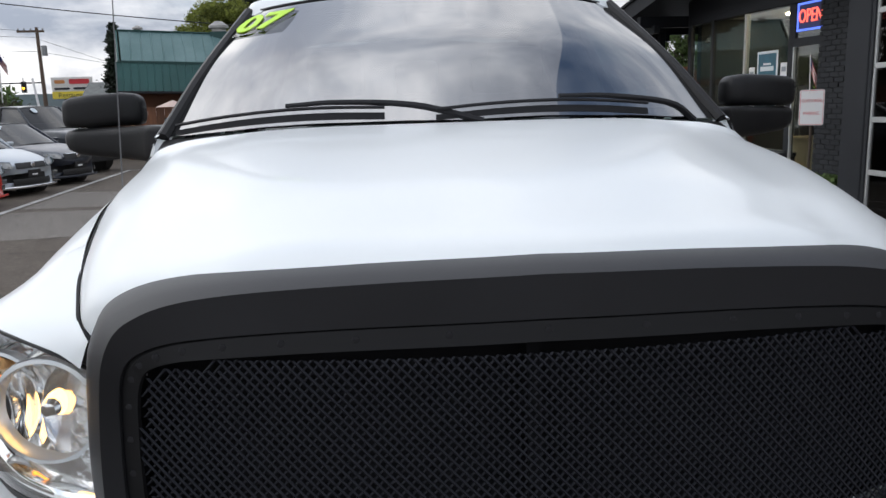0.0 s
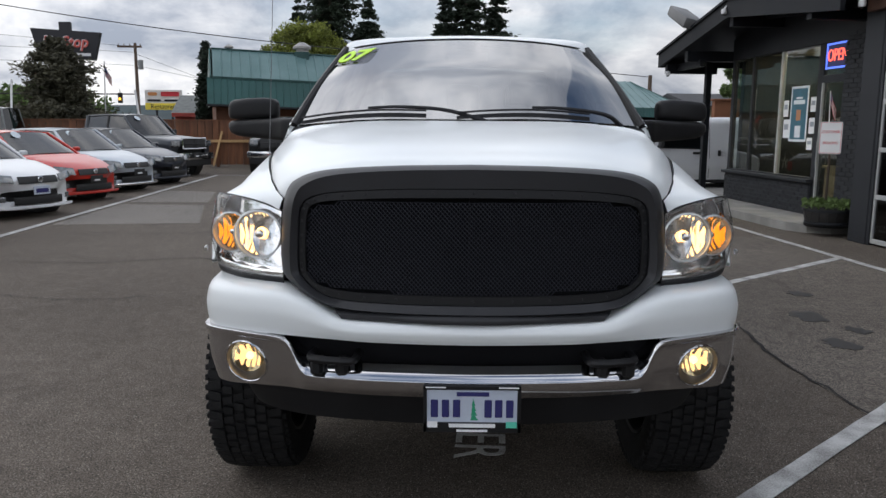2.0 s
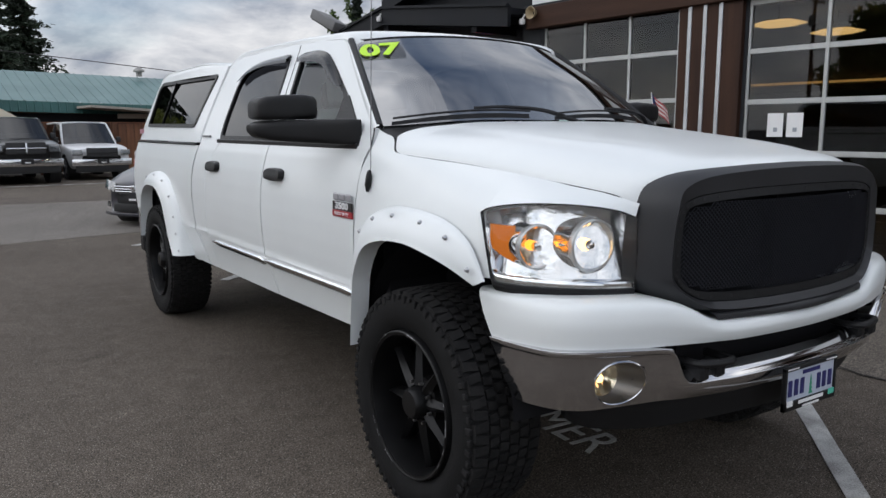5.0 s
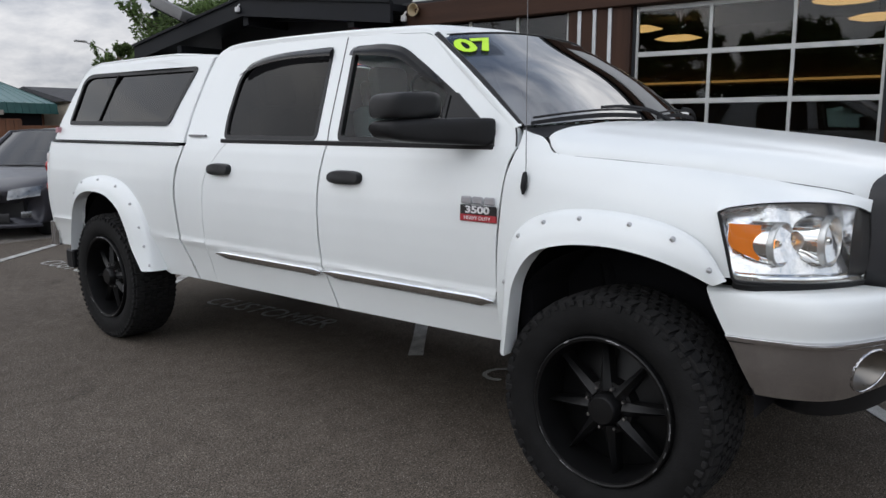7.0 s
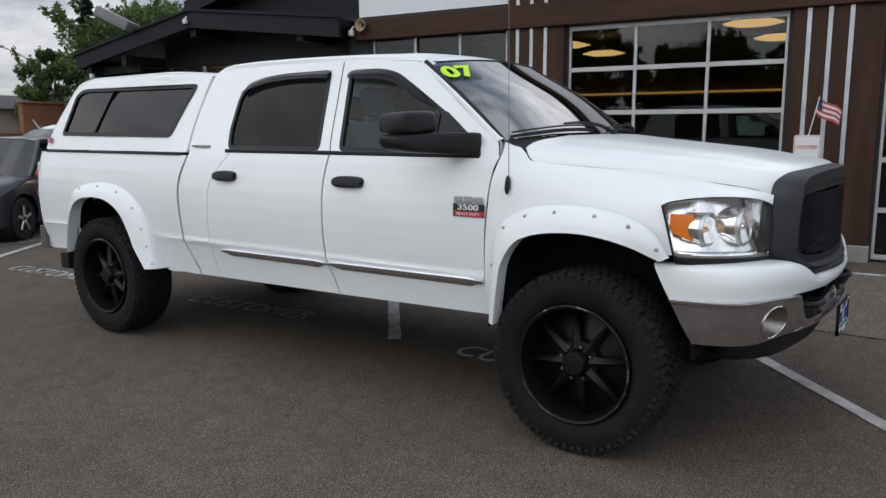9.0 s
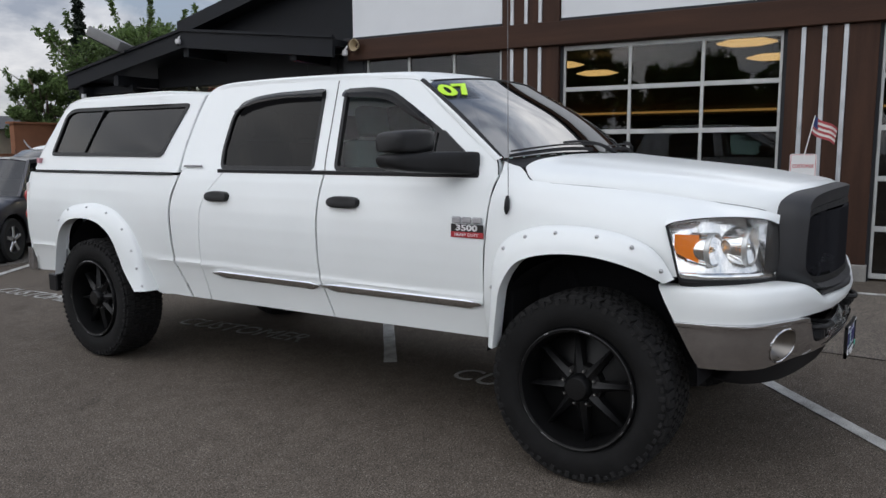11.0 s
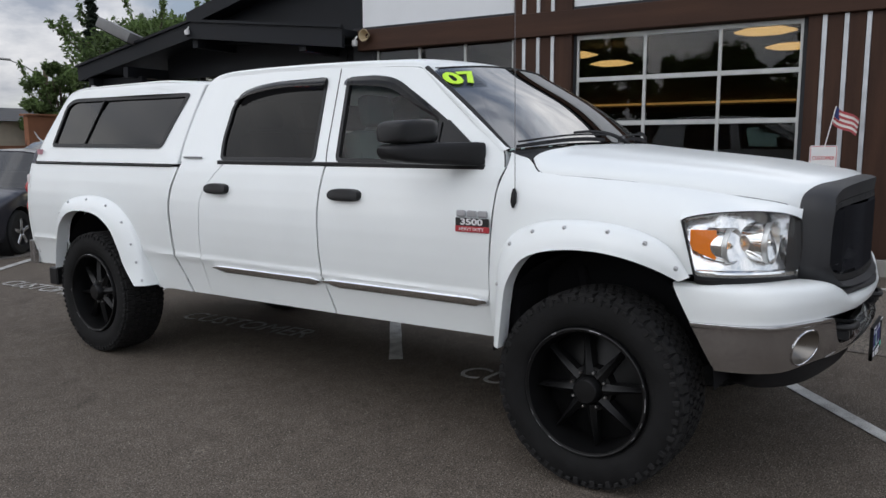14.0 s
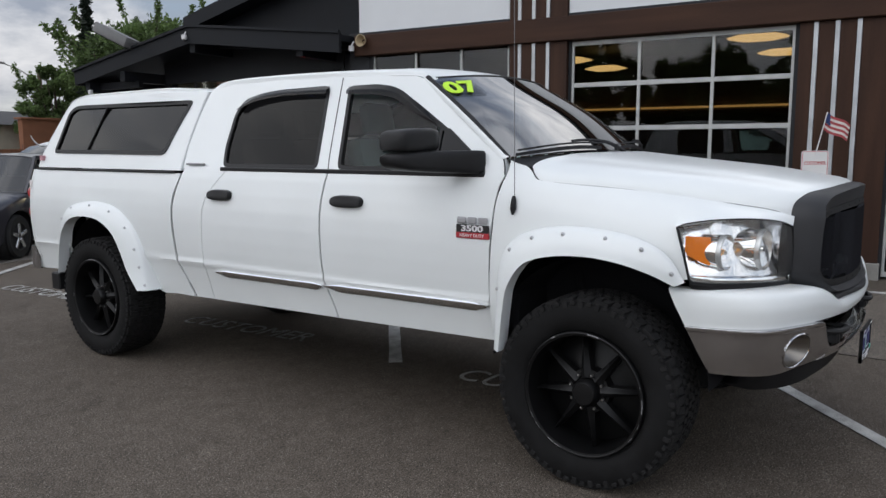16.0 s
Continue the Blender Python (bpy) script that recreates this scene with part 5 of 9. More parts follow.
def tarmac(name, base, worn, speck):
    m = bpy.data.materials.new(name)
    m.use_nodes = True
    n, l = m.node_tree.nodes, m.node_tree.links
    p = n["Principled BSDF"]
    p.inputs["Roughness"].default_value = 0.86
    p.inputs["Specular IOR Level"].default_value = 0.15
    co = n.new("ShaderNodeTexCoord")

    def tex(scale, detail, rough=0.6):
        t = n.new("ShaderNodeTexNoise")
        t.inputs["Scale"].default_value, t.inputs["Detail"].default_value, t.inputs["Roughness"].default_value = scale, detail, rough
        l.new(co.outputs["Object"], t.inputs["Vector"])
        return t

    def ramp(src, a, b, c0, c1):
        r = n.new("ShaderNodeValToRGB")
        r.color_ramp.elements[0].position, r.color_ramp.elements[0].color = a, (*c0, 1)
        r.color_ramp.elements[1].position, r.color_ramp.elements[1].color = b, (*c1, 1)
        l.new(src, r.inputs[0])
        return r.outputs[0]

    def mix(f, a, b, kind="MIX"):
        x = n.new("ShaderNodeMix")
        x.data_type, x.blend_type = "RGBA", kind
        if isinstance(f, float):
            x.inputs[0].default_value = f
        else:
            l.new(f, x.inputs[0])
        l.new(a, x.inputs[6])
        l.new(b, x.inputs[7])
        return x.outputs[2]

    wide = ramp(tex(0.35, 8, 0.65).outputs[0], 0.35, 0.68, base, worn)
    mid = ramp(tex(7.0, 8, 0.72).outputs[0], 0.3, 0.7, (0.74, 0.74, 0.74), (1.2, 1.2, 1.2))
    grain = ramp(tex(120, 4, 0.7).outputs[0], 0.40, 0.64, (0.34, 0.34, 0.34), (1.95, 1.92, 1.88))
    coarse = ramp(tex(42, 5, 0.8).outputs[0], 0.36, 0.66, (0.66, 0.66, 0.66), (1.38, 1.37, 1.35))
    col = mix(1.0, mix(1.0, mix(1.0, wide, mid, "MULTIPLY"), grain, "MULTIPLY"), coarse, "MULTIPLY")
    vor = n.new("ShaderNodeTexVoronoi")
    vor.inputs["Scale"].default_value = 95
    l.new(co.outputs["Object"], vor.inputs["Vector"])
    stone = ramp(vor.outputs["Distance"], 0.14, 0.30, (1, 1, 1), (0, 0, 0))
    keep = n.new("ShaderNodeMath")
    keep.operation = "GREATER_THAN"
    keep.inputs[1].default_value = 0.70
    sp = n.new("ShaderNodeSeparateColor")
    l.new(vor.outputs["Color"], sp.inputs[0])
    l.new(sp.outputs[0], keep.inputs[0])
    mm = n.new("ShaderNodeMath")
    mm.operation = "MULTIPLY"
    l.new(keep.outputs[0], mm.inputs[0])
    l.new(stone, mm.inputs[1])
    sc = n.new("ShaderNodeRGB")
    sc.outputs[0].default_value = (*speck, 1)
    col = mix(mm.outputs[0], col, sc.outputs[0])
    # oil stains
    oil = ramp(tex(0.9, 6, 0.6).outputs[0], 0.62, 0.74, (1, 1, 1), (0.62, 0.62, 0.63))
    col = mix(1.0, col, oil, "MULTIPLY")
    l.new(col, p.inputs["Base Color"])
    b = n.new("ShaderNodeBump")
    b.inputs["Strength"].default_value, b.inputs["Distance"].default_value = 0.5, 0.006
    l.new(tex(110, 5).outputs[0], b.inputs["Height"])
    l.new(b.outputs[0], p.inputs["Normal"])
    return m


ASPH = tarmac("asphalt", (0.087, 0.0740, 0.0620), (0.122, 0.1045, 0.0885), (0.36, 0.33, 0.29))
ASPH2 = tarmac("pale_asphalt_patch", (0.150, 0.139, 0.127), (0.190, 0.177, 0.162), (0.22, 0.21, 0.20))
ASPH4 = tarmac("old_asphalt", (0.112, 0.099, 0.086), (0.152, 0.135, 0.118), (0.24, 0.23, 0.21))
LINE = mat("worn_line_paint", (0.56, 0.56, 0.54), 0.8, var=0.5, vscale=6, bump=0.3, bscale=120, dark=(0.22, 0.21, 0.20), fine=0.7)
FAINT = mat("faded_line_paint", (0.36, 0.36, 0.35), 0.85, var=0.5, vscale=9, bump=0.3, bscale=120, dark=(0.10, 0.095, 0.09), fine=0.9)
CONC = mat("concrete", (0.30, 0.29, 0.27), 0.9, var=0.35, vscale=2.5, bump=0.3, bscale=60, fine=0.3)

bm = bmesh.new()
bmesh.ops.create_grid(bm, x_segments=40, y_segments=40, size=600)
for v in bm.verts:
    r = Vector((v.co.x, v.co.y)).length
    v.co.z = -0.0 if r < 120 else -(r - 120) * 0.004
tagged(link("ground", bm, ASPH, m=pose(0, 0, 0)), "dark grey worn asphalt of the car lot", "ground", kind="structure")


def slab(name, pts, z, material, label, category, th=0.004, kind="structure", m=LOT):
    b = flat([pts], lambda a, c: (a, c, z), (0, 0, -th))
    return tagged(link(name, b, material, m=m, smooth=0), label, category, kind=kind)


# asphalt repairs
slab("patch", [(-2.35, 17.2), (0.7, 16.5), (3.4, 16.0), (3.2, 10.6), (0.0, 10.5), (-1.4, 10.37), (-1.75, 13.2)], 0.004, ASPH2, "pale rectangular asphalt repair on the lot", "asphalt patch")
slab("patch", [(-5.55, 16.4), (-4.35, 16.0), (-3.95, 13.4), (-5.55, 13.5)], 0.004, ASPH2, "pale rectangular asphalt repair on the lot", "asphalt patch")
slab("patch", [(-5.55, 13.1), (-3.9, 12.9), (-3.3, 10.0), (-5.55, 9.85)], 0.004, ASPH2, "pale rectangular asphalt repair on the lot", "asphalt patch")
slab("patch", [(2.64, 3.83), (2.48, 3.29), (2.35, 2.36), (2.33, 1.27), (2.2, -0.4), (2.5, -3.2), (5.12, -3.2), (5.12, 8.2), (3.0, 8.2), (2.8, 6.0)], 0.004, ASPH4, "slightly paler old asphalt by the showroom", "asphalt patch")


# cracks: thin dark wandering lines
def crack(pts, w=0.012, seed=1):
    rnd = random.Random(seed)
    c = cr([(a, b, 0) for a, b in pts], 40)
    c = [p + Vector((rnd.gauss(0, 0.016), rnd.gauss(0, 0.016), 0)) for p in c]
    L_, R_ = [], []
    for i, p in enumerate(c):
        d = (c[min(i + 1, 40)] - c[max(i - 1, 0)]).normalized()
        n = Vector((-d.y, d.x, 0)) * w * rnd.uniform(0.3, 1.0) * min(1, i / 4 + 0.1, (40 - i) / 4 + 0.1)
        L_.append((p.x + n.x, p.y + n.y))
        R_.append((p.x - n.x, p.y - n.y))
    bm = bmesh.new()
    vs = [[bm.verts.new((q[0], q[1], 0.0065)) for q in row] for row in (L_, R_)]
    for i in range(40):
        bm.faces.new((vs[0][i], vs[0][i + 1], vs[1][i + 1], vs[1][i]))
    return tagged(link("asphalt_crack", bm, CRACK, m=LOT, smooth=0), "thin dark crack in worn asphalt", "crack", kind="structure")


CRACK = mat("crack_dark", (0.018, 0.016, 0.015), 0.95, var=0.4, vscale=30)
crack([(2.64, 3.83), (2.48, 3.29), (2.35, 2.36), (2.33, 1.27), (2.2, -0.4), (2.1, -2.6)], 0.016, 1)
crack([(-5.0, 9.0), (-3.4, 8.8), (-1.9, 9.05), (-0.8, 9.0)], 0.016, 2)
crack([(-5.2, 6.6), (-3.6, 6.4), (-2.6, 6.7), (-1.9, 6.3)], 0.014, 3)
crack([(-3.6, 3.2), (-3.0, 2.6), (-2.9, 1.8), (-2.5, 1.2)], 0.010, 4)
crack([(-4.2, 4.9), (-3.2, 4.5), (-2.3, 4.6)], 0.010, 5)
crack([(3.2, 2.2), (3.7, 2.9), (4.3, 3.0), (5.0, 3.6)], 0.010, 6)


def stripe(name, a, b, w, material, label, z=0.008):
    a, b = Vector(a), Vector(b)
    d = (b - a).normalized()
    s = Vector((-d.y, d.x)) * w / 2
    n = max(2, int((b - a).length / 0.25))
    rnd = random.Random(int(a.x * 100 + b.y * 77))
    L_, R_ = [], []
    for i in range(n + 1):
        p = a.lerp(b, i / n)
        L_.append(tuple(p + s * (1 + rnd.uniform(-0.07, 0.05))))
        R_.append(tuple(p - s * (1 + rnd.uniform(-0.07, 0.05))))
    return slab(name, L_ + R_[::-1], z, material, label, "painted line")


for s0, s1, e in ((-0.42, 3.55, 0), (2.82, 6.35, 0), (5.95, 9.4, 0), (8.95, 12.4, 0)):
    stripe("stall_line", (0.02 if s0 < 0 else 0.35, s0 + (0.0 if s0 < 0 else 0.2)), (5.2, s1), 0.10, LINE, "white painted angled parking stall line")
stripe("kerb_line", (5.2, -8), (5.2, 12.0), 0.10, LINE, "white painted line along the showroom walk")
stripe("row_line", (-5.70, -6.0), (-5.70, 22.3), 0.12, LINE, "white painted line along the parked row")
stripe("row_line", (-5.70, 22.3), (4.0, 22.0), 0.10, LINE, "white painted line across the back of the lot")


# oil stains on the old asphalt
OIL = mat("oil_stain", (0.030, 0.027, 0.025), 0.6, var=0.4, vscale=9)
rnd = random.Random(12)
for u, n, a, b in ((2.75, 3.0, 0.16, 0.07), (3.1, 3.35, 0.12, 0.05), (3.55, 3.2, 0.20, 0.08), (3.3, 3.85, 0.14, 0.06), (2.3, 3.7, 0.10, 0.05), (4.4, 3.6, 0.12, 0.06)):
    pts = []
    for i in range(22):
        f = 2 * math.pi * i / 22
        q = 1 + rnd.uniform(-0.28, 0.28)
        pts.append((n + b * q * math.sin(f) * 1.6, u + a * q * math.cos(f)))
    slab("oil_stain", pts, 0.0075, OIL, "dark oil stain on old asphalt", "stain", th=0.003)


# CUSTOMER lettering in the stalls
for n, u, a, f in ((0.24, 1.72, -98, LINE), (0.58, 4.78, -90, FAINT), (0.70, 7.95, -90, LINE)):
    t = text("stall_lettering", "CUSTOMER", 0.36, f, None, LOT @ pose(n, u, 0.008, 0, 0, a), 0.001, sx=0.80)
    tagged(t, "worn white CUSTOMER lettering painted on asphalt", "painted lettering", kind="structure", group="stall lettering")

# ---- showroom building ----
DARK = mat("charcoal_paint", (0.030, 0.032, 0.036), 0.55, espec=0.2, var=0.25, vscale=2, bump=0.15, bscale=50)
DARKB = mat("charcoal_brick_paint", (0.034, 0.036, 0.040), 0.6, espec=0.2, var=0.3, vscale=4, bump=0.35, bscale=70, rand=0.18)
BROWN = mat("brown_stained_wood", (0.058, 0.028, 0.017), 0.6, espec=0.2, var=0.5, vscale=1.2, bump=0.25, bscale=30, stretch=(6, 6, 0.6), dark=(0.030, 0.014, 0.009), fine=0.3)
BROWNH = mat("brown_stained_beam", (0.058, 0.028, 0.017), 0.6, espec=0.2, var=0.5, vscale=1.2, bump=0.25, bscale=30, stretch=(6, 0.6, 6), dark=(0.036, 0.017, 0.011), fine=0.3)
GALV = mat("galvanised_strip", (0.58, 0.60, 0.62), 0.42, 0.55, var=0.25, vscale=5)
ALU = mat("aluminium_frame", (0.50, 0.51, 0.50), 0.42, 0.35, var=0.15, vscale=6)
WPAN = mat("white_sign_panel", (0.70, 0.72, 0.74), 0.35, var=0.08, vscale=1.2)
DGLASS = glass("door_glass", (0.40, 0.405, 0.41), 0.05)
OGLASS = glass("office_glass", (0.84, 0.89, 0.87), 0.075)
NF = 6.15


def piece(name, lo, hi, material, label, category, bev=0.006):
    return tagged(link(name, box(lo, hi, bev), material, m=LOT), label, category, kind="structure")


tagged(link("floor", box((6.40, -6, -0.05), (12, 7.6, 0.03)), CONC, m=LOT), "grey concrete showroom floor", "floor", kind="structure")
tagged(link("ceiling", box((6.40, -6, 3.45), (12, 7.6, 3.55)), mat("ceiling_grey", (0.045, 0.045, 0.045), 0.9, var=0.2), m=LOT), "dark showroom ceiling", "ceiling", kind="structure")
piece("wall_back", (12.0, -6, 0), (12.2, 7.6, 3.6), mat("inner_wall", (0.09, 0.075, 0.06), 0.8, var=0.3), "dark inner back wall of the showroom", "wall")
piece("wall_south", (6.40, -6.2, 0), (12, -6.0, 3.6), DARK, "dark inner side wall", "wall")
piece("wall_north", (6.75, 7.6, 0), (12, 7.8, 3.6), DARK, "dark partition beside the showroom", "wall")
# front: beam, sign panels, pillars with galvanised strips
piece("beam_lower", (NF - 0.10, -6.2, 3.07), (NF + 0.25, 7.62, 3.40), BROWNH, "brown stained timber beam above the doors", "beam", 0.01)
piece("beam_upper", (NF - 0.10, -6.2, 4.45), (NF + 0.25, 7.62, 4.75), BROWNH, "brown stained timber beam under the eaves", "beam", 0.01)
for u0, u1 in ((-2.92, -0.04), (0.99, 3.94), (4.86, 7.58)):
    piece("sign_panel", (NF, u0, 3.41), (NF + 0.20, u1, 4.44), WPAN, "white blank sign panel framed in brown timber", "sign panel")
    piece("parapet_trim", (NF - 0.03, u0, 3.402), (NF + 0.02, u1, 3.445), DARK, "dark trim under the sign panel", "trim", 0.004)
piece("wall_upper", (NF + 0.21, -6.2, 3.56), (NF + 0.34, 7.6, 4.9), DARK, "charcoal upper wall", "wall")
piece("roof_deck", (NF - 0.3, -6.4, 4.76), (12.3, 7.8, 4.9), DARK, "flat charcoal roof edge", "roof")
for u0, u1, strips in ((-0.02, 0.97, (0.79, 0.56, 0.33)), (3.95, 4.84, (4.68, 4.46, 4.24)), (-3.83, -2.93, (-3.10, -3.32, -3.55))):
    for z0, z1 in ((0.20, 3.068), (3.402, 4.448)):
        edges = [u0] + sorted(strips) + [u1]
        for a, b in zip(edges, edges[1:]):
            piece("pillar_board", (NF - 0.04, a + (0.028 if a != u0 else 0), z0), (NF + 0.25, b - (0.028 if b != u1 else 0), z1), BROWN, "brown stained upright boards between the doors", "pillar", 0.005)
        for a in strips:
            piece("pillar_strip", (NF - 0.05, a - 0.026, z0), (NF + 0.2, a + 0.026, z1), GALV, "galvanised metal strip in the timber pillar", "metal strip", 0.004)
    piece("pillar_plinth", (NF - 0.08, u0 - 0.02, -0.02), (NF + 0.3, u1 + 0.02, 0.20), CONC, "grey concrete plinth under the pillar", "plinth", 0.01)


def garage_door(u0, u1, z0=0.03, z1=3.06, cols=3, rows=5):
    d = thing("garage_door", "closed glazed sectional garage door with aluminium rails", "garage door", LOT, group="showroom doors")
    n0, n1 = NF + 0.05, NF + 0.10
    fw = 0.035
    us = [u0 + (u1 - u0) * i / cols for i in range(cols + 1)]
    zs = [z0 + (z1 - z0) * i / rows for i in range(rows + 1)]
    for i, u in enumerate(us):
        w = fw if i in (0, cols) else 0.042
        a, b = (u, u + w) if i == 0 else ((u - w, u) if i == cols else (u - w / 2, u + w / 2))
        part("stile", box((n0, a, z0), (n1, b, z1), 0.004), ALU, d)
    for i, z in enumerate(zs):
        w = 0.062
        a, b = (z, z + w) if i == 0 else ((z - w, z) if i == rows else (z - w / 2, z + w / 2))
        part("rail", box((n0 + 0.004, u0, a), (n1 - 0.002, u1, b), 0.004), ALU, d)
    for a, b in zip(us, us[1:]):
        for c, e in zip(zs, zs[1:]):
            part("pane", box((n0 + 0.022, a + 0.02, c + 0.03), (n0 + 0.028, b - 0.02, e - 0.03)), DGLASS, d, smooth=0)
    part("jamb", box((n0 - 0.02, u0 - 0.05, 0), (n1 + 0.03, u0, z1 + 0.02)), DARK, d)
    part("jamb", box((n0 - 0.02, u1, 0), (n1 + 0.03, u1 + 0.05, z1 + 0.02)), DARK, d)
    return d


garage_door(1.02, 3.91)
garage_door(4.88, 7.34, z1=3.15)
garage_door(-2.88, -0.06)
# inside: warm lamps, cove light
LAMPW = mat("warm_lamp", (1, 0.8, 0.5), 0.5, emit=(1.0, 0.62, 0.22, 3.2))
for n, u in ((8.8, 4.95), (10.5, 4.85), (7.45, 1.64), (9.48, 1.52)):
    l_ = thing("pendant_lamp", "lit oval ceiling lamp with warm glow", "ceiling lamp", LOT @ pose(n, u, 3.10), group="showroom lamps")
    b = turn([(0, 0.06), (0.16, 0.05), (0.28, 0.0), (0.16, -0.04), (0, -0.05)], 24, "z")
    for v in b.verts:
        a = math.atan2(v.co.y, v.co.x)
        k = (abs(math.cos(a)) ** 3.4 + abs(math.sin(a)) ** 3.4) ** (-1 / 3.4)
        v.co.x, v.co.y = v.co.x * k * 0.95, v.co.y * k * 1.45
    part("shade", b, LAMPW, l_, "glowing warm shade")
    part("stem", rod((0, 0, 0.05), (0, 0, 0.35), 0.01), DARK, l_)
cove = tagged(link("cove_light", box((11.9, -5.5, 2.36), (11.99, 7.4, 2.40)), mat("cove_glow", (1, 0.7, 0.3), 0.5, emit=(1.0, 0.55, 0.16, 1.1)), m=LOT), "warm strip of cove light on the back wall", "strip light")
tagged(link("cove_shelf", box((11.6, -5.5, 2.2), (11.98, 7.4, 2.3)), BROWN, m=LOT), "brown shelf below the cove light", "shelf")

# ---- office wing with its low gable ----
walkway = flat([[(5.80, 20), (5.80, 9.2), (5.84, 8.85), (6.0, 8.55), (6.3, 8.40), (9.5, 8.40), (9.5, 20)]], lambda a, c: (a, c, 0.13), (0, 0, -0.14))
tagged(link("pavement", walkway, CONC, m=LOT, smooth=0), "raised concrete walk with kerb along the office", "pavement", kind="structure")
NO = 6.72
office = thing("wall_office", "charcoal painted office front with brick pier and dado", "wall", LOT, kind="structure")
part("wall_band", box((NO, 8.30, 2.90), (NO + 0.2, 13.0, 3.75), 0.01), DARK, office)
part("corner_wall", box((NF + 0.02, 7.40, 0.0), (NO + 0.15, 7.80, 3.45), 0.01), DARK, office)
part("plain_wall", box((NO - 0.04, 7.81, 0.0), (NO + 0.2, 8.30, 3.2), 0.004), DARK, office)
part("pier_core", box((NO - 0.05, 8.31, 0.0), (NO + 0.2, 8.99, 3.2), 0.004), DARK, office)
part("side_wall", box((NO + 0.2, 12.85, 0.1), (11.5, 13.0, 3.2), 0.01), DARK, office)
part("back_wall", box((9.6, 8.3, 0.1), (9.75, 12.9, 3.4)), mat("office_inner", (0.55, 0.53, 0.47), 0.9, var=0.2), office)
part("dado_core", box((NO - 0.02, 9.78, 0.12), (NO + 0.18, 13.0, 0.66), 0.004), DARK, office)
part("dado_cap", box((NO - 0.10, 9.76, 0.66), (NO + 0.2, 13.03, 0.72), 0.01), DARK, office)
for n_, u_ in ((8.1, 9.5), (8.3, 11.6)):
    part("ceiling_light", box((n_ - 0.3, u_ - 0.3, 2.96), (n_ + 0.3, u_ + 0.3, 3.0), 0.01), mat("office_lamp", (1, 0.9, 0.7), 0.5, emit=(1.0, 0.80, 0.52, 24.0)), office, "lit warm ceiling panel")
part("office_ceiling", box((NO + 0.2, 8.4, 3.0), (9.7, 12.9, 3.05)), mat("office_inner", ()), office)
part("office_floor", box((NO, 8.4, 0.10), (9.7, 12.9, 0.135)), CONC, office)
brick_me = None


def brick_wall(n, u0, u1, z0, z1, along=True, fixed=0):
    """Courses of painted bricks on a face; each is an object that shares one mesh."""
    global brick_me
    if brick_me is None:
        b = box((-0.012, 0.004, 0.004), (0.02, 0.196, 0.066), 0.004)
        brick_me = bpy.data.meshes.new("brick")
        b.to_mesh(brick_me)
        b.free()
        brick_me.materials.append(DARKB)
    z, row = z0, 0
    rnd = random.Random(int(u0 * 10))
    while z + 0.07 <= z1:
        u = u0 - (0.1 if row % 2 else 0)
        while u < u1 - 0.02:
            a, b_ = max(u, u0), min(u + 0.2, u1)
            if b_ - a > 0.03:
                o = new("brick", brick_me)
                o.parent = office
                o.matrix_basis = pose(n + rnd.uniform(-0.004, 0.004), a, z) @ Matrix.Diagonal((1, (b_ - a) / 0.2, 1, 1))
            u += 0.2
        z += 0.07
        row += 1


# windows, door, sign
wf_ = thing("window_1", "dark framed plate glass office windows in three bays", "window", LOT, kind="structure")
for a, b in ((12.90, 13.02), (12.08, 12.16), (11.03, 11.08), (9.76, 9.86)):
    part("mullion", box((NO + 0.02, a, 0.70), (NO + 0.10, b, 2.92), 0.004), DARK if b - a > 0.06 else ALU, wf_)
part("window_sill", box((NO + 0.0, 9.78, 0.70), (NO + 0.12, 13.0, 0.75), 0.004), DARK, wf_)
for a, b in ((12.18, 12.88), (11.07, 12.10), (9.88, 11.02)):
    part("pane", box((NO + 0.05, a, 0.74), (NO + 0.056, b, 2.90)), OGLASS, wf_, smooth=0)
dr = thing("door_1", "glazed office door in a dark metal frame", "door", LOT, kind="structure")
for lo, hi in (((NO + 0.02, 9.03, 0.13), (NO + 0.09, 9.09, 2.92)), ((NO + 0.02, 9.71, 0.13), (NO + 0.09, 9.78, 2.92)), ((NO + 0.02, 9.03, 2.28), (NO + 0.09, 9.78, 2.40)), ((NO + 0.03, 9.09, 0.14), (NO + 0.08, 9.71, 0.34))):
    part("door_frame", box(lo, hi, 0.004), DARK, dr)
part("door_frame", box((NO + 0.01, 9.69, 0.14), (NO + 0.05, 9.715, 2.28), 0.003), ALU, dr)
part("pane", box((NO + 0.05, 9.09, 0.34), (NO + 0.056, 9.70, 2.28)), OGLASS, dr, smooth=0)
part("pane", box((NO + 0.05, 9.09, 2.40), (NO + 0.056, 9.71, 2.92)), OGLASS, dr, smooth=0)
part("door_handle", rod((NO - 0.03, 9.64, 0.95), (NO - 0.03, 9.64, 1.35), 0.012), ALU, dr)
sg = thing("open_sign", "lit red OPEN neon sign with a blue border", "neon sign", LOT @ pose(NO + 0.03, 9.37, 2.69, 90, 0, -90))
BLU = mat("neon_blue", (0.1, 0.2, 1), 0.4, emit=(0.12, 0.22, 1.0, 1.0))
part("sign_back", box((-0.31, -0.20, -0.02), (0.31, 0.20, -0.01)), mat("sign_blue_back", (0.03, 0.04, 0.16), 0.5), sg)
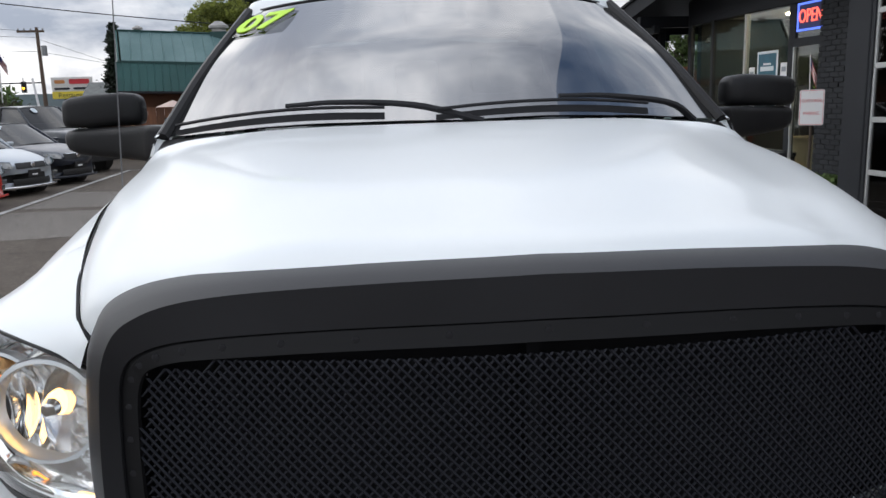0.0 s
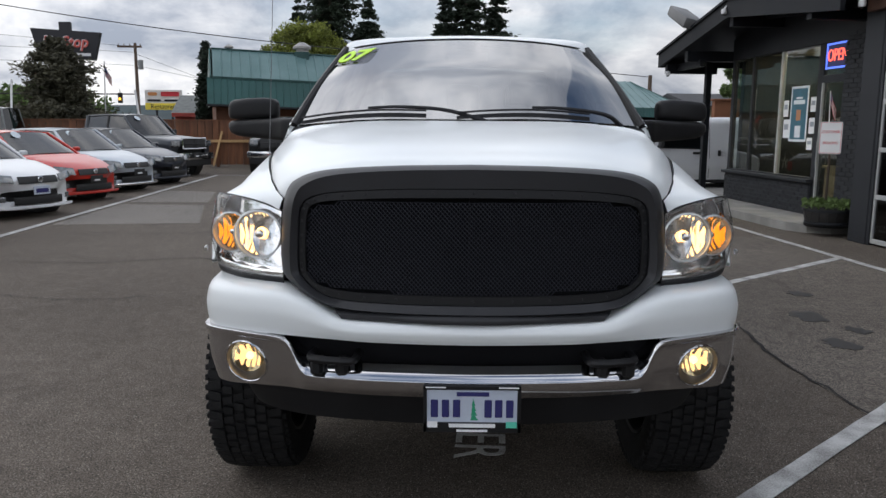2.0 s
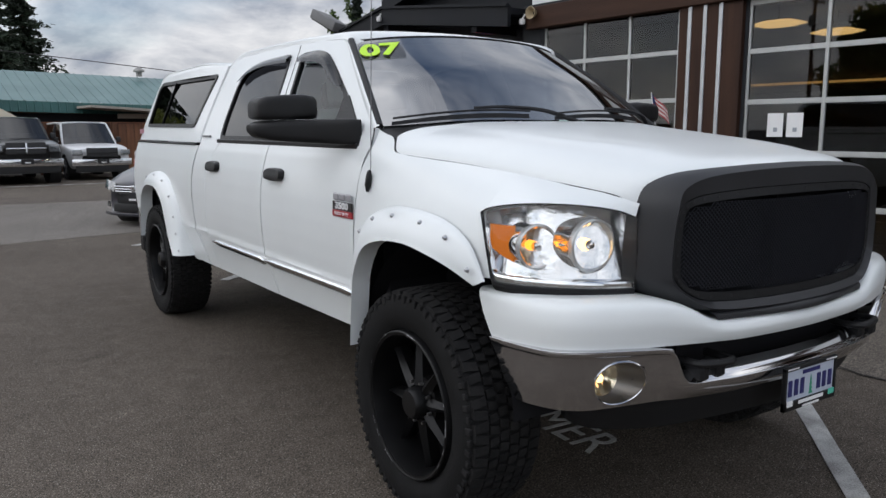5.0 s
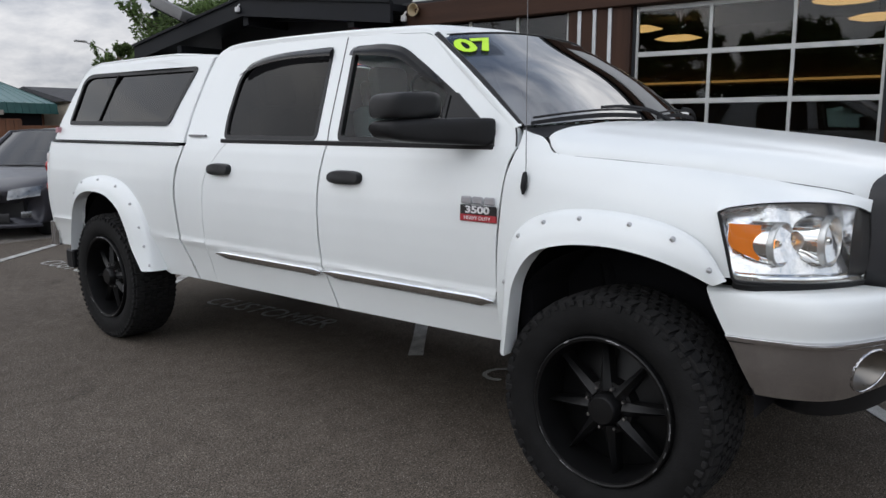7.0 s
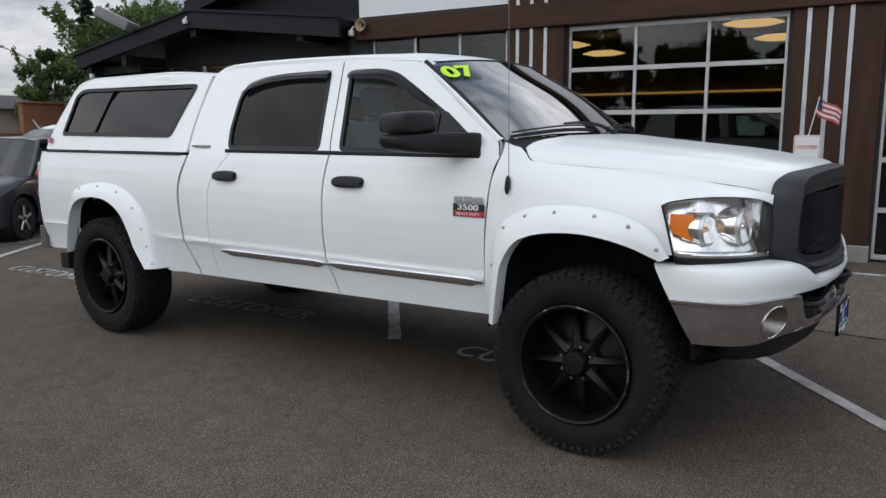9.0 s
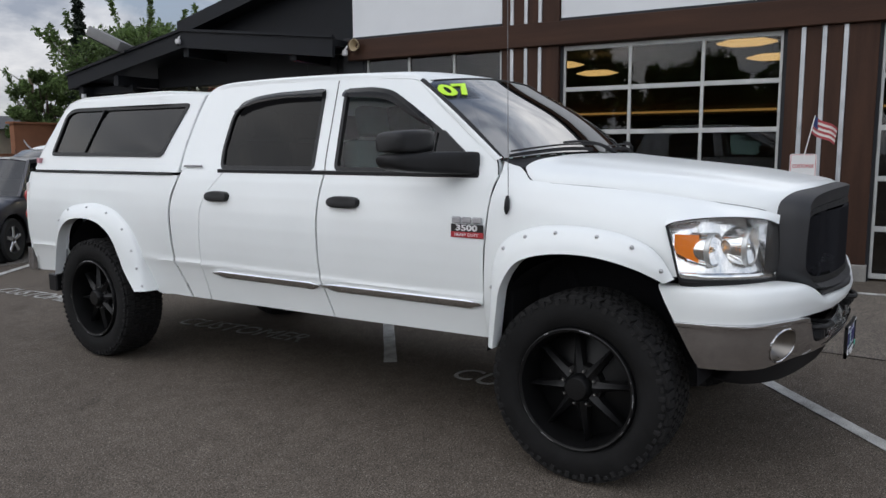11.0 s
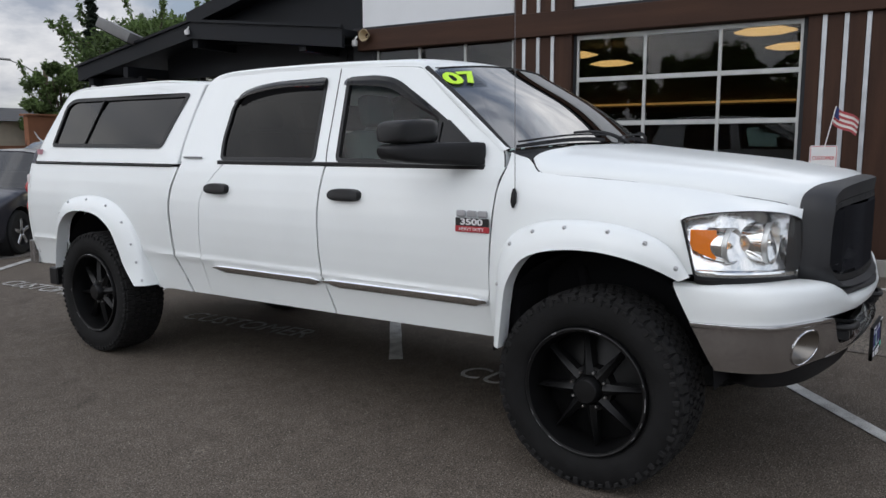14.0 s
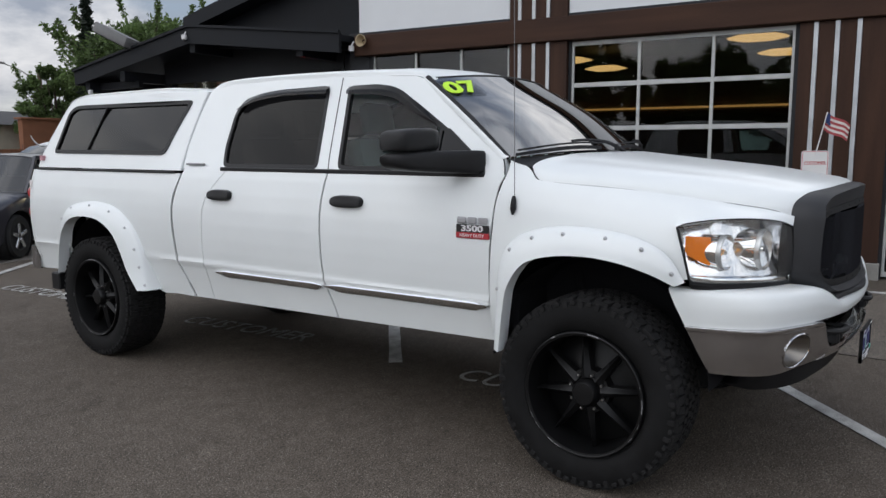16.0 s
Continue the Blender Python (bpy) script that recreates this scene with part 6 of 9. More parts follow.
for lo, hi in (((-0.31, 0.17, -0.01), (0.31, 0.20, 0.008)), ((-0.31, -0.20, -0.01), (0.31, -0.17, 0.008)), ((-0.31, -0.17, -0.01), (-0.28, 0.17, 0.008)), ((0.28, -0.17, -0.01), (0.31, 0.17, 0.008))):
    part("neon_border", box(lo, hi, 0.006), BLU, sg)
text("neon_letters", "OPEN", 0.27, mat("neon_red", (1, 0.1, 0.05), 0.4, emit=(1.0, 0.14, 0.10, 1.4)), sg, pose(0, 0, 0.0), 0.006, sx=0.78)
po = thing("poster", "blue advertising poster taped inside the window", "poster", LOT @ pose(NO + 0.045, 10.42, 1.80, 90, 0, -90))
part("sheet", box((-0.28, -0.47, -0.006), (0.28, 0.47, -0.002)), mat("poster_white", (0.7, 0.74, 0.76), 0.5), po)
part("panel", box((-0.24, -0.43, -0.002), (0.24, 0.43, 0.001)), mat("poster_teal", (0.04, 0.16, 0.22), 0.5, var=0.4, vscale=5), po)
for z, w, h, c in ((0.2, 0.18, 0.035, (0.7, 0.75, 0.75)), (0.27, 0.10, 0.015, (0.7, 0.75, 0.75)), (-0.02, 0.07, 0.09, (0.5, 0.22, 0.1)), (-0.30, 0.09, 0.10, (0.75, 0.78, 0.8))):
    part("printed_bar", box((-w, z - h, 0.001), (w, z + h, 0.003), 0.0), mat("ink_%d" % int(z * 100 + 50), c, 0.5), po)
for u, z, w, h in ((9.98, 1.95, 0.08, 0.12), (9.98, 1.60, 0.09, 0.13), (10.85, 1.9, 0.08, 0.14), (10.80, 1.55, 0.10, 0.16), (10.02, 1.3, 0.08, 0.10)):
    p_ = thing("paper_notice", "white paper notice taped inside the glass", "notice", LOT @ pose(NO + 0.045, u, z, 90, 0, -90), group="notices")
    part("sheet", box((-w, -h, -0.004), (w, h, 0)), WINK, p_)
    part("printed_bar", box((-w * 0.7, -h * 0.1, 0), (w * 0.7, h * 0.5, 0.001)), mat("grey_ink", (0.3, 0.32, 0.35), 0.6), p_)
for u, z in ((6.915, 1.535), (6.705, 1.535), (3.51, 1.57), (3.27, 1.57)):
    p_ = thing("paper_notice", "white paper notice taped inside the glass", "notice", LOT @ pose(NF + 0.066, u, z, 90, 0, -90), group="notices")
    part("sheet", box((-0.098, -0.14, -0.003), (0.098, 0.14, 0)), WINK, p_)
    part("printed_bar", box((-0.02, -0.08, 0), (0.03, -0.03, 0.001)), mat("grey_ink", (0.3, 0.32, 0.35), 0.6), p_)
# desk and shelf seen through the office glass
ds = thing("reception_desk", "pale wooden reception desk behind the glass", "desk", LOT @ pose(8.0, 10.2, 0.135))
part("top", box((-0.4, -0.8, 0.72), (0.4, 0.8, 0.76), 0.005), mat("pale_wood", (0.42, 0.30, 0.18), 0.5, var=0.3, vscale=3, stretch=(1, 8, 1)), ds)
part("panel", box((-0.35, -0.78, 0), (-0.32, 0.78, 0.72)), mat("pale_wood", ()), ds)
part("panel", box((-0.3, -0.78, 0), (0.35, -0.75, 0.72)), mat("pale_wood", ()), ds)

DARKR = mat("dark_roof_paint", (0.012, 0.0135, 0.017), 0.6, espec=0.2, var=0.3, vscale=2, bump=0.15, bscale=50)
# roofs
roof = thing("roof_office", "low charcoal gable roof with deep fascia boards", "roof", LOT, kind="structure")
G_TOP = [(14.45, 3.14), (11.10, 3.77), (7.70, 3.40)]
prof = G_TOP + [(7.70, 3.30), (11.10, 3.66), (14.45, 3.04)]
part("deck", flat([prof], lambda u, z: (5.78, u, z), (6.0, 0, 0)), DARKR, roof, smooth=0)
part("fascia", flat([[(14.50, 3.16), (11.10, 3.79), (11.10, 3.48), (14.50, 2.87)]], lambda u, z: (5.70, u, z), (0.07, 0, 0)), DARKR, roof, smooth=0)
part("fascia", flat([[(11.10, 3.79), (7.66, 3.42), (7.66, 3.10), (11.10, 3.48)]], lambda u, z: (5.70, u, z), (0.07, 0, 0)), DARKR, roof, smooth=0)
part("fascia_drip", flat([[(14.52, 3.185), (11.10, 3.815), (7.64, 3.445), (7.64, 3.40), (11.10, 3.77), (14.52, 3.14)]], lambda u, z: (5.66, u, z), (0.06, 0, 0)), DARKR, roof, smooth=0)
part("eave_board", box((5.72, 14.42, 2.87), (11.5, 14.50, 3.15)), DARKR, roof)
for u, z in ((13.1, 2.95), (11.1, 3.38), (8.55, 3.16), (14.2, 2.78)):
    part("purlin", box((5.78, u - 0.07, z - 0.06), (6.9, u + 0.07, z + 0.14), 0.005), DARKR, roof)
part("collar_beam", box((6.0, 12.9, 2.78), (6.12, 14.4, 2.92), 0.005), DARKR, roof)
part("post", box((6.45, 13.62, 0.13), (6.57, 13.74, 3.0), 0.006), DARKR, roof)
up = thing("roof_upper", "higher charcoal roof slope rising behind the gable", "roof", LOT, kind="structure")
part("deck", flat([[(11.5, 4.0), (7.6, 4.95), (7.6, 4.70), (11.5, 3.75)]], lambda u, z: (5.95, u, z), (6.0, 0, 0)), DARKR, up, smooth=0)
part("gable_wall", flat([[(11.0, 3.45), (11.0, 3.88), (7.62, 4.7), (7.62, 3.2)]], lambda u, z: (6.35, u, z), (0.1, 0, 0)), DARKR, up, smooth=0)

fl_ = thing("floodlight", "large flat grey floodlight fixed on the gable edge", "floodlight", LOT @ pose(5.72, 13.10, 3.74, 0, 0, 0))
b = box((-0.20, -0.50, -0.10), (0.20, 0.50, 0.10), 0.025, seg=2)
b.transform(pose(0, 0, 0, 22, 0, 0) @ pose(0, 0, 0, 0, 12, 0))
part("housing", b, mat("flood_grey", (0.13, 0.13, 0.13), 0.55, var=0.25, vscale=5), fl_)
b = box((-0.17, -0.46, -0.115), (0.17, 0.46, -0.10), 0.01)
b.transform(pose(0, 0, 0, 22, 0, 0) @ pose(0, 0, 0, 0, 12, 0))
part("lens", b, TGLASS, fl_)
part("bracket", rod((0.03, -0.42, -0.22), (0.06, -0.50, -0.36), 0.03), DARK, fl_)
WCAM = mat("camera_white", (0.7, 0.7, 0.7), 0.4)
for n, u, z, col in ((5.66, 11.16, 3.58, WCAM), (5.80, 14.15, 2.72, WCAM), (5.98, 7.62, 3.18, WCAM)):
    c = thing("security_camera", "small white security camera under the eaves", "camera", LOT @ pose(n, u, z))
    part("body", turn([(0, 0.05), (0.045, 0.05), (0.05, 0.0), (0.045, -0.03), (0.0, -0.06)], 16, "z"), col, c)
    part("mount", rod((0, 0, 0.05), (0.06, 0, 0.12), 0.015), col, c)
    part("lens", turn([(0, -0.065), (0.02, -0.06), (0.03, -0.04)], 12, "z"), BLACKPL, c)
hs = thing("horn_speaker", "tan horn loudspeaker on the timber beam", "loudspeaker", LOT @ pose(6.0, 7.42, 3.30, 0, 0, 0))
part("horn", turn([(0.02, 0.10), (0.04, 0.04), (0.09, -0.05), (0.10, -0.05), (0.095, -0.04), (0.05, 0.05)], 18, "x"), mat("tan_plastic", (0.40, 0.32, 0.20), 0.5), hs)
part("bracket", rod((0.05, 0, 0), (0.10, 0, -0.14), 0.012), mat("tan_plastic", ()), hs)


# ---- barrel planters with CUSTOMER PARKING signs and small flags ----
BARREL = mat("barrel_stave", (0.022, 0.020, 0.019), 0.6, var=0.4, vscale=3, stretch=(8, 8, 0.6), bump=0.3)
SOIL = mat("soil", (0.03, 0.022, 0.016), 0.95, var=0.4, vscale=12, bump=0.8)
SIGNW = mat("sign_white", (0.78, 0.78, 0.77), 0.4, var=0.05)
SIGNR = mat("sign_red", (0.55, 0.03, 0.04), 0.5)
FRED, FWHT, FBLU = mat("flag_red", (0.40, 0.07, 0.08), 0.8), mat("flag_white", (0.7, 0.66, 0.62), 0.8), mat("flag_blue", (0.03, 0.05, 0.16), 0.8)
HERB = mat("herb_leaf", (0.10, 0.16, 0.035), 0.7, rand=0.2, var=0.4, vscale=20)


def leaves(count, place, size, seed, squash=1.0):
    """A joined crown of small folded leaves; place(rng) gives each one's centre and outward direction."""
    rng = random.Random(seed)
    vs, fs = [], []
    for _ in range(count):
        c, d = place(rng)
        a = Vector((rng.gauss(0, 1), rng.gauss(0, 1), rng.gauss(0, 1) * squash)) + d * 0.8
        a.normalize()
        b = a.cross(Vector((rng.gauss(0, 1), rng.gauss(0, 1), rng.gauss(0, 1)))).normalized()
        s = size * rng.uniform(0.6, 1.4)
        i = len(vs)
        m = a.cross(b) * s * 0.18
        vs += [c - a * s, c + b * s * 0.45 + m, c + a * s, c - b * s * 0.45 + m]
        fs += [(i, i + 1, i + 2), (i, i + 2, i + 3)]
    return vs, fs


def leaf_mesh(name, vs, fs, material, parent, label=""):
    me = bpy.data.meshes.new(name)
    me.from_pydata([tuple(v) for v in vs], [], fs)
    me.materials.append(material)
    o = new(name, me)
    o.parent = parent
    if label:
        o["label"] = label
    return o


def planter(n, u, z0, flag=True, turn_z=0, tilt=0, sag=20, fly=0.28):
    p = thing("barrel_planter", "dark half-barrel planter with low green plants", "planter", LOT @ pose(n, u, z0), group="planters by the showroom")
    for i in range(18):
        a0, a1 = 2 * math.pi * i / 18, 2 * math.pi * (i + 0.94) / 18
        rows = [[(r * math.cos(a), r * math.sin(a), z) for a in (a0, (a0 + a1) / 2, a1)] for r, z in ((0.28, 0.0), (0.315, 0.10), (0.335, 0.20), (0.345, 0.30))]
        part("stave", thick(surf(rows, 4, 2), 0.02), BARREL, p)
    for z, r in ((0.06, 0.306), (0.24, 0.345)):
        part("hoop", turn([(r, -0.02), (r + 0.008, -0.018), (r + 0.012, 0.018), (r + 0.004, 0.02)], 28, "z", m=pose(0, 0, z)), DARK, p)
    part("saucer", turn([(0, 0.0), (0.31, 0.0), (0.33, 0.03), (0.30, 0.035), (0, 0.02)], 28, "z"), BLACKPL, p)
    part("soil", turn([(0, 0.29), (0.2, 0.29), (0.33, 0.265)], 20, "z"), SOIL, p)

    def place(r):
        a, q = r.uniform(0, 6.283), math.sqrt(r.random()) * 0.36
        return Vector((q * math.cos(a), q * math.sin(a), 0.285 + r.random() ** 2 * 0.11)), Vector((0, 0, 1))
    vs, fs = leaves(1100, place, 0.035, int(u * 10))
    leaf_mesh("planting", vs, fs, HERB, p, "low green trailing plants")
    s = thing("parking_sign", "white CUSTOMER PARKING sign on a post", "sign", LOT @ pose(n - 0.05, u, z0 + 0.40, 0, 0, -90 + turn_z), group="customer parking signs")
    part("post", rod((0, 0, -0.18), (0, 0, 0.68), 0.018, 8), mat("post_brown", (0.05, 0.035, 0.025), 0.7), s)
    out = rounded([(-0.15, 0.66), (0.15, 0.66), (0.15, 1.12), (-0.15, 1.12)], 0.03)
    pl = part("plate", flat([out], lambda a, b: (a, -0.022, b), (0, -0.004, 0)), SIGNW, s, smooth=0)
    part("red_border", flat([shrink(out, 0.008), shrink(out, 0.013)], lambda a, b: (a, -0.027, b), (0, -0.001, 0)), SIGNR, s, smooth=0)
    text("sign_text", "CUSTOMER", 0.060, SIGNR, s, pose(0, -0.029, 0.975, 90, 0, 0), 0.001, sx=0.78)
    text("sign_text", "PARKING", 0.060, SIGNR, s, pose(0, -0.029, 0.815, 90, 0, 0), 0.001, sx=0.78)
    if flag:
        f = thing("hand_flag", "small striped flag on a white stick", "flag", LOT @ pose(n - 0.08, u, z0 + 0.40, 0, 0, -90 + turn_z), group="small flags")
        q = Vector((0.14, 0, 0.46))
        base, tip = Vector((-0.005, -0.045, 1.06)), Vector((0.10 if tilt == 0 else tilt, -0.05, 1.56))
        part("stick", rod(base, tip, 0.006, 6), SIGNW, f)
        d = (tip - base).normalized()
        for i in range(7):
            t0, t1 = 0.62 + 0.37 * i / 7, 0.62 + 0.37 * (i + 1) / 7
            rows = []
            for t in (t0, t1):
                o = base.lerp(tip, t)
                rows.append([o + Vector((fly * math.cos(radians(sag)) * k, 0.03 * math.sin(k * 6 + i * 0.2), -fly * math.sin(radians(sag)) * k - 0.07 * k * k - 0.02 * math.sin(k * 5))) for k in (0, 0.25, 0.5, 0.75, 1.0)])
            part("stripe", surf(rows, 1, 10), FRED if i % 2 == 0 else FWHT, f)
        rows = []
        for t in (0.78, 0.995):
            o = base.lerp(tip, t)
            rows.append([o + Vector((0.44 * fly * math.cos(radians(sag)) * k, -0.005 + 0.03 * math.sin(k * 0.44 * 6), -0.44 * fly * math.sin(radians(sag)) * k - 0.0135 * k * k - 0.02 * math.sin(k * 2.2))) for k in (0, 0.5, 1)])
        part("canton", surf(rows, 2, 6), FBLU, f)
    return p


planter(6.20, 8.36, 0.13, True, 45, -0.02, 66, 0.22)
planter(5.60, 4.70, 0.02, True, 40, -0.08, 38, 0.26)
planter(5.68, 0.69, 0.02, True, 22)

# ---- wooden fence across the back, restaurant behind it ----
FENCE = mat("fence_board", (0.20, 0.085, 0.040), 0.8, var=0.4, vscale=2, stretch=(5, 5, 0.8), bump=0.3, rand=0.25, dark=(0.10, 0.042, 0.022))
RAIL = mat("new_pine_rail", (0.55, 0.34, 0.15), 0.7, var=0.3, vscale=2)
UF = 27.6


def fence(n0, n1, u, h, m, slat=0.28):
    f = thing("fence", "tall reddish-brown wooden board fence", "fence", m, kind="structure")
    b = box((0, 0, 0.05), (slat - 0.012, 0.025, 1.0), 0.004)
    me = bpy.data.meshes.new("board")
    b.to_mesh(me)
    b.free()
    me.materials.append(FENCE)
    k, rnd = 0, random.Random(5)
    n = n0
    while n < n1:
        o = new("board", me)
        o.parent = f
        o.matrix_basis = pose(n, u + rnd.uniform(-0.006, 0.006), 0) @ Matrix.Diagonal((1, 1, h + rnd.uniform(-0.015, 0.015), 1))
        n += slat
    n = n0
    while n < n1:
        part("post", box((n - 0.06, u - 0.06, 0), (n + 0.06, u + 0.03, h + 0.04), 0.008), FENCE, f)
        n += 2.4
    part("cap_rail", box((n0, u - 0.03, h), (n1, u + 0.06, h + 0.04)), FENCE, f)
    return f


fe = fence(-26, 9.5, UF, 1.75, LOT)
part("guard_rail", box((-12.5, UF - 0.12, 0.93), (-4.2, UF - 0.06, 1.03), 0.005), RAIL, fe, "pale new timber rail")
part("pale_board", box((-3.0, UF - 0.05, 0.3), (-2.82, UF - 0.01, 1.65), 0.005), RAIL, fe)
part("leaning_board", rod((-6.9, UF - 0.35, 0.05), (-6.6, UF - 0.04, 1.35), 0.05, 4), RAIL, fe)

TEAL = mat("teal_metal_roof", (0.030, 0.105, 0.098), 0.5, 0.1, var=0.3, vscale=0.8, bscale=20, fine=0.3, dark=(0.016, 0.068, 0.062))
# paler teal for the shallow slopes and hips above the steep mansards
TEALP = mat("pale_teal_roof", (0.145, 0.235, 0.235), 0.5, 0.1, var=0.35, vscale=0.6, bscale=20, fine=0.3, dark=(0.075, 0.155, 0.155))
RBRN = mat("restaurant_siding", (0.15, 0.065, 0.035), 0.8, var=0.3, vscale=2)
rest = thing("restaurant", "long low restaurant with teal metal roofs and brown walls", "restaurant", LOT)
MAIN = pose(-8.02, 31.7, 0, 0, 1.6, 14)


def main(bm):
    bm.transform(MAIN)
    return bm


part("wall", main(box((0.3, 1.3, 0), (9.7, 9, 2.9))), RBRN, rest)
part("wall", box((1.2, 34.5, 0), (13.8, 44, 2.3)), RBRN, rest)


def metal_roof(name, n0, n1, low, high, material, step=0.36, rib=0.03, hip=0.0, m=None):
    """A sloping sheet with standing ribs; low, high: (u, z) of its edges. hip: how far the top edge stops short of n1."""
    a, b = Vector((0, *low)), Vector((0, *high))
    bm = bmesh.new()
    d = (b - a)
    nrm = Vector((0, -d.z, d.y)).normalized()
    vs = []
    n = n0
    while n < n1:
        for off, h in ((0, 0), (step - 0.06, 0), (step - 0.045, rib), (step - 0.015, rib)):
            if n + off <= n1:
                vs.append((n + off, h))
        n += step
    A = [bm.verts.new((x, *(Vector((0, *low)) + nrm * h).yz)) for x, h in vs]
    B = [bm.verts.new((min(x, n1 - hip), *(Vector((0, *high)) + nrm * h).yz)) for x, h in vs]
    for i in range(len(vs) - 1):
        bm.faces.new((A[i], A[i + 1], B[i + 1], B[i]))
    if m is not None:
        bm.transform(m)
    return part(name, bm, material, rest, smooth=0)


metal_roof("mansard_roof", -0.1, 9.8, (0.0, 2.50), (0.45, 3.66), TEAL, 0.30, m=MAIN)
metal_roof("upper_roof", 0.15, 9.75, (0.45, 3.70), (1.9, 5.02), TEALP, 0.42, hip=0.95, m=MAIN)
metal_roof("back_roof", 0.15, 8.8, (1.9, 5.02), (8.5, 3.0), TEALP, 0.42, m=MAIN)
part("roof_hip", main(surf([[(9.75, 0.45, 3.70), (9.75, 4.5, 3.70)], [(8.80, 1.9, 5.02), (8.80, 2.2, 5.0)]], 4, 4)), TEALP, rest, smooth=0)
part("mansard_soffit", main(box((-0.1, 0.0, 2.42), (9.8, 1.3, 2.50))), DARK, rest)
part("roof_edge", main(box((0.0, 0.40, 3.63), (9.78, 0.50, 3.71))), mat("teal_dark", (0.016, 0.060, 0.055), 0.6), rest)
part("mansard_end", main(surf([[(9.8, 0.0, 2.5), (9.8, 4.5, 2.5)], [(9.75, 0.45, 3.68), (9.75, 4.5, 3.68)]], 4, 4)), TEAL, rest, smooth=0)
part("ridge_cap", main(box((0.1, 1.82, 4.99), (8.8, 1.98, 5.06), 0.02)), mat("teal_dark", ()), rest)
part("roof_end", main(flat([[(0.0, 2.45), (0.45, 3.68), (1.9, 5.02), (5.0, 4.0), (5.0, 2.45)]], lambda u, z: (0.02, u, z), (0.06, 0, 0))), TEAL, rest, smooth=0)
# lower wing with a hipped end
WING = pose(0.6, 0, 0, 0, 1.1, 0) @ pose(-0.6, 0, 0)
metal_roof("wing_roof", 0.6, 14.3, (34.0, 2.75), (38.5, 4.25), TEALP, 0.42, hip=1.7, m=WING)
metal_roof("wing_mansard", 0.6, 14.3, (33.85, 2.30), (34.0, 2.75), TEAL, 0.30, m=WING)
b = surf([[(14.3, 34.0, 2.75), (14.3, 43.0, 2.75)], [(12.6, 38.4, 4.25), (12.6, 38.6, 4.25)]], 4, 4)
b.transform(WING)
part("wing_hip", b, TEALP, rest, smooth=0)
part("porch_roof", flat([[(5.5, 2.50), (9.3, 2.28), (9.3, 2.20), (5.5, 2.40)]], lambda n, z: (n, 31.5, z), (0, 2.5, 0)), mat("porch_cream", (0.42, 0.38, 0.33), 0.7, var=0.2), rest, smooth=0)
part("porch_beam", box((7.0, 33.4, 2.0), (11.6, 33.5, 2.2)), mat("porch_cream", ()), rest)
for n in (9.0, 11.3):
    part("porch_post", box((n - 0.08, 33.35, 0), (n + 0.08, 33.5, 2.1)), mat("porch_cream", ()), rest)
# near-black sheet before the wall paints the shade under the porch roof
part("dark_porch", box((2.0, 34.3, 1.4), (13.6, 34.4, 2.2)), VOID, rest)
for x, z, r in ((1.05, 4.98, 0.17), (4.37, 4.95, 0.34), (7.1, 4.95, 0.30)):
    n, u = (MAIN @ Vector((x, 2.0, 0))).xy
    vent = part("roof_vent", turn([(r * 0.9, 0), (r * 0.9, r * 0.5), (r * 1.25, r * 0.55), (r * 1.25, r * 0.85), (r * 0.8, r * 1.15), (r * 0.45, r * 1.4), (0, r * 1.45)], 18, "z", m=pose(n, u, z)), mat("vent_grey", (0.38, 0.37, 0.35), 0.6, 0.3, var=0.3), rest, "round metal roof vent")
    part("vent_curb", box((n - r, u - r, z - 0.4), (n + r, u + r, z + 0.03)), mat("teal_dark", ()), vent)
for x in (8.55, 8.85):
    n, u = (MAIN @ Vector((x, 2.0, 0))).xy
    part("flue", rod((n, u, 4.9), (n, u, 5.5 + 0.15 * math.sin(x * 9)), 0.09, 10), mat("vent_grey", ()), rest)
vent = part("roof_vent", turn([(0.14, 0), (0.14, 0.2), (0.26, 0.22), (0.26, 0.3), (0.1, 0.42), (0, 0.45)], 16, "z", m=pose(9.4, 38, 4.1)), mat("vent_grey", ()), rest, "round metal roof vent")
for x in (7.55, 7.85, 8.2):
    q = MAIN @ Vector((x, 1.7, 5.30))
    part("satellite_dish", turn([(0.0, 0.03), (0.15, 0.02), (0.30, -0.05)], 18, "y", m=pose(q.x, q.y, q.z, 30, 0, 30)), mat("dish_grey", (0.45, 0.45, 0.45), 0.5), rest)
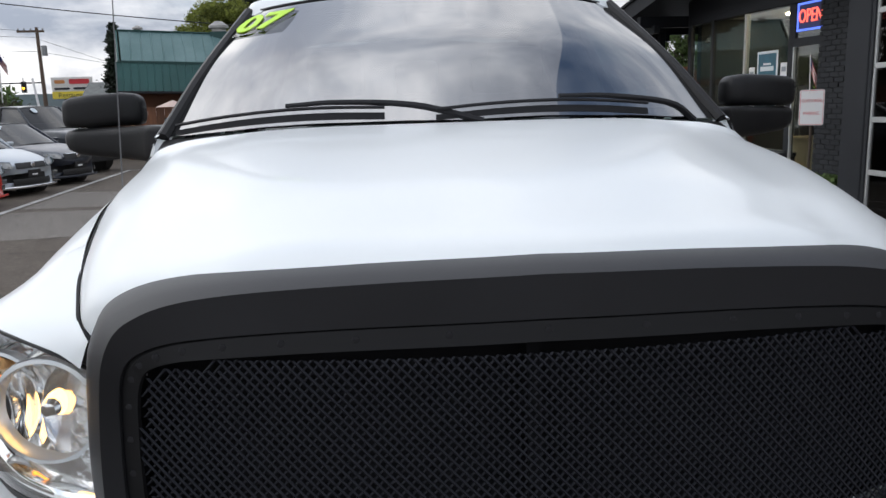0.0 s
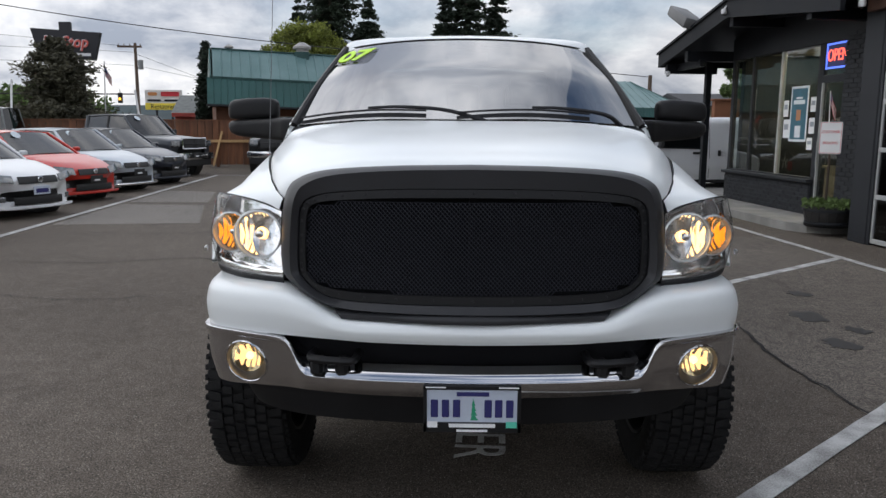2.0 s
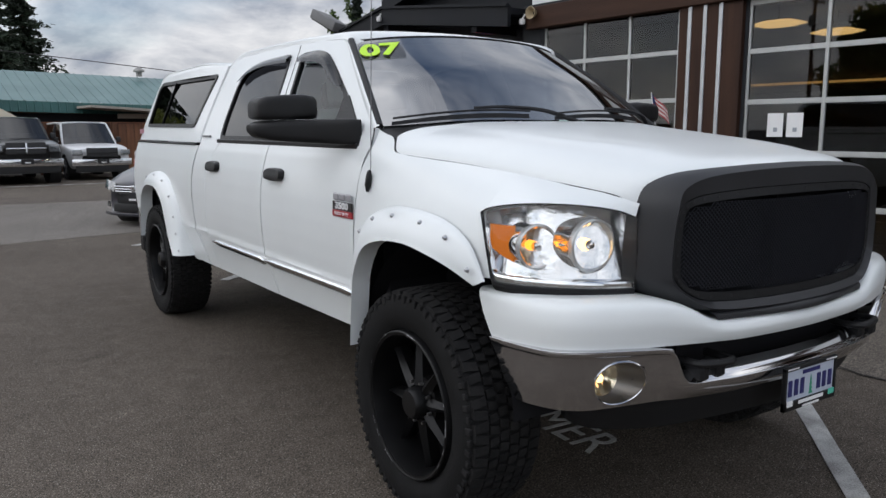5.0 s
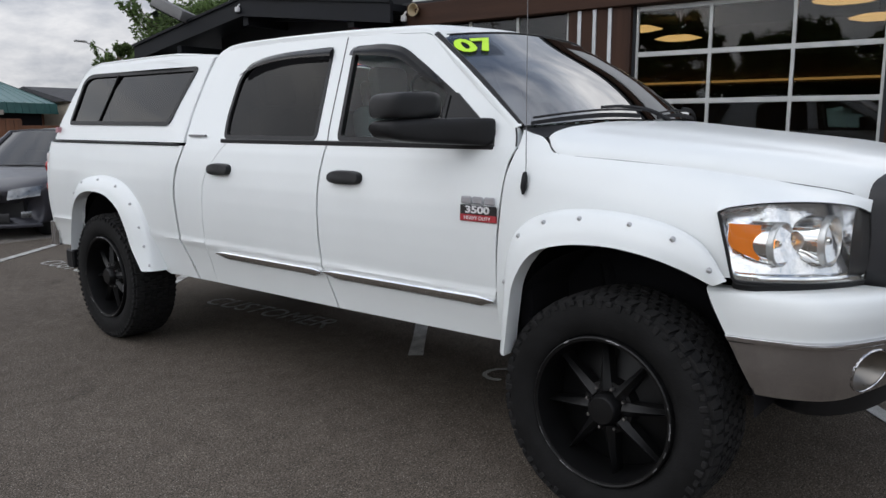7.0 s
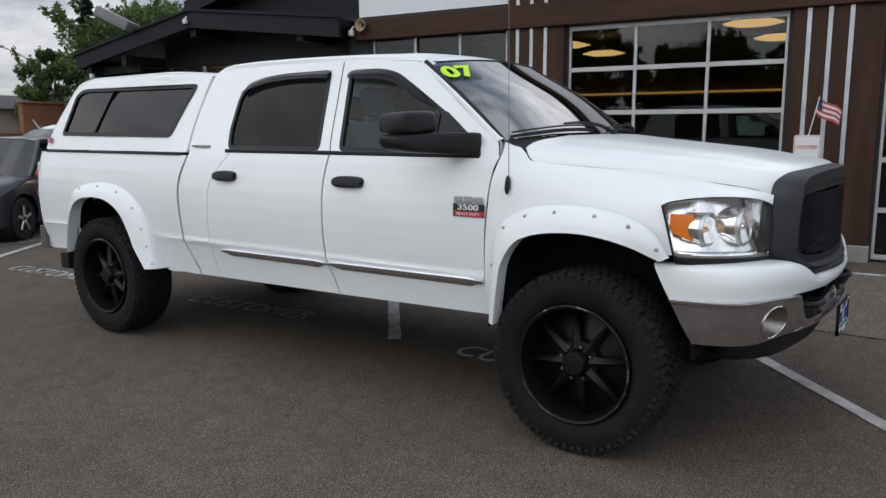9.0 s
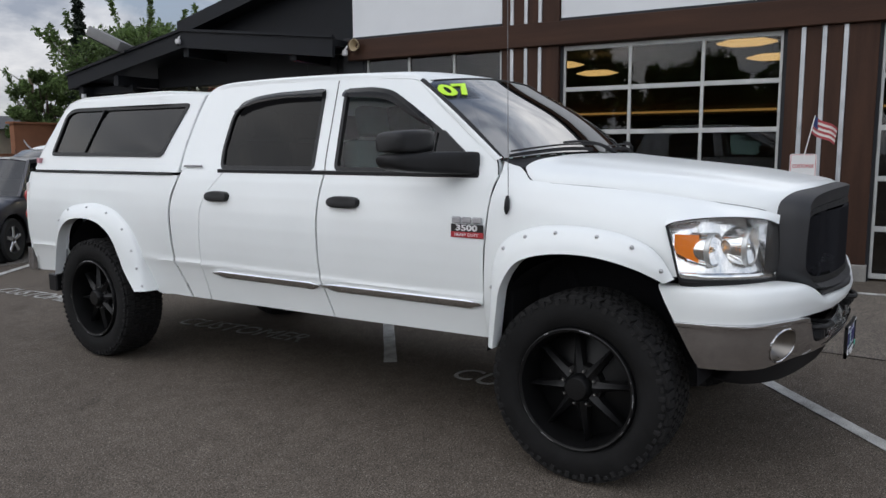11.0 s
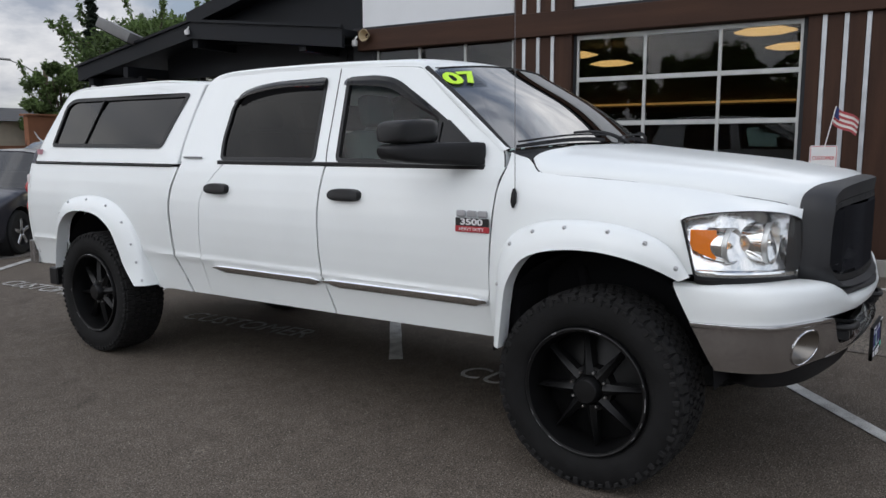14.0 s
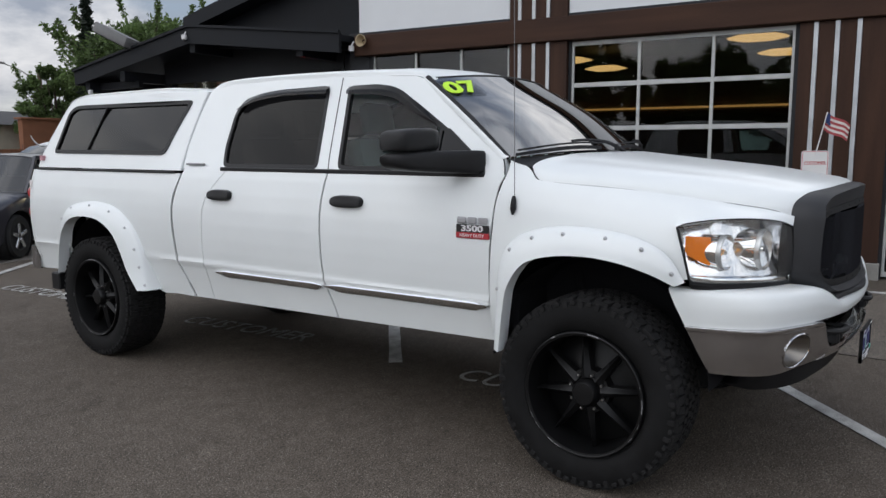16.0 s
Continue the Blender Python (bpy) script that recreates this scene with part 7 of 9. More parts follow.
# parasols and tent behind the fence
for n, u, z, r, c, nm, lb in ((-5.6, 29.6, 2.05, 1.05, (0.62, 0.48, 0.42), "parasol", "faded pink patio parasol"), (0.95, 30.0, 2.95, 2.0, (0.40, 0.36, 0.28), "canopy_tent", "tan pop-up canopy tent")):
    t = thing(nm, lb + " behind the fence", nm.replace("_", " "), LOT @ pose(n, u, 0))
    k = 4 if nm == "canopy_tent" else 8
    h = 1.0 if k == 4 else 0.4
    b = bmesh.new()
    apex = b.verts.new((0, 0, z))
    rim, low = [], []
    for i in range(k * 4):
        a = 2 * math.pi * (i / (k * 4)) + math.pi / 4
        q = r * math.cos(math.pi / k) / math.cos(((a - math.pi / 4) % (2 * math.pi / k)) - math.pi / k)
        rim.append(b.verts.new((q * math.cos(a), q * math.sin(a), z - h)))
        low.append(b.verts.new((q * math.cos(a), q * math.sin(a), z - h - 0.14)))
    for i in range(k * 4):
        j = (i + 1) % (k * 4)
        b.faces.new((apex, rim[i], rim[j]))
        b.faces.new((rim[i], low[i], low[j], rim[j]))
    part("canopy", b, mat(nm + "_cloth", c, 0.85, var=0.15), t, smooth=0)
    if k == 4:
        for sx in (1, -1):
            for sy in (1, -1):
                part("leg", rod((sx * r * 0.68, sy * r * 0.68, 0), (sx * r * 0.68, sy * r * 0.68, z - h), 0.03), ALU, t)
        part("printed_bar", box((-0.35, -0.95, z - 0.52), (0.35, -0.9, z - 0.42)), WINK, t)
    else:
        part("pole", rod((0, 0, 0), (0, 0, z), 0.025), ALU, t)
pn_ = thing("pennant", "small red pennant on a thin pole", "pennant", LOT @ pose(-1.75, 29.0, 0))
part("pole", rod((0, 0, 0), (0, 0, 2.1), 0.02), DARK, pn_)
part("cloth", flat([[(-0.22, 1.75), (0.22, 1.75), (0.0, 2.15)]], lambda a, b: (a, 0, b), (0, 0.02, 0)), mat("pennant_red", (0.55, 0.04, 0.03), 0.7), pn_)
fp = thing("flagpole", "thin white flagpole behind the fence", "flagpole", LOT @ pose(-1.3, 28.6, 0))
part("pole", rod((0, 0, 0), (-0.05, 0, 3.2), 0.03, 8), WINK, fp)

# back right: cream house, brick corner, white van, van beyond the office
hs_ = thing("cream_house", "cream boarded house with a dark grey roof", "house", LOT @ pose(12.6, 33.5, 0, 0, 0, 0))
part("wall", box((1.9, 0, 0), (7.5, 7, 2.62)), mat("cream_siding", (0.55, 0.50, 0.40), 0.8, var=0.15, vscale=3), hs_)
b = flat([[(-0.5, 2.6), (7.5, 2.6), (3.5, 3.35)]], lambda u, z: (1.6, u, z), (6.2, 0, 0))
part("roof", b, mat("grey_shingle", (0.07, 0.07, 0.075), 0.9, var=0.4, vscale=4), hs_, smooth=0)
wn_ = part("window", box((3.25, -0.05, 2.04), (3.65, 0.02, 2.48), 0.01), WINK, hs_)
part("pane", box((3.29, -0.06, 2.08), (3.61, -0.045, 2.44)), TGLASS, wn_, smooth=0)
bw = thing("wall_brick_yard", "reddish brown yard wall behind the cars", "wall", LOT, kind="structure")
part("panel", box((13.6, 29.6, 0), (30, 29.9, 2.72), 0.01), mat("red_brown_wall", (0.27, 0.115, 0.06), 0.85, var=0.25, vscale=1.5, bump=0.2), bw)
part("cap", box((13.5, 29.5, 2.72), (30, 30.0, 2.80), 0.01), mat("red_brown_wall", ()), bw)
part("low_panel", box((9.5, 29.7, 0), (13.6, 29.9, 1.55), 0.01), FENCE, bw)
ant = thing("mounted_horns", "white curved cattle horns mounted on the van roof", "horns", LOT @ pose(6.55, 15.9, 1.74))
for q in (1, -0.6):
    part("horn", tube([(0, 0, 0), (-0.5 * q, -0.12, -0.07 * q * q), (-0.92 * q, -0.24, -0.10 * q * q), (-1.08 * q, -0.27, -0.03), (-1.19 * q, -0.29, 0.11)], lambda t: 0.034 * (1 - 0.75 * t), 8, steps=20), WINK, ant)
part("mount", box((-0.02, -0.03, -0.14), (0.08, 0.03, 0.02), 0.01), BLACKPL, ant)

# ---- street beyond: poles, wires, signs ----
WOODP = mat("pole_wood", (0.14, 0.10, 0.075), 0.9, var=0.3, vscale=2, stretch=(6, 6, 0.5))
WIRE = mat("cable_black", (0.02, 0.02, 0.02), 0.7)


def utility_pole(n, u, h, arms=1):
    p = thing("utility_pole", "weathered wooden utility pole with crossarm", "utility pole", LOT @ pose(n, u, 0), group="utility poles")
    part("pole", rod((0, 0, 0), (0, 0, h), 0.16, 10, r2=0.11), WOODP, p)
    for k in range(arms):
        part("crossarm", box((-1.35, -0.05, h - 0.35 - k * 0.9), (0.5, 0.05, h - 0.2 - k * 0.9)), WOODP, p)
        for x in (-1.25, -0.85, -0.4, 0.4):
            part("insulator", turn([(0, 0.16), (0.05, 0.13), (0.05, 0.0), (0, 0)], 8, "z", m=pose(x, 0, h - 0.2 - k * 0.9)), mat("insulator", (0.2, 0.2, 0.2), 0.3), p)
    part("transformer", turn([(0, 0), (0.2, 0.0), (0.2, 0.7), (0, 0.75)], 12, "z", m=pose(0.35, 0, h - 2.0)), mat("transformer_grey", (0.25, 0.26, 0.26), 0.5), p)
    return p


utility_pole(-19.85, 60, 7.9)
utility_pole(15.0, 42, 4.6, 0)
utility_pole(24.6, 33, 6.6)


def wire(name, a, b, sag, r=0.014):
    m_ = (Vector(a) + Vector(b)) / 2 - Vector((0, 0, sag))
    w = tube([a, m_, b], r, 5, steps=28)
    return tagged(link(name, w, WIRE, m=LOT), "black overhead cable between poles", "cable", group="overhead cables")


wire("overhead_cable", (-40, 26, 10.2), (15.0, 42, 4.5), 1.2, 0.022)
wire("overhead_cable", (-60, 50, 12.6), (-19.9, 60, 7.6), 1.0)
wire("overhead_cable", (-60, 49, 10.2), (-19.9, 60, 7.2), 1.0)
wire("overhead_cable", (-60, 45, 8.4), (-19.9, 60, 6.2), 0.8)
wire("overhead_cable", (-19.9, 60, 6.2), (-6, 64, 4.2), 0.3)
wire("overhead_cable", (-19.9, 60, 7.1), (-9, 66, 3.6), 0.3)
wire("overhead_cable", (-45, 60, 4.4), (-19.85, 60, 4.0), 0.2, 0.05)
for n_, u_, h_ in ((-45, 60, 4.9), (-60, 48, 13.2), (-40, 26, 10.6), (-6, 64, 4.6), (-9, 66, 4.0)):
    utility_pole(n_, u_, h_)

tl = thing("traffic_light", "traffic light hanging on a span wire showing amber", "traffic light", LOT @ pose(-21.2, 60, 0))
part("housing", box((-0.16, -0.12, 3.3), (0.16, 0.12, 4.1), 0.03), BLACKPL, tl)
part("lamp", turn([(0, -0.03), (0.08, -0.02), (0.1, 0)], 12, "y", m=pose(0, -0.13, 3.62)), mat("amber_light", (1, 0.6, 0.05), 0.4, emit=(1, 0.5, 0.04, 2.0)), tl)
part("hanger", rod((0, 0, 4.1), (0, 0, 4.35), 0.03), BLACKPL, tl)
bb = thing("restaurant_billboard", "white and yellow restaurant sign board on posts", "billboard", LOT @ pose(-17.85, 60, 0))
part("board", box((-1.45, -0.08, 3.33), (1.4, 0.08, 4.35), 0.02), mat("board_cream", (0.72, 0.70, 0.66), 0.5, var=0.1), bb)
part("board", box((-1.45, -0.09, 2.80), (1.4, 0.08, 3.32), 0.02), mat("board_yellow", (0.78, 0.62, 0.06), 0.5), bb)
text("board_text", "Restaurant", 0.50, DARK, bb, pose(0, -0.10, 3.05, 90, 0, 0), 0.005, sx=0.95)
for lo, hi, c in (((-0.2, -0.10, 3.85), (1.2, -0.085, 4.20), SIGNR), ((-1.2, -0.10, 3.9), (-0.5, -0.085, 4.15), mat("logo_orange", (0.6, 0.25, 0.08), 0.5)), ((-1.25, -0.10, 3.45), (-0.2, -0.085, 3.6), DARK), ((0.05, -0.10, 3.45), (1.2, -0.085, 3.6), DARK)):
    part("printed_bar", box(lo, hi, 0.05), c, bb)
for x in (-0.6, 0.6):
    part("post", rod((x, 0, 0), (x, 0, 2.8), 0.09), DARK, bb)
b2 = thing("brown_sign", "small brown sign board behind the billboard", "sign", LOT @ pose(-14.6, 62, 0))
part("board", box((-0.9, -0.06, 3.7), (1.0, 0.06, 4.4), 0.02), mat("board_brown", (0.16, 0.05, 0.04), 0.6), b2)
part("printed_bar", box((-0.6, -0.08, 3.95), (0.7, -0.06, 4.15)), SIGNW, b2)
part("post", rod((0, 0, 0), (0, 0, 3.7), 0.08), DARK, b2)
ps = thing("pub_sign", "large dark roadside sign with red and white script", "sign", LOT @ pose(-14.3, 33, 0))
part("board", flat([[(-1.45, 5.72), (1.50, 5.56), (1.20, 4.36), (-1.18, 4.66)]], lambda a, b: (a, -0.1, b), (0, 0.25, 0)), mat("pub_board", (0.014, 0.014, 0.019), 0.5, var=0.2), ps)
part("crest", box((-0.25, -0.08, 5.6), (0.25, 0.1, 6.0), 0.02), mat("pub_board", ()), ps)
SLANT = Matrix(((1, 0.22, 0, 0), (0, 1, 0, 0), (0, 0, 1, 0), (0, 0, 0, 1)))
text("sign_text", "Pit Stop", 0.66, mat("pub_red", (0.62, 0.10, 0.08), 0.5), ps, pose(0.05, -0.16, 5.12, 90, 0, 0) @ SLANT, 0.006, sx=0.92, bold=0.012)
text("sign_text", "Pit Stop", 0.66, WINK, ps, pose(0.02, -0.145, 5.14, 90, 0, 0) @ SLANT, 0.004, sx=0.92, bold=0.012)
part("printed_bar", box((0.3, -0.12, 4.55), (1.05, -0.10, 4.67)), WINK, ps)
part("post", rod((-0.4, 0, 0), (-0.4, 0, 4.6), 0.12), DARK, ps)
part("post", rod((0.6, 0, 0), (0.6, 0, 4.5), 0.12), DARK, ps)
f2 = thing("tall_flag", "large striped flag drooping on a white pole", "flag", LOT @ pose(-13.1, 33.6, 0))
part("pole", rod((0, 0, 0), (0.15, 0, 4.4), 0.03), WINK, f2)
for i in range(6):
    part("stripe", surf([[(0.12 + 0.1 * k, 0.05 * math.sin(3 * k), 4.25 - i * 0.07 - 0.18 * k) for k in (0, 1, 2, 3)], [(0.12 + 0.1 * k, 0.05 * math.sin(3 * k), 4.18 - i * 0.07 - 0.18 * k) for k in (0, 1, 2, 3)]], 1, 6), FRED if i % 2 else FWHT, f2)
part("canton", surf([[(0.11 + 0.1 * k, -0.02, 4.26 - 0.18 * k) for k in (0, 1, 1.6)], [(0.11 + 0.1 * k, -0.02, 4.05 - 0.18 * k) for k in (0, 1, 1.6)]], 1, 5), FBLU, f2)
for n, u, h in ((-14.2, 27.0, 3.2), (-9.6, 28.0, 2.9)):
    lp_ = thing("leaning_pole", "thin pale leaning pole by the fence", "pole", LOT @ pose(n, u, 0))
    part("pole", rod((0, 0, 0), (0.25 if n < -10 else -0.3, 0, h), 0.04), WINK, lp_)
rh = thing("red_house", "small building with a grey roof and red walls", "house", LOT @ pose(-12.6, 42, 0))
part("wall", box((0.3, 0.3, 0), (3.2, 4.5, 2.1)), mat("red_wall", (0.32, 0.06, 0.045), 0.8, var=0.2), rh)
part("fascia", box((0.2, -0.02, 2.06), (3.4, 0.04, 2.28), 0.01), mat("red_fascia", (0.36, 0.05, 0.035), 0.6, var=0.2), rh)
bm = bmesh.new()
q = [bm.verts.new(v) for v in ((0.15, 0, 2.28), (3.4, 0, 2.28), (3.4, 5.0, 2.28), (0.15, 5.0, 2.28), (0.2, 2.0, 3.32), (1.9, 2.0, 3.32))]
for f in ((0, 1, 5, 4), (1, 2, 5), (2, 3, 4, 5), (3, 0, 4)):
    bm.faces.new([q[i] for i in f])
part("roof", bm, mat("pale_shingle", (0.20, 0.21, 0.20), 0.9, var=0.35, vscale=4), rh, smooth=0)
sl = thing("street_lamp", "cobra-head street lamp on a curved arm", "street lamp", LOT @ pose(21.0, 40, 0))
part("pole", rod((0, 0, 0), (0, 0, 5.9), 0.12), WOODP, sl)
part("arm", tube([(0, 0, 5.0), (-1.0, 0, 5.65), (-1.9, 0, 5.95)], 0.03, 6, steps=8), mat("vent_grey", ()), sl)
part("head", box((-2.5, -0.10, 5.92), (-1.85, 0.10, 6.03), 0.04), mat("vent_grey", ()), sl)
sl2 = thing("street_lamp", "cobra-head street lamp on a curved arm", "street lamp", LOT @ pose(20.4, 30.5, 0))
part("pole", rod((0, 0, 0), (0, 0, 6.6), 0.09), mat("vent_grey", ()), sl2)
part("arm", tube([(0, 0, 6.5), (0.5, 0, 6.9), (1.4, 0, 7.05)], 0.05, 6, steps=8), mat("vent_grey", ()), sl2)
part("head", box((1.35, -0.12, 6.98), (2.0, 0.12, 7.12), 0.05), mat("vent_grey", ()), sl2)

# wooded hill far off
bm = bmesh.new()
N_ = 90
rng = random.Random(3)
for k, (u, h, c) in enumerate(((420, 17, 0),)):
    base, top = [], []
    for i in range(N_ + 1):
        n = -420 + 840 * i / N_
        hh = h * (0.45 + 0.55 * noise.noise(Vector((n * 0.006, 3.1, 0))) ** 2 + 0.35 * math.exp(-((n + 150) / 70) ** 2)) + 0.8 * noise.noise(Vector((n * 0.15, 0, 0)))
        base.append(bm.verts.new((n, u, -4)))
        top.append(bm.verts.new((n, u + 40, hh)))
    for i in range(N_):
        bm.faces.new((base[i], base[i + 1], top[i + 1], top[i]))
tagged(link("backdrop", bm, mat("far_forest", (0.07, 0.095, 0.10), 0.95, var=0.35, vscale=0.05, bump=0.3), m=LOT), "hazy wooded hills on the horizon", "hill", kind="structure")

# ---- trees ----
BARK = mat("bark", (0.09, 0.065, 0.05), 0.9, var=0.4, vscale=3, bump=0.6, bscale=25, stretch=(4, 4, 1))


def leaf_mat(name, c, tr=0.35):
    m = mat(name, c, 0.7, var=0.55, vscale=0.9, dark=tuple(x * 0.35 for x in c))
    n, l = m.node_tree.nodes, m.node_tree.links
    p = n["Principled BSDF"]
    geo = n.new("ShaderNodeNewGeometry")
    hs = n.new("ShaderNodeHueSaturation")
    mr = n.new("ShaderNodeMapRange")
    mr.inputs["To Min"].default_value, mr.inputs["To Max"].default_value = 0.6, 1.4
    l.new(geo.outputs["Random Per Island"], mr.inputs["Value"])
    l.new(mr.outputs[0], hs.inputs["Value"])
    src = p.inputs["Base Color"].links[0].from_socket
    l.new(src, hs.inputs["Color"])
    l.new(hs.outputs[0], p.inputs["Base Color"])
    tb = n.new("ShaderNodeBsdfTranslucent")
    l.new(hs.outputs[0], tb.inputs[0])
    ms = n.new("ShaderNodeMixShader")
    ms.inputs[0].default_value = tr
    out = n["Material Output"]
    l.new(p.outputs[0], ms.inputs[1])
    l.new(tb.outputs[0], ms.inputs[2])
    l.new(ms.outputs[0], out.inputs[0])
    return m


FIR = leaf_mat("fir_needles", (0.030, 0.050, 0.026), 0.15)
PINE = leaf_mat("pine_needles", (0.105, 0.100, 0.062), 0.2)
SPRING = leaf_mat("maple_leaf", (0.27, 0.31, 0.06))
POPLAR = leaf_mat("cottonwood_leaf", (0.13, 0.20, 0.06))
CYPRESS = leaf_mat("cypress_needles", (0.022, 0.038, 0.022), 0.1)


def conifer(label, m, h, r, material, seed, levels=34, per=9, low=0.12, size=0.17, droop=0.25, dense=26, ragged=0.35, shape=0.8):
    t = thing("conifer_tree", label, "tree", m, group="conifers")
    rng = random.Random(seed)
    part("trunk", tube([(0, 0, 0), (0.02 * h * rng.uniform(-0.3, 0.3), 0, h * 0.5), (0, 0, h)], lambda q: max(0.012, 0.022 * h * (1 - q)), 8, steps=8), BARK, t)
    vs, fs = [], []
    br = bmesh.new()
    for i in range(levels):
        f = low + (1 - low) * (i + rng.random()) / levels
        z = h * f
        reach = r * ((1 - f) ** shape) * rng.uniform(1 - ragged, 1.0) + 0.05 * r
        for k in range(per):
            a = rng.uniform(0, 6.283)
            L_ = reach * rng.uniform(0.55, 1.1)
            end = Vector((L_ * math.cos(a), L_ * math.sin(a), z - droop * L_ + rng.uniform(-0.1, 0.1)))
            st = Vector((0, 0, z))
            if k < 3:
                rod(st, end, 0.012 * h * 0.12 + 0.01, 3, bm=br, r2=0.004)
            nl = max(4, int(dense * (0.3 + L_ / r)))

            def place(g):
                q = g.random() ** 0.7
                p_ = st.lerp(end, q) + Vector((g.gauss(0, 0.10 * L_ * q + 0.03), g.gauss(0, 0.10 * L_ * q + 0.03), g.gauss(0, 0.05 * L_ + 0.02) - 0.05))
                return p_, (end - st).normalized()
            v, f_ = leaves(nl, place, size, rng.random(), 0.4)
            o = len(vs)
            vs += v
            fs += [tuple(x + o for x in q) for q in f_]
    part("branchwork", br, BARK, t)
    leaf_mesh("crown", vs, fs, material, t)
    return t


def broadleaf(label, m, h, r, material, seed, clumps=60, per=170, size=0.16, tall=0.75, shoots=0):
    t = thing("broadleaf_tree", label, "tree", m, group="broadleaf trees")
    rng = random.Random(seed)
    part("trunk", tube([(0, 0, 0), (0.05 * h, 0, h * 0.25), (0, 0.03 * h, h * 0.5)], lambda q: 0.03 * h * (1 - 0.5 * q), 9, steps=8), BARK, t)
    vs, fs = [], []
    br = bmesh.new()
    for i in range(clumps):
        a, e = rng.uniform(0, 6.283), rng.uniform(-0.5, 1.0)
        q = r * rng.uniform(0.30, 1.12)
        cz = h * (1 - tall * 0.5) + e * h * tall * 0.5
        w = math.sqrt(max(0.02, 1 - e * e * 0.92))
        c = Vector((q * w * math.cos(a), q * w * math.sin(a), cz))
        if i % 2 == 0:
            tube([(0, 0, h * 0.3), tuple(c * 0.5 + Vector((0, 0, h * 0.22))), tuple(c)], lambda k: 0.008 * h * (1 - 0.8 * k), 5, bm=br, steps=5)
        cr_ = r * rng.uniform(0.10, 0.26)

        def place(g):
            d = Vector((g.gauss(0, 1), g.gauss(0, 1), g.gauss(0, 0.8)))
            d.normalize()
            return c + d * cr_ * g.random() ** 0.4, d
        v, f_ = leaves(per, place, size, rng.random())
        o = len(vs)
        vs += v
        fs += [tuple(x + o for x in q_) for q_ in f_]
    # loose shoots stand out of the crown, set with leaves along their length
    for i in range(shoots):
        a = rng.uniform(0, 6.283)
        e = rng.uniform(0.1, 0.8)
        p0 = Vector((0.55 * r * math.cos(a), 0.55 * r * math.sin(a), h * (1 - tall * 0.5) + e * h * tall * 0.35))
        p1 = p0 + Vector((r * 0.55 * math.cos(a), r * 0.55 * math.sin(a), h * rng.uniform(0.10, 0.30)))
        p2 = p1 + Vector((r * 0.15 * math.cos(a), r * 0.15 * math.sin(a), h * 0.10))
        tube([tuple(p0), tuple(p1), tuple(p2)], lambda k: 0.004 * h * (1 - 0.7 * k), 5, bm=br, steps=6)
        line = cr([p0, p1, p2], 12)

        def along(g):
            k = g.randrange(2, 12)
            d = Vector((g.gauss(0, 1), g.gauss(0, 1), g.gauss(0, 1))).normalized()
            return line[k].lerp(line[k + 1], g.random()) + d * 0.16 * g.random(), d
        v, f_ = leaves(110, along, size, rng.random())
        o = len(vs)
        vs += v
        fs += [tuple(x + o for x in q_) for q_ in f_]
    part("branchwork", br, BARK, t)
    leaf_mesh("crown", vs, fs, material, t)
    return t


# behind the fence to the left: dark pine; behind the restaurant: firs and maple
conifer("dark bushy pine beside the roadside sign", lot(-13.75, 30.5), 5.0, 3.3, PINE, 11, levels=28, per=17, low=0.04, size=0.085, droop=-0.10, dense=130, ragged=0.6, shape=0.45)
broadleaf("yellow-green maple behind the restaurant", lot(-6.4, 54, 0), 8.5, 3.2, SPRING, 4, clumps=120, per=260, size=0.10)
conifer("tall dark fir behind the restaurant", lot(-4.9, 63, 0), 20.0, 5.4, FIR, 21, levels=46, per=13, size=0.17, dense=80, ragged=0.5)
conifer("tall dark fir behind the restaurant", lot(-1.8, 62, 0), 11.8, 4.2, FIR, 22, levels=34, per=12, size=0.16, dense=75, ragged=0.5)
conifer("tall dark fir behind the restaurant", lot(-7.9, 66, 0), 12.4, 3.4, FIR, 23, levels=34, per=11, size=0.16, dense=70, ragged=0.5)
conifer("tall dark cedar behind the restaurant", lot(4.1, 57, 0), 12.2, 2.6, CYPRESS, 24, levels=44, per=12, size=0.15, dense=70, ragged=0.35)
conifer("tall dark fir behind the restaurant", lot(5.8, 58, 0), 15.5, 4.0, FIR, 25, levels=40, per=12, size=0.17, dense=75, ragged=0.5)
conifer("spreading fir behind the restaurant", lot(8.4, 60, 0), 13.0, 4.6, FIR, 26, levels=32, per=12, size=0.17, dense=75, ragged=0.6)
conifer("narrow dark cypress beside the restaurant", lot(-9.9, 40, 0), 5.95, 0.80, CYPRESS, 27, levels=44, per=12, size=0.09, dense=60, ragged=0.2, low=0.03, shape=0.4, droop=-0.3)
broadleaf("cottonwood with loose young shoots behind the office", lot(17.5, 27.0, 0), 6.3, 3.0, POPLAR, 8, clumps=150, per=140, size=0.10, tall=0.8, shoots=16)
broadleaf("cottonwood with loose young shoots behind the office", lot(20.5, 29.5, 0), 7.2, 3.0, POPLAR, 9, clumps=130, per=130, size=0.11, tall=0.8, shoots=12)
broadleaf("low dense green tree behind the yard wall", lot(16.4, 31.6, 0), 5.0, 1.4, POPLAR, 17, clumps=100, per=150, size=0.09, tall=0.85, shoots=5)
conifer("slim dark cypress among the cottonwoods", lot(17.0, 30, 0), 8.2, 0.9, CYPRESS, 28, levels=36, per=8, size=0.18, dense=20, ragged=0.2)
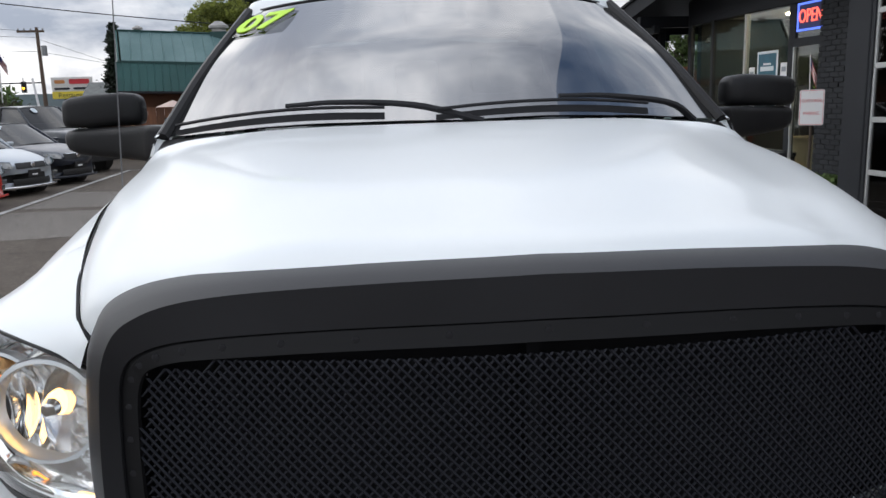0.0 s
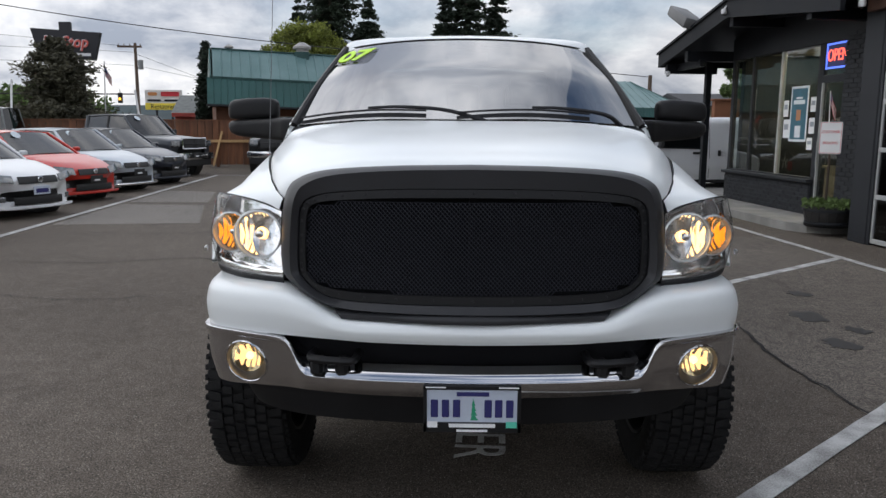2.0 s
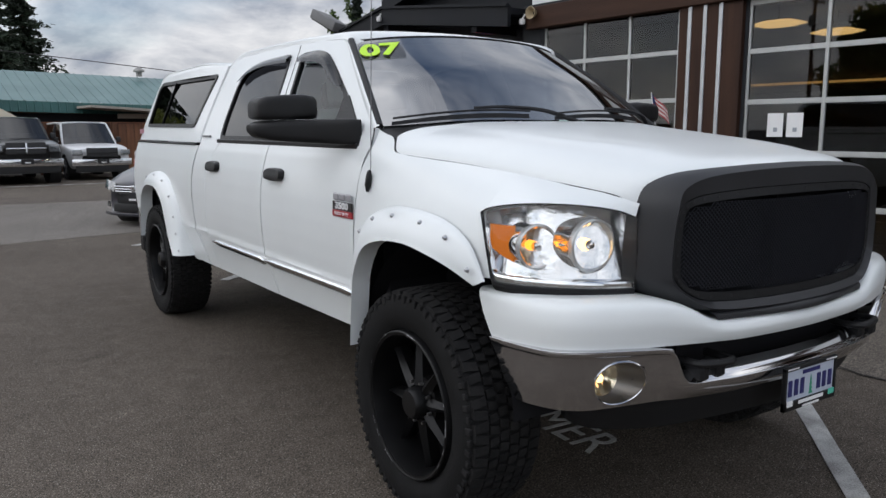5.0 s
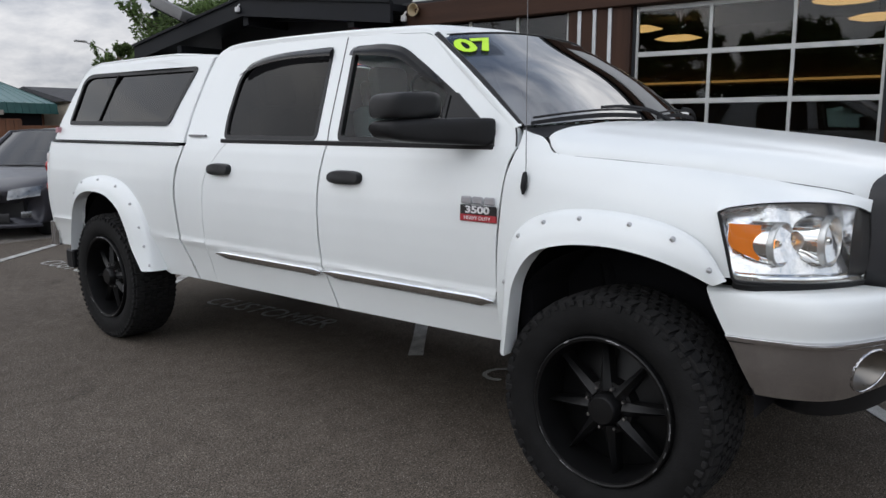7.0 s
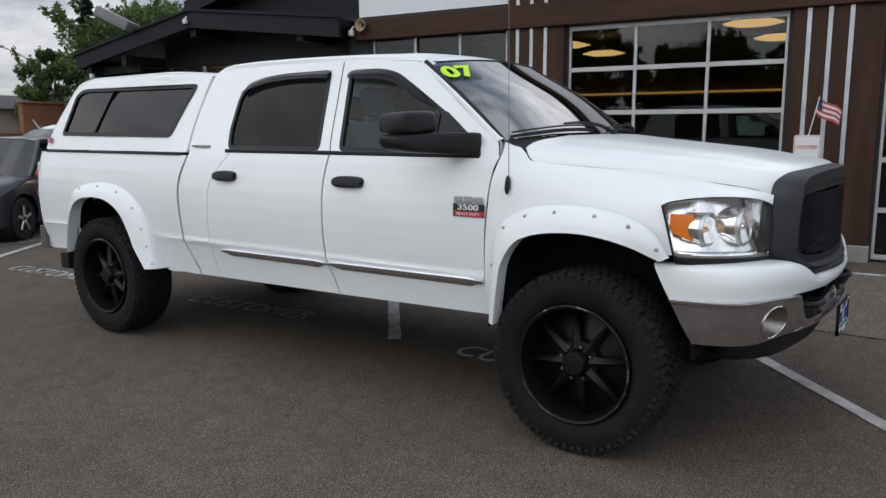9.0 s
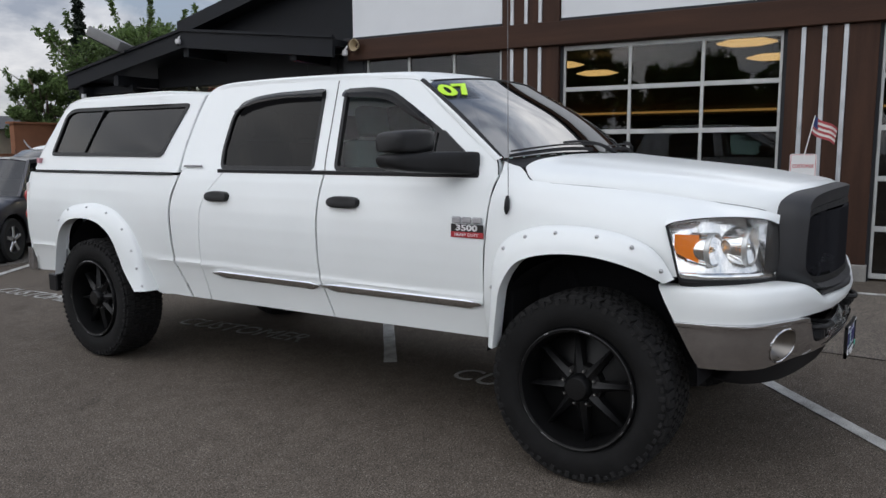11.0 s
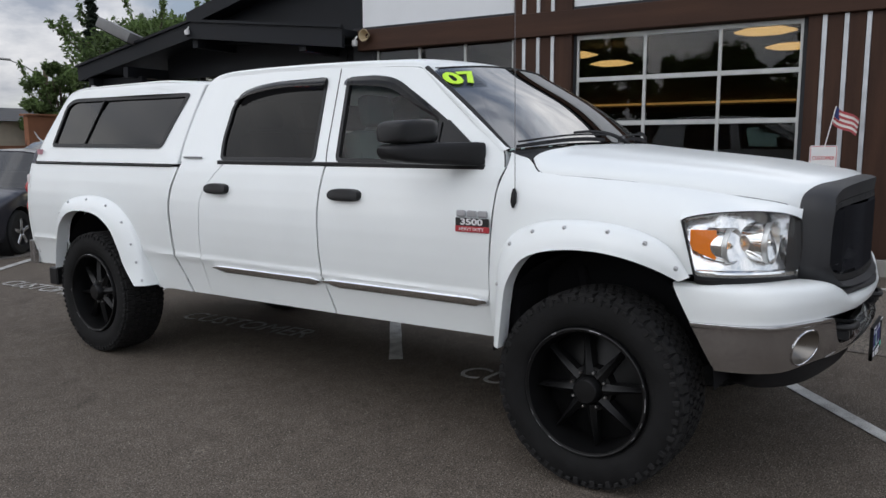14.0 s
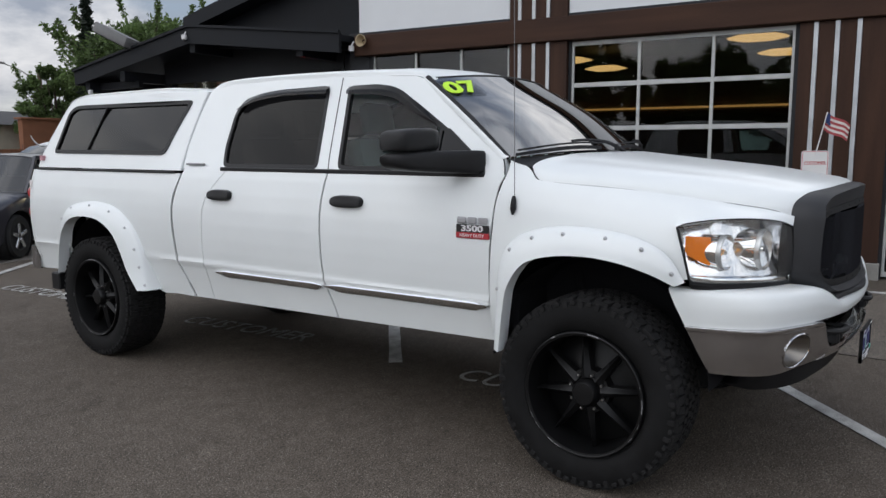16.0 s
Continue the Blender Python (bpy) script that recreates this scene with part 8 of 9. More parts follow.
broadleaf("green street trees far along the road", lot(-30, 66, 0), 4.2, 5.0, POPLAR, 13, clumps=50, per=100, size=0.3)

# tall trees across the road behind the walk: they close the horizon and stand in the reflections of the glass
for i, (n, u, h, r) in enumerate(((-50, -16, 9.5, 5.0), (-52, -6, 8.5, 5.4), (-49, 4, 10, 5.0), (-52, 14, 9, 5.4), (-50, 24, 10.5, 5.2))):
    broadleaf("tall green roadside tree across the street", lot(n, u, 0), h, r, POPLAR, 40 + i, clumps=100, per=90, size=0.32, tall=0.85)

# ---- parked vehicles: local nose towards -y, origin under the front bumper's middle ----
CGLASS = glass("car_glass", (0.055, 0.065, 0.075), 0.105)
CDARK = mat("car_black_trim", (0.012, 0.012, 0.013), 0.5)
CCHR = mat("car_chrome", (0.75, 0.76, 0.78), 0.12, 1.0)
CLAMP = mat("car_lamp", (0.20, 0.21, 0.22), 0.16, 0.6, var=0.6, vscale=14, coat=1.0)
CRIM = mat("car_rim", (0.42, 0.43, 0.44), 0.3, 0.8)
CTYRE = mat("car_tyre", (0.018, 0.018, 0.018), 0.85, var=0.3)


def paint(name, c, metal=0.3):
    return mat(name, c, 0.34, metal * 0.5, coat=0.4, var=0.05, espec=0.35)


SEDAN = dict(L=4.6, W=1.78, H=1.45, zb=0.20, hood0=0.66, hood1=0.94, belt=0.95, cowl=1.15, wtop=1.95, rtop=3.30, rbase=4.05, tail=0.98, R=0.32, ax=(0.85, 3.52), nose=0.26, cut=2.75)
PICKUP = dict(L=5.8, W=2.0, H=1.88, zb=0.42, hood0=1.12, hood1=1.24, belt=1.22, cowl=1.35, wtop=2.05, rtop=3.25, rbase=3.50, tail=1.22, R=0.40, ax=(0.95, 4.50), nose=0.14, cut=2.6)
VAN = dict(L=4.7, W=1.80, H=1.95, zb=0.22, hood0=0.85, hood1=1.05, belt=1.05, cowl=0.75, wtop=1.55, rtop=4.4, rbase=4.65, tail=1.05, R=0.32, ax=(0.85, 3.6), nose=0.2, cut=1.9)
HATCH = dict(SEDAN, L=4.25, rtop=3.2, rbase=3.95, H=1.45, wtop=1.9, ax=(0.82, 3.38))


def vehicle(name, label, category, m, body, S, grille="bar", lampz=(0.60, 0.74), lampx=(0.50, 0.84), extras=(), group="", plate="bar", rim=CRIM):
    c = thing(name, label, category, m, group=group)
    W, L, H = S["W"] / 2, S["L"], S["H"]

    def yf(x):
        return S["nose"] * (abs(x) / W) ** 2.6

    st = [(0.0, 0.62, S["zb"] + 0.10, S["hood0"] - 0.20, 0), (0.015, 0.80, S["zb"] + 0.02, S["hood0"] - 0.08, 1), (0.08, 0.90, S["zb"], S["hood0"], 1), (0.40, 0.965, S["zb"], S["hood0"] + (S["hood1"] - S["hood0"]) * 0.45, 1), (0.8, 0.99, S["zb"], S["hood0"] + (S["hood1"] - S["hood0"]) * 0.8, 1), (S["cowl"], 1.0, S["zb"], S["hood1"], 1), (L * 0.5, 1.0, S["zb"], S["belt"], 1), (L * 0.78, 1.0, S["zb"], S["tail"], 1), (L - 0.25, 0.97, S["zb"] + 0.05, S["tail"], 1), (L - 0.04, 0.90, S["zb"] + 0.12, S["tail"] - 0.06, 1), (L, 0.80, S["zb"] + 0.2, S["tail"] - 0.25, 1)]
    rows = []
    for y, w, zb, zt, _ in st:
        x = W * w
        h = zt - zb
        half = [(0.0, zb), (x * 0.80, zb), (x * 0.955, zb + h * 0.10), (x * 0.992, zb + h * 0.35), (x, zb + h * 0.62), (x * 0.975, zb + h * 0.85), (x * 0.90, zb + h * 0.965), (x * 0.6, zt + 0.012), (0.0, zt + 0.02)]
        bend = max(0.0, 1 - y / 0.9)
        rows.append([(-a, y + S["nose"] * bend * (a / x) ** 2.6 if x else y, z) for a, z in half][::1] + [(a, y + S["nose"] * bend * (a / x) ** 2.6, z) for a, z in half[::-1][1:]])
    bm = surf(rows, 120, 44)
    # wheel arches are cut out of the body side
    gone = []
    for f in bm.faces:
        q = f.calc_center_median()
        if abs(q.x) > W * 0.62 and any(math.hypot(q.y - ya, q.z - S["R"]) < S["R"] * 1.16 for ya in S["ax"]):
            gone.append(f)
    bmesh.ops.delete(bm, geom=gone, context="FACES")
    for v in bm.verts:
        if v.is_boundary and abs(v.co.x) > W * 0.55:
            for ya in S["ax"]:
                q = math.hypot(v.co.y - ya, v.co.z - S["R"])
                if 0.01 < q < S["R"] * 1.34 and v.co.z > S["zb"] + 0.03:
                    v.co.y, v.co.z = ya + (v.co.y - ya) * S["R"] * 1.19 / q, S["R"] + (v.co.z - S["R"]) * S["R"] * 1.19 / q
    part("body", bm, body, c)
    part("underbody", box((-W * 0.62, 0.25, S["zb"] + 0.02), (W * 0.62, L - 0.25, S["hood0"] - 0.08)), CDARK, c)
    # greenhouse
    wb, wr = W * 0.93, W * (0.78 if S["zb"] > 0.3 else 0.72)
    zc, zr, zt = S["hood1"] - 0.01, H - 0.035, S["tail"] - 0.01
    B = [(wb * 0.94, S["cowl"] + 0.10, zc), (wb, S["cut"], S["belt"]), (wb * 0.97, S["rbase"] - 0.25, zt)]
    T = [(wr * 0.96, S["wtop"], zr), (wr, S["cut"], H - 0.01), (wr * 0.95, S["rtop"], zr)]
    wsf = surf([[(-B[0][0], B[0][1], zc), (-0.4, B[0][1] - 0.16, zc + 0.01), (0.4, B[0][1] - 0.16, zc + 0.01), (B[0][0], B[0][1], zc)], [(-T[0][0], T[0][1], zr), (-0.3, T[0][1] - 0.09, zr + 0.03), (0.3, T[0][1] - 0.09, zr + 0.03), (T[0][0], T[0][1], zr)]], 6, 14)
    part("windshield", wsf, CGLASS, c)
    rgl = surf([[(-B[2][0], B[2][1] + 0.1, zt), (0, S["rbase"] + 0.1, zt + 0.01), (B[2][0], B[2][1] + 0.1, zt)], [(-T[2][0], T[2][1], zr), (0, T[2][1] + 0.06, zr + 0.03), (T[2][0], T[2][1], zr)]], 6, 10)
    part("rear_window", rgl, CGLASS, c)
    roof_rows = [[(-t[0], t[1], t[2]), (-t[0] * 0.7, t[1] - (0.06 if i == 0 else -0.04 * (i == 2)), t[2] + 0.035), (0, t[1] - (0.09 if i == 0 else -0.06 * (i == 2)), t[2] + 0.05), (t[0] * 0.7, t[1] - (0.06 if i == 0 else -0.04 * (i == 2)), t[2] + 0.035), (t[0], t[1], t[2])] for i, t in enumerate(T)]
    part("roof", thick(surf(roof_rows, 12, 14), 0.03), body, c)
    for s in (1, -1):
        b = surf([[(s * p[0], p[1], p[2]) for p in B], [(s * (p[0] * 0.55 + q[0] * 0.45) * 1.012, p[1] * 0.55 + q[1] * 0.45, p[2] * 0.55 + q[2] * 0.45) for p, q in zip(B, T)], [(s * p[0], p[1], p[2]) for p in T]], 8, 16)
        part("side_window", b, CGLASS, c)
        for p, q, r in ((B[0], T[0], 0.035), (B[1], T[1], 0.035), (B[2], T[2], 0.06)):
            part("pillar", tube([(s * p[0], p[1], p[2] - 0.02), (s * (p[0] + q[0]) / 2 * 1.012, (p[1] + q[1]) / 2, (p[2] + q[2]) / 2), (s * q[0], q[1], q[2])], r, 6, steps=8), body if p is not B[1] else CDARK, c)
        part("roof_rail", tube([(s * T[0][0], T[0][1], T[0][2]), (s * T[1][0], T[1][1], T[1][2]), (s * T[2][0], T[2][1], T[2][2])], 0.035, 6, steps=10), body, c)
        mr = part("side_mirror", box((s * W * 0.97 - 0.02, S["cowl"] + 0.30, S["belt"] + 0.06), (s * W * 0.97 + 0.02, S["cowl"] + 0.36, S["belt"] + 0.10)), body, c)
        hx = W * 0.98
        part("mirror_housing", box((hx * s - 0.02 if s > 0 else hx * s - 0.13, S["cowl"] + 0.27, S["belt"] + 0.04), (hx * s + 0.13 if s > 0 else hx * s + 0.02, S["cowl"] + 0.37, S["belt"] + (0.22 if S["zb"] > 0.3 else 0.13)), 0.03, seg=2), CDARK if S["zb"] > 0.3 else body, mr)
        for ya in S["ax"]:
            R = S["R"]
            part("wheel_arch", turn([(R * 1.19, -0.05), (R * 1.19, -0.36), (0, -0.36)], 28, "x", m=pose(s * W, ya, R) @ Matrix.Scale(s, 4, (1, 0, 0))), CDARK, c)
            wh = part("wheel", turn([(R * 0.66, -0.20), (R * 0.9, -0.20), (R, -0.17), (R, 0.0), (R * 0.92, 0.03), (R * 0.66, 0.025)], 28, "x", m=pose(s * (W - 0.055), ya, R) @ Matrix.Scale(s, 4, (1, 0, 0))), CTYRE, c)
            part("rim", turn([(0.0, 0.02), (R * 0.16, 0.02), (R * 0.2, 0.0), (R * 0.55, -0.01), (R * 0.62, 0.03), (R * 0.68, 0.03), (R * 0.68, -0.05)], 28, "x", m=pose(s * (W - 0.055), ya, R) @ Matrix.Scale(s, 4, (1, 0, 0))), CTYRE, wh)
            for k in range(5):
                a = 2 * math.pi * k / 5
                b = box((0.0, -R * 0.09, R * 0.1), (0.03, R * 0.09, R * 0.66), 0.01)
                b.transform(pose(s * (W - 0.055), ya, R) @ Matrix.Scale(s, 4, (1, 0, 0)) @ Matrix.Rotation(a, 4, "X"))
                part("spoke", b, rim, wh)

    def patch(nm, x0, x1, z0, z1, off, material, tilt=0.0, taper=0.0, par=None):
        n = 8
        rws = []
        for f in (0, 0.25, 0.75, 1):
            z = z0 + (z1 - z0) * f
            r = []
            for i in range(n + 1):
                x = x0 + (x1 - x0) * i / n
                zz = z + taper * (abs(x) - min(abs(x0), abs(x1))) / max(1e-6, abs(abs(x1) - abs(x0))) * (1 if abs(x0) != abs(x1) else 0)
                r.append((x, yf(x) - off + tilt * (z - z0) + (0.006 if f in (0, 1) else 0), zz))
            rws.append(r)
        return part(nm, thick(surf(rws, 5, 14), 0.015), material, par or c)

    z0, z1 = lampz
    for s in (1, -1):
        hl = patch("headlight", s * lampx[0] * W, s * lampx[1] * W * (1.06 if S["zb"] < 0.3 else 1.0), z0, z1, 0.0 if S["zb"] < 0.3 else 0.01, CLAMP, 0.45 if S["zb"] < 0.3 else 0.10, 0.05 if S["zb"] < 0.3 else 0.0)
        patch("fog_lamp", s * W * 0.66, s * W * 0.78, S["zb"] + 0.10, S["zb"] + 0.19, -0.005, CLAMP)
    if grille == "truck":
        g = patch("grille", -W * 0.50, W * 0.50, z0 - 0.06, z1 + 0.06, 0.02, CDARK, 0.10)
        patch("grille_bar", -W * 0.02, W * 0.02, z0 - 0.05, z1 + 0.05, 0.045, extras[0] if extras else CDARK, 0.10, par=g)
        patch("grille_bar", -W * 0.49, W * 0.49, (z0 + z1) / 2 - 0.015, (z0 + z1) / 2 + 0.015, 0.042, extras[0] if extras else CDARK, 0.10, par=g)
        if len(extras) > 1:
            for za, zb_ in ((z1 + 0.04, z1 + 0.09), (z0 - 0.09, z0 - 0.05)):
                patch("grille_surround", -W * 0.54, W * 0.54, za, zb_, 0.03, CCHR, 0.10, par=g)
            for s in (1, -1):
                patch("grille_surround", s * W * 0.50, s * W * 0.55, z0 - 0.08, z1 + 0.08, 0.03, CCHR, 0.10, par=g)
        patch("bumper", -W * 0.95, W * 0.95, S["zb"] + 0.10, S["zb"] + 0.30, 0.05, CCHR if "chrome" in label or len(extras) == 1 else CDARK)
        patch("valance", -W * 0.85, W * 0.85, S["zb"] - 0.10, S["zb"] + 0.12, 0.0, CDARK)
        if "bull bar" in label:
            part("bull_bar", tube([(-0.36, -0.02, 0.42), (-0.36, -0.10, 0.55), (-0.30, -0.14, 0.72), (0, -0.15, 0.75), (0.30, -0.14, 0.72), (0.36, -0.10, 0.55), (0.36, -0.02, 0.42)], 0.035, 8, steps=20), CCHR, c)
            part("skid_plate", box((-0.28, -0.12, 0.46), (0.28, -0.08, 0.58), 0.01), SILVER, c)
    else:
        g = patch("grille", -W * 0.42, W * 0.42, (z0 + z1) / 2 - 0.075, (z0 + z1) / 2 + 0.045, 0.012, CDARK, 0.35)
        if grille == "slats":
            for k in range(3):
                zz = (z0 + z1) / 2 - 0.06 + k * 0.04
                patch("grille_slat", -W * 0.42, W * 0.42, zz, zz + 0.014, 0.028, CCHR, 0.35, par=g)
        if grille == "chrome":
            patch("grille_slat", -W * 0.40, W * 0.40, (z0 + z1) / 2 + 0.035, (z0 + z1) / 2 + 0.055, 0.022, CCHR, 0.35, par=g)
        part("emblem", turn([(0, -0.01), (0.045, -0.008), (0.055, 0.0)], 14, "y", m=pose(0, yf(0) - 0.02, (z0 + z1) / 2 - 0.01)), CCHR, c)
        patch("lower_intake", -W * 0.52, W * 0.52, S["zb"] + 0.04, S["zb"] + 0.17, 0.004, CDARK)
        patch("lower_lip", -W * 0.9, W * 0.9, S["zb"] - 0.03, S["zb"] + 0.02, 0.008, body if plate != "lip" else CCHR)
    pz = S["zb"] + (0.20 if grille != "truck" else 0.16)
    lp2 = part("dealer_plate", box((-0.16, -0.045 if grille != "truck" else -0.085, pz), (0.16, -0.03 if grille != "truck" else -0.07, pz + 0.14), 0.004), CDARK if plate != "white" else PB, c, "black dealer plate" if plate != "white" else "licence plate with barred figures")
    part("printed_bar", box((-0.07 if plate != "white" else -0.12, (-0.049 if grille != "truck" else -0.089), pz + 0.03), (0.07 if plate != "white" else 0.12, (-0.044 if grille != "truck" else -0.084), pz + (0.06 if plate != "white" else 0.10))), WINK if plate != "white" else PINK, lp2)
    for s in (1, -1):
        part("tail_light", box((s * W * 0.90 - 0.09, L - 0.10, S["tail"] - 0.28), (s * W * 0.90 + 0.05, L - 0.01, S["tail"] - 0.10), 0.02), RED, c)
    part("wiper", tube([(-0.5, S["cowl"] + 0.0, zc + 0.03), (0.1, S["cowl"] - 0.06, zc + 0.045), (0.45, S["cowl"] - 0.03, zc + 0.03)], 0.012, 5, steps=8), CDARK, c)
    part("bench_seat", box((-W * 0.7, S["cut"] - 0.5, 0.5), (W * 0.7, S["cut"] - 0.2, S["belt"] + 0.2), 0.06, seg=2), INTER, c)
    part("dash_top", box((-W * 0.8, S["cowl"] + 0.02, zc - 0.2), (W * 0.8, S["cowl"] + 0.55, zc - 0.01), 0.03), CDARK, c)
    return c


def sticker_on(car, S, x, text_=None):
    """A round price sticker or year figures high on the windshield."""
    p = Vector((x, S["wtop"] - 0.20, S["H"] - 0.11))
    part("window_sticker", (lambda b: (b.transform(Matrix.Translation(p) @ pose(0, 0, 0, 42, 0, 0)), b)[1])(turn([(0, 0.012), (0.10, 0.012), (0.10, 0.008)], 16, "z")) if text_ is None else (lambda b: (b.transform(Matrix.Translation(p) @ pose(0, 0, 0, 48, 0, 0)), b)[1])(box((-0.12, -0.05, 0.02), (0.12, 0.05, 0.026))), mat("sticker_pale", (0.55, 0.62, 0.66), 0.5) if text_ is None else LIME, car)


ROW = "parked sales row"
P_WHITE, P_RED, P_SILV, P_NAVY, P_GREY, P_BLK = paint("pearl_white", (0.68, 0.69, 0.70), 0.1), paint("bright_red", (0.50, 0.030, 0.018), 0.1), paint("silver_blue", (0.42, 0.46, 0.50), 0.5), paint("dark_navy", (0.020, 0.024, 0.036), 0.3), paint("dark_slate", (0.042, 0.048, 0.056), 0.4), paint("black_metallic", (0.012, 0.013, 0.014), 0.3)
P_PASS = paint("graphite", (0.036, 0.036, 0.045), 0.5)
P_MAROON = paint("deep_red", (0.30, 0.02, 0.02), 0.2)
k = vehicle("sedan", "dark red sedan in the sales row", "car", lot(-6.1, 8.0, 0, 64), P_MAROON, SEDAN, group=ROW)
k = vehicle("sedan", "white compact sedan with black grille in the sales row", "car", lot(-6.1, 10.85, 0, 64), P_WHITE, SEDAN, "bar", (0.60, 0.72), group=ROW, plate="white")
sticker_on(k, SEDAN, -0.35)
k = vehicle("coupe", "bright red coupe in the sales row", "car", lot(-6.25, 13.7, 0, 64), P_RED, dict(SEDAN, W=1.76, H=1.40), "bar", (0.56, 0.70), group=ROW)
sticker_on(k, SEDAN, -0.35)
k = vehicle("hatchback", "silver hatchback with round fog lamps in the sales row", "car", lot(-6.15, 16.1, 0, 64), P_SILV, HATCH, "bar", (0.58, 0.72), group=ROW, plate="lip")
sticker_on(k, HATCH, -0.35)
k = vehicle("sedan", "dark navy sedan with a chrome grille bar in the sales row", "car", lot(-5.95, 18.5, 0, 64), P_NAVY, SEDAN, "chrome", (0.62, 0.76), group=ROW)
sticker_on(k, SEDAN, -0.35)
k = vehicle("parked_pickup", "dark slate crew-cab pickup with chrome grille surround", "pickup truck", lot(-6.25, 21.9, 0, 64), P_GREY, dict(PICKUP, rtop=3.5, rbase=3.75), "truck", (0.92, 1.10), (0.62, 0.90), (CDARK, 1), group=ROW)
sticker_on(k, PICKUP, -0.4)
# old grey truck with canopy behind the row
k = vehicle("van", "old grey van parked behind the sales row", "van", lot(-12.7, 26.6, 0, 90), paint("old_grey", (0.16, 0.17, 0.17), 0.2), dict(VAN, H=2.15, wtop=1.2, cowl=0.9), "bar", (0.7, 0.86))
# back row facing the lot
k = vehicle("parked_pickup", "black pickup with black grille and chrome bumper by the fence", "pickup truck", lot(-3.98, 23.3, 0, 0), P_BLK, dict(PICKUP, H=1.85), "truck", (0.90, 1.12), (0.58, 0.86), (CDARK,), group="back row")
sticker_on(k, PICKUP, -0.42, "x")
k = vehicle("parked_pickup", "dark pickup with chrome grille and bull bar by the fence", "pickup truck", lot(-1.20, 22.9, 0, 0), paint("charcoal_green", (0.022, 0.026, 0.024), 0.4), dict(PICKUP, H=1.93), "truck", (0.98, 1.15), (0.60, 0.92), (CDARK, 1), group="back row")
sticker_on(k, PICKUP, -0.42, "x")
k = vehicle("parked_pickup", "black pickup with chrome grille and chrome bumper by the fence", "pickup truck", lot(1.50, 22.6, 0, 0), P_BLK, dict(PICKUP, H=1.88), "truck", (0.92, 1.12), (0.58, 0.86), (CCHR,), group="back row")
# grey sedan across the customer stalls, white cars behind
k = vehicle("sedan", "graphite grey sedan with chrome grille slats in a customer stall", "car", lot(0.97, 11.13, 0, -58), P_PASS, dict(SEDAN, L=4.85, W=1.84, H=1.48, hood0=0.70, nose=0.34), "slats", (0.55, 0.69), rim=mat("bright_alloy", (0.62, 0.63, 0.64), 0.25, 0.85))
k = vehicle("sport_utility", "white older sport utility vehicle with black grille by the fence", "car", lot(3.75, 23.6, 0, 0), P_WHITE, dict(PICKUP, L=4.7, W=1.82, H=1.75, zb=0.34, hood0=0.95, hood1=1.08, belt=1.08, rtop=4.1, rbase=4.5, tail=1.05, R=0.36, ax=(0.9, 3.7)), "truck", (0.76, 0.92), (0.62, 0.92), (CDARK,), group="back row")


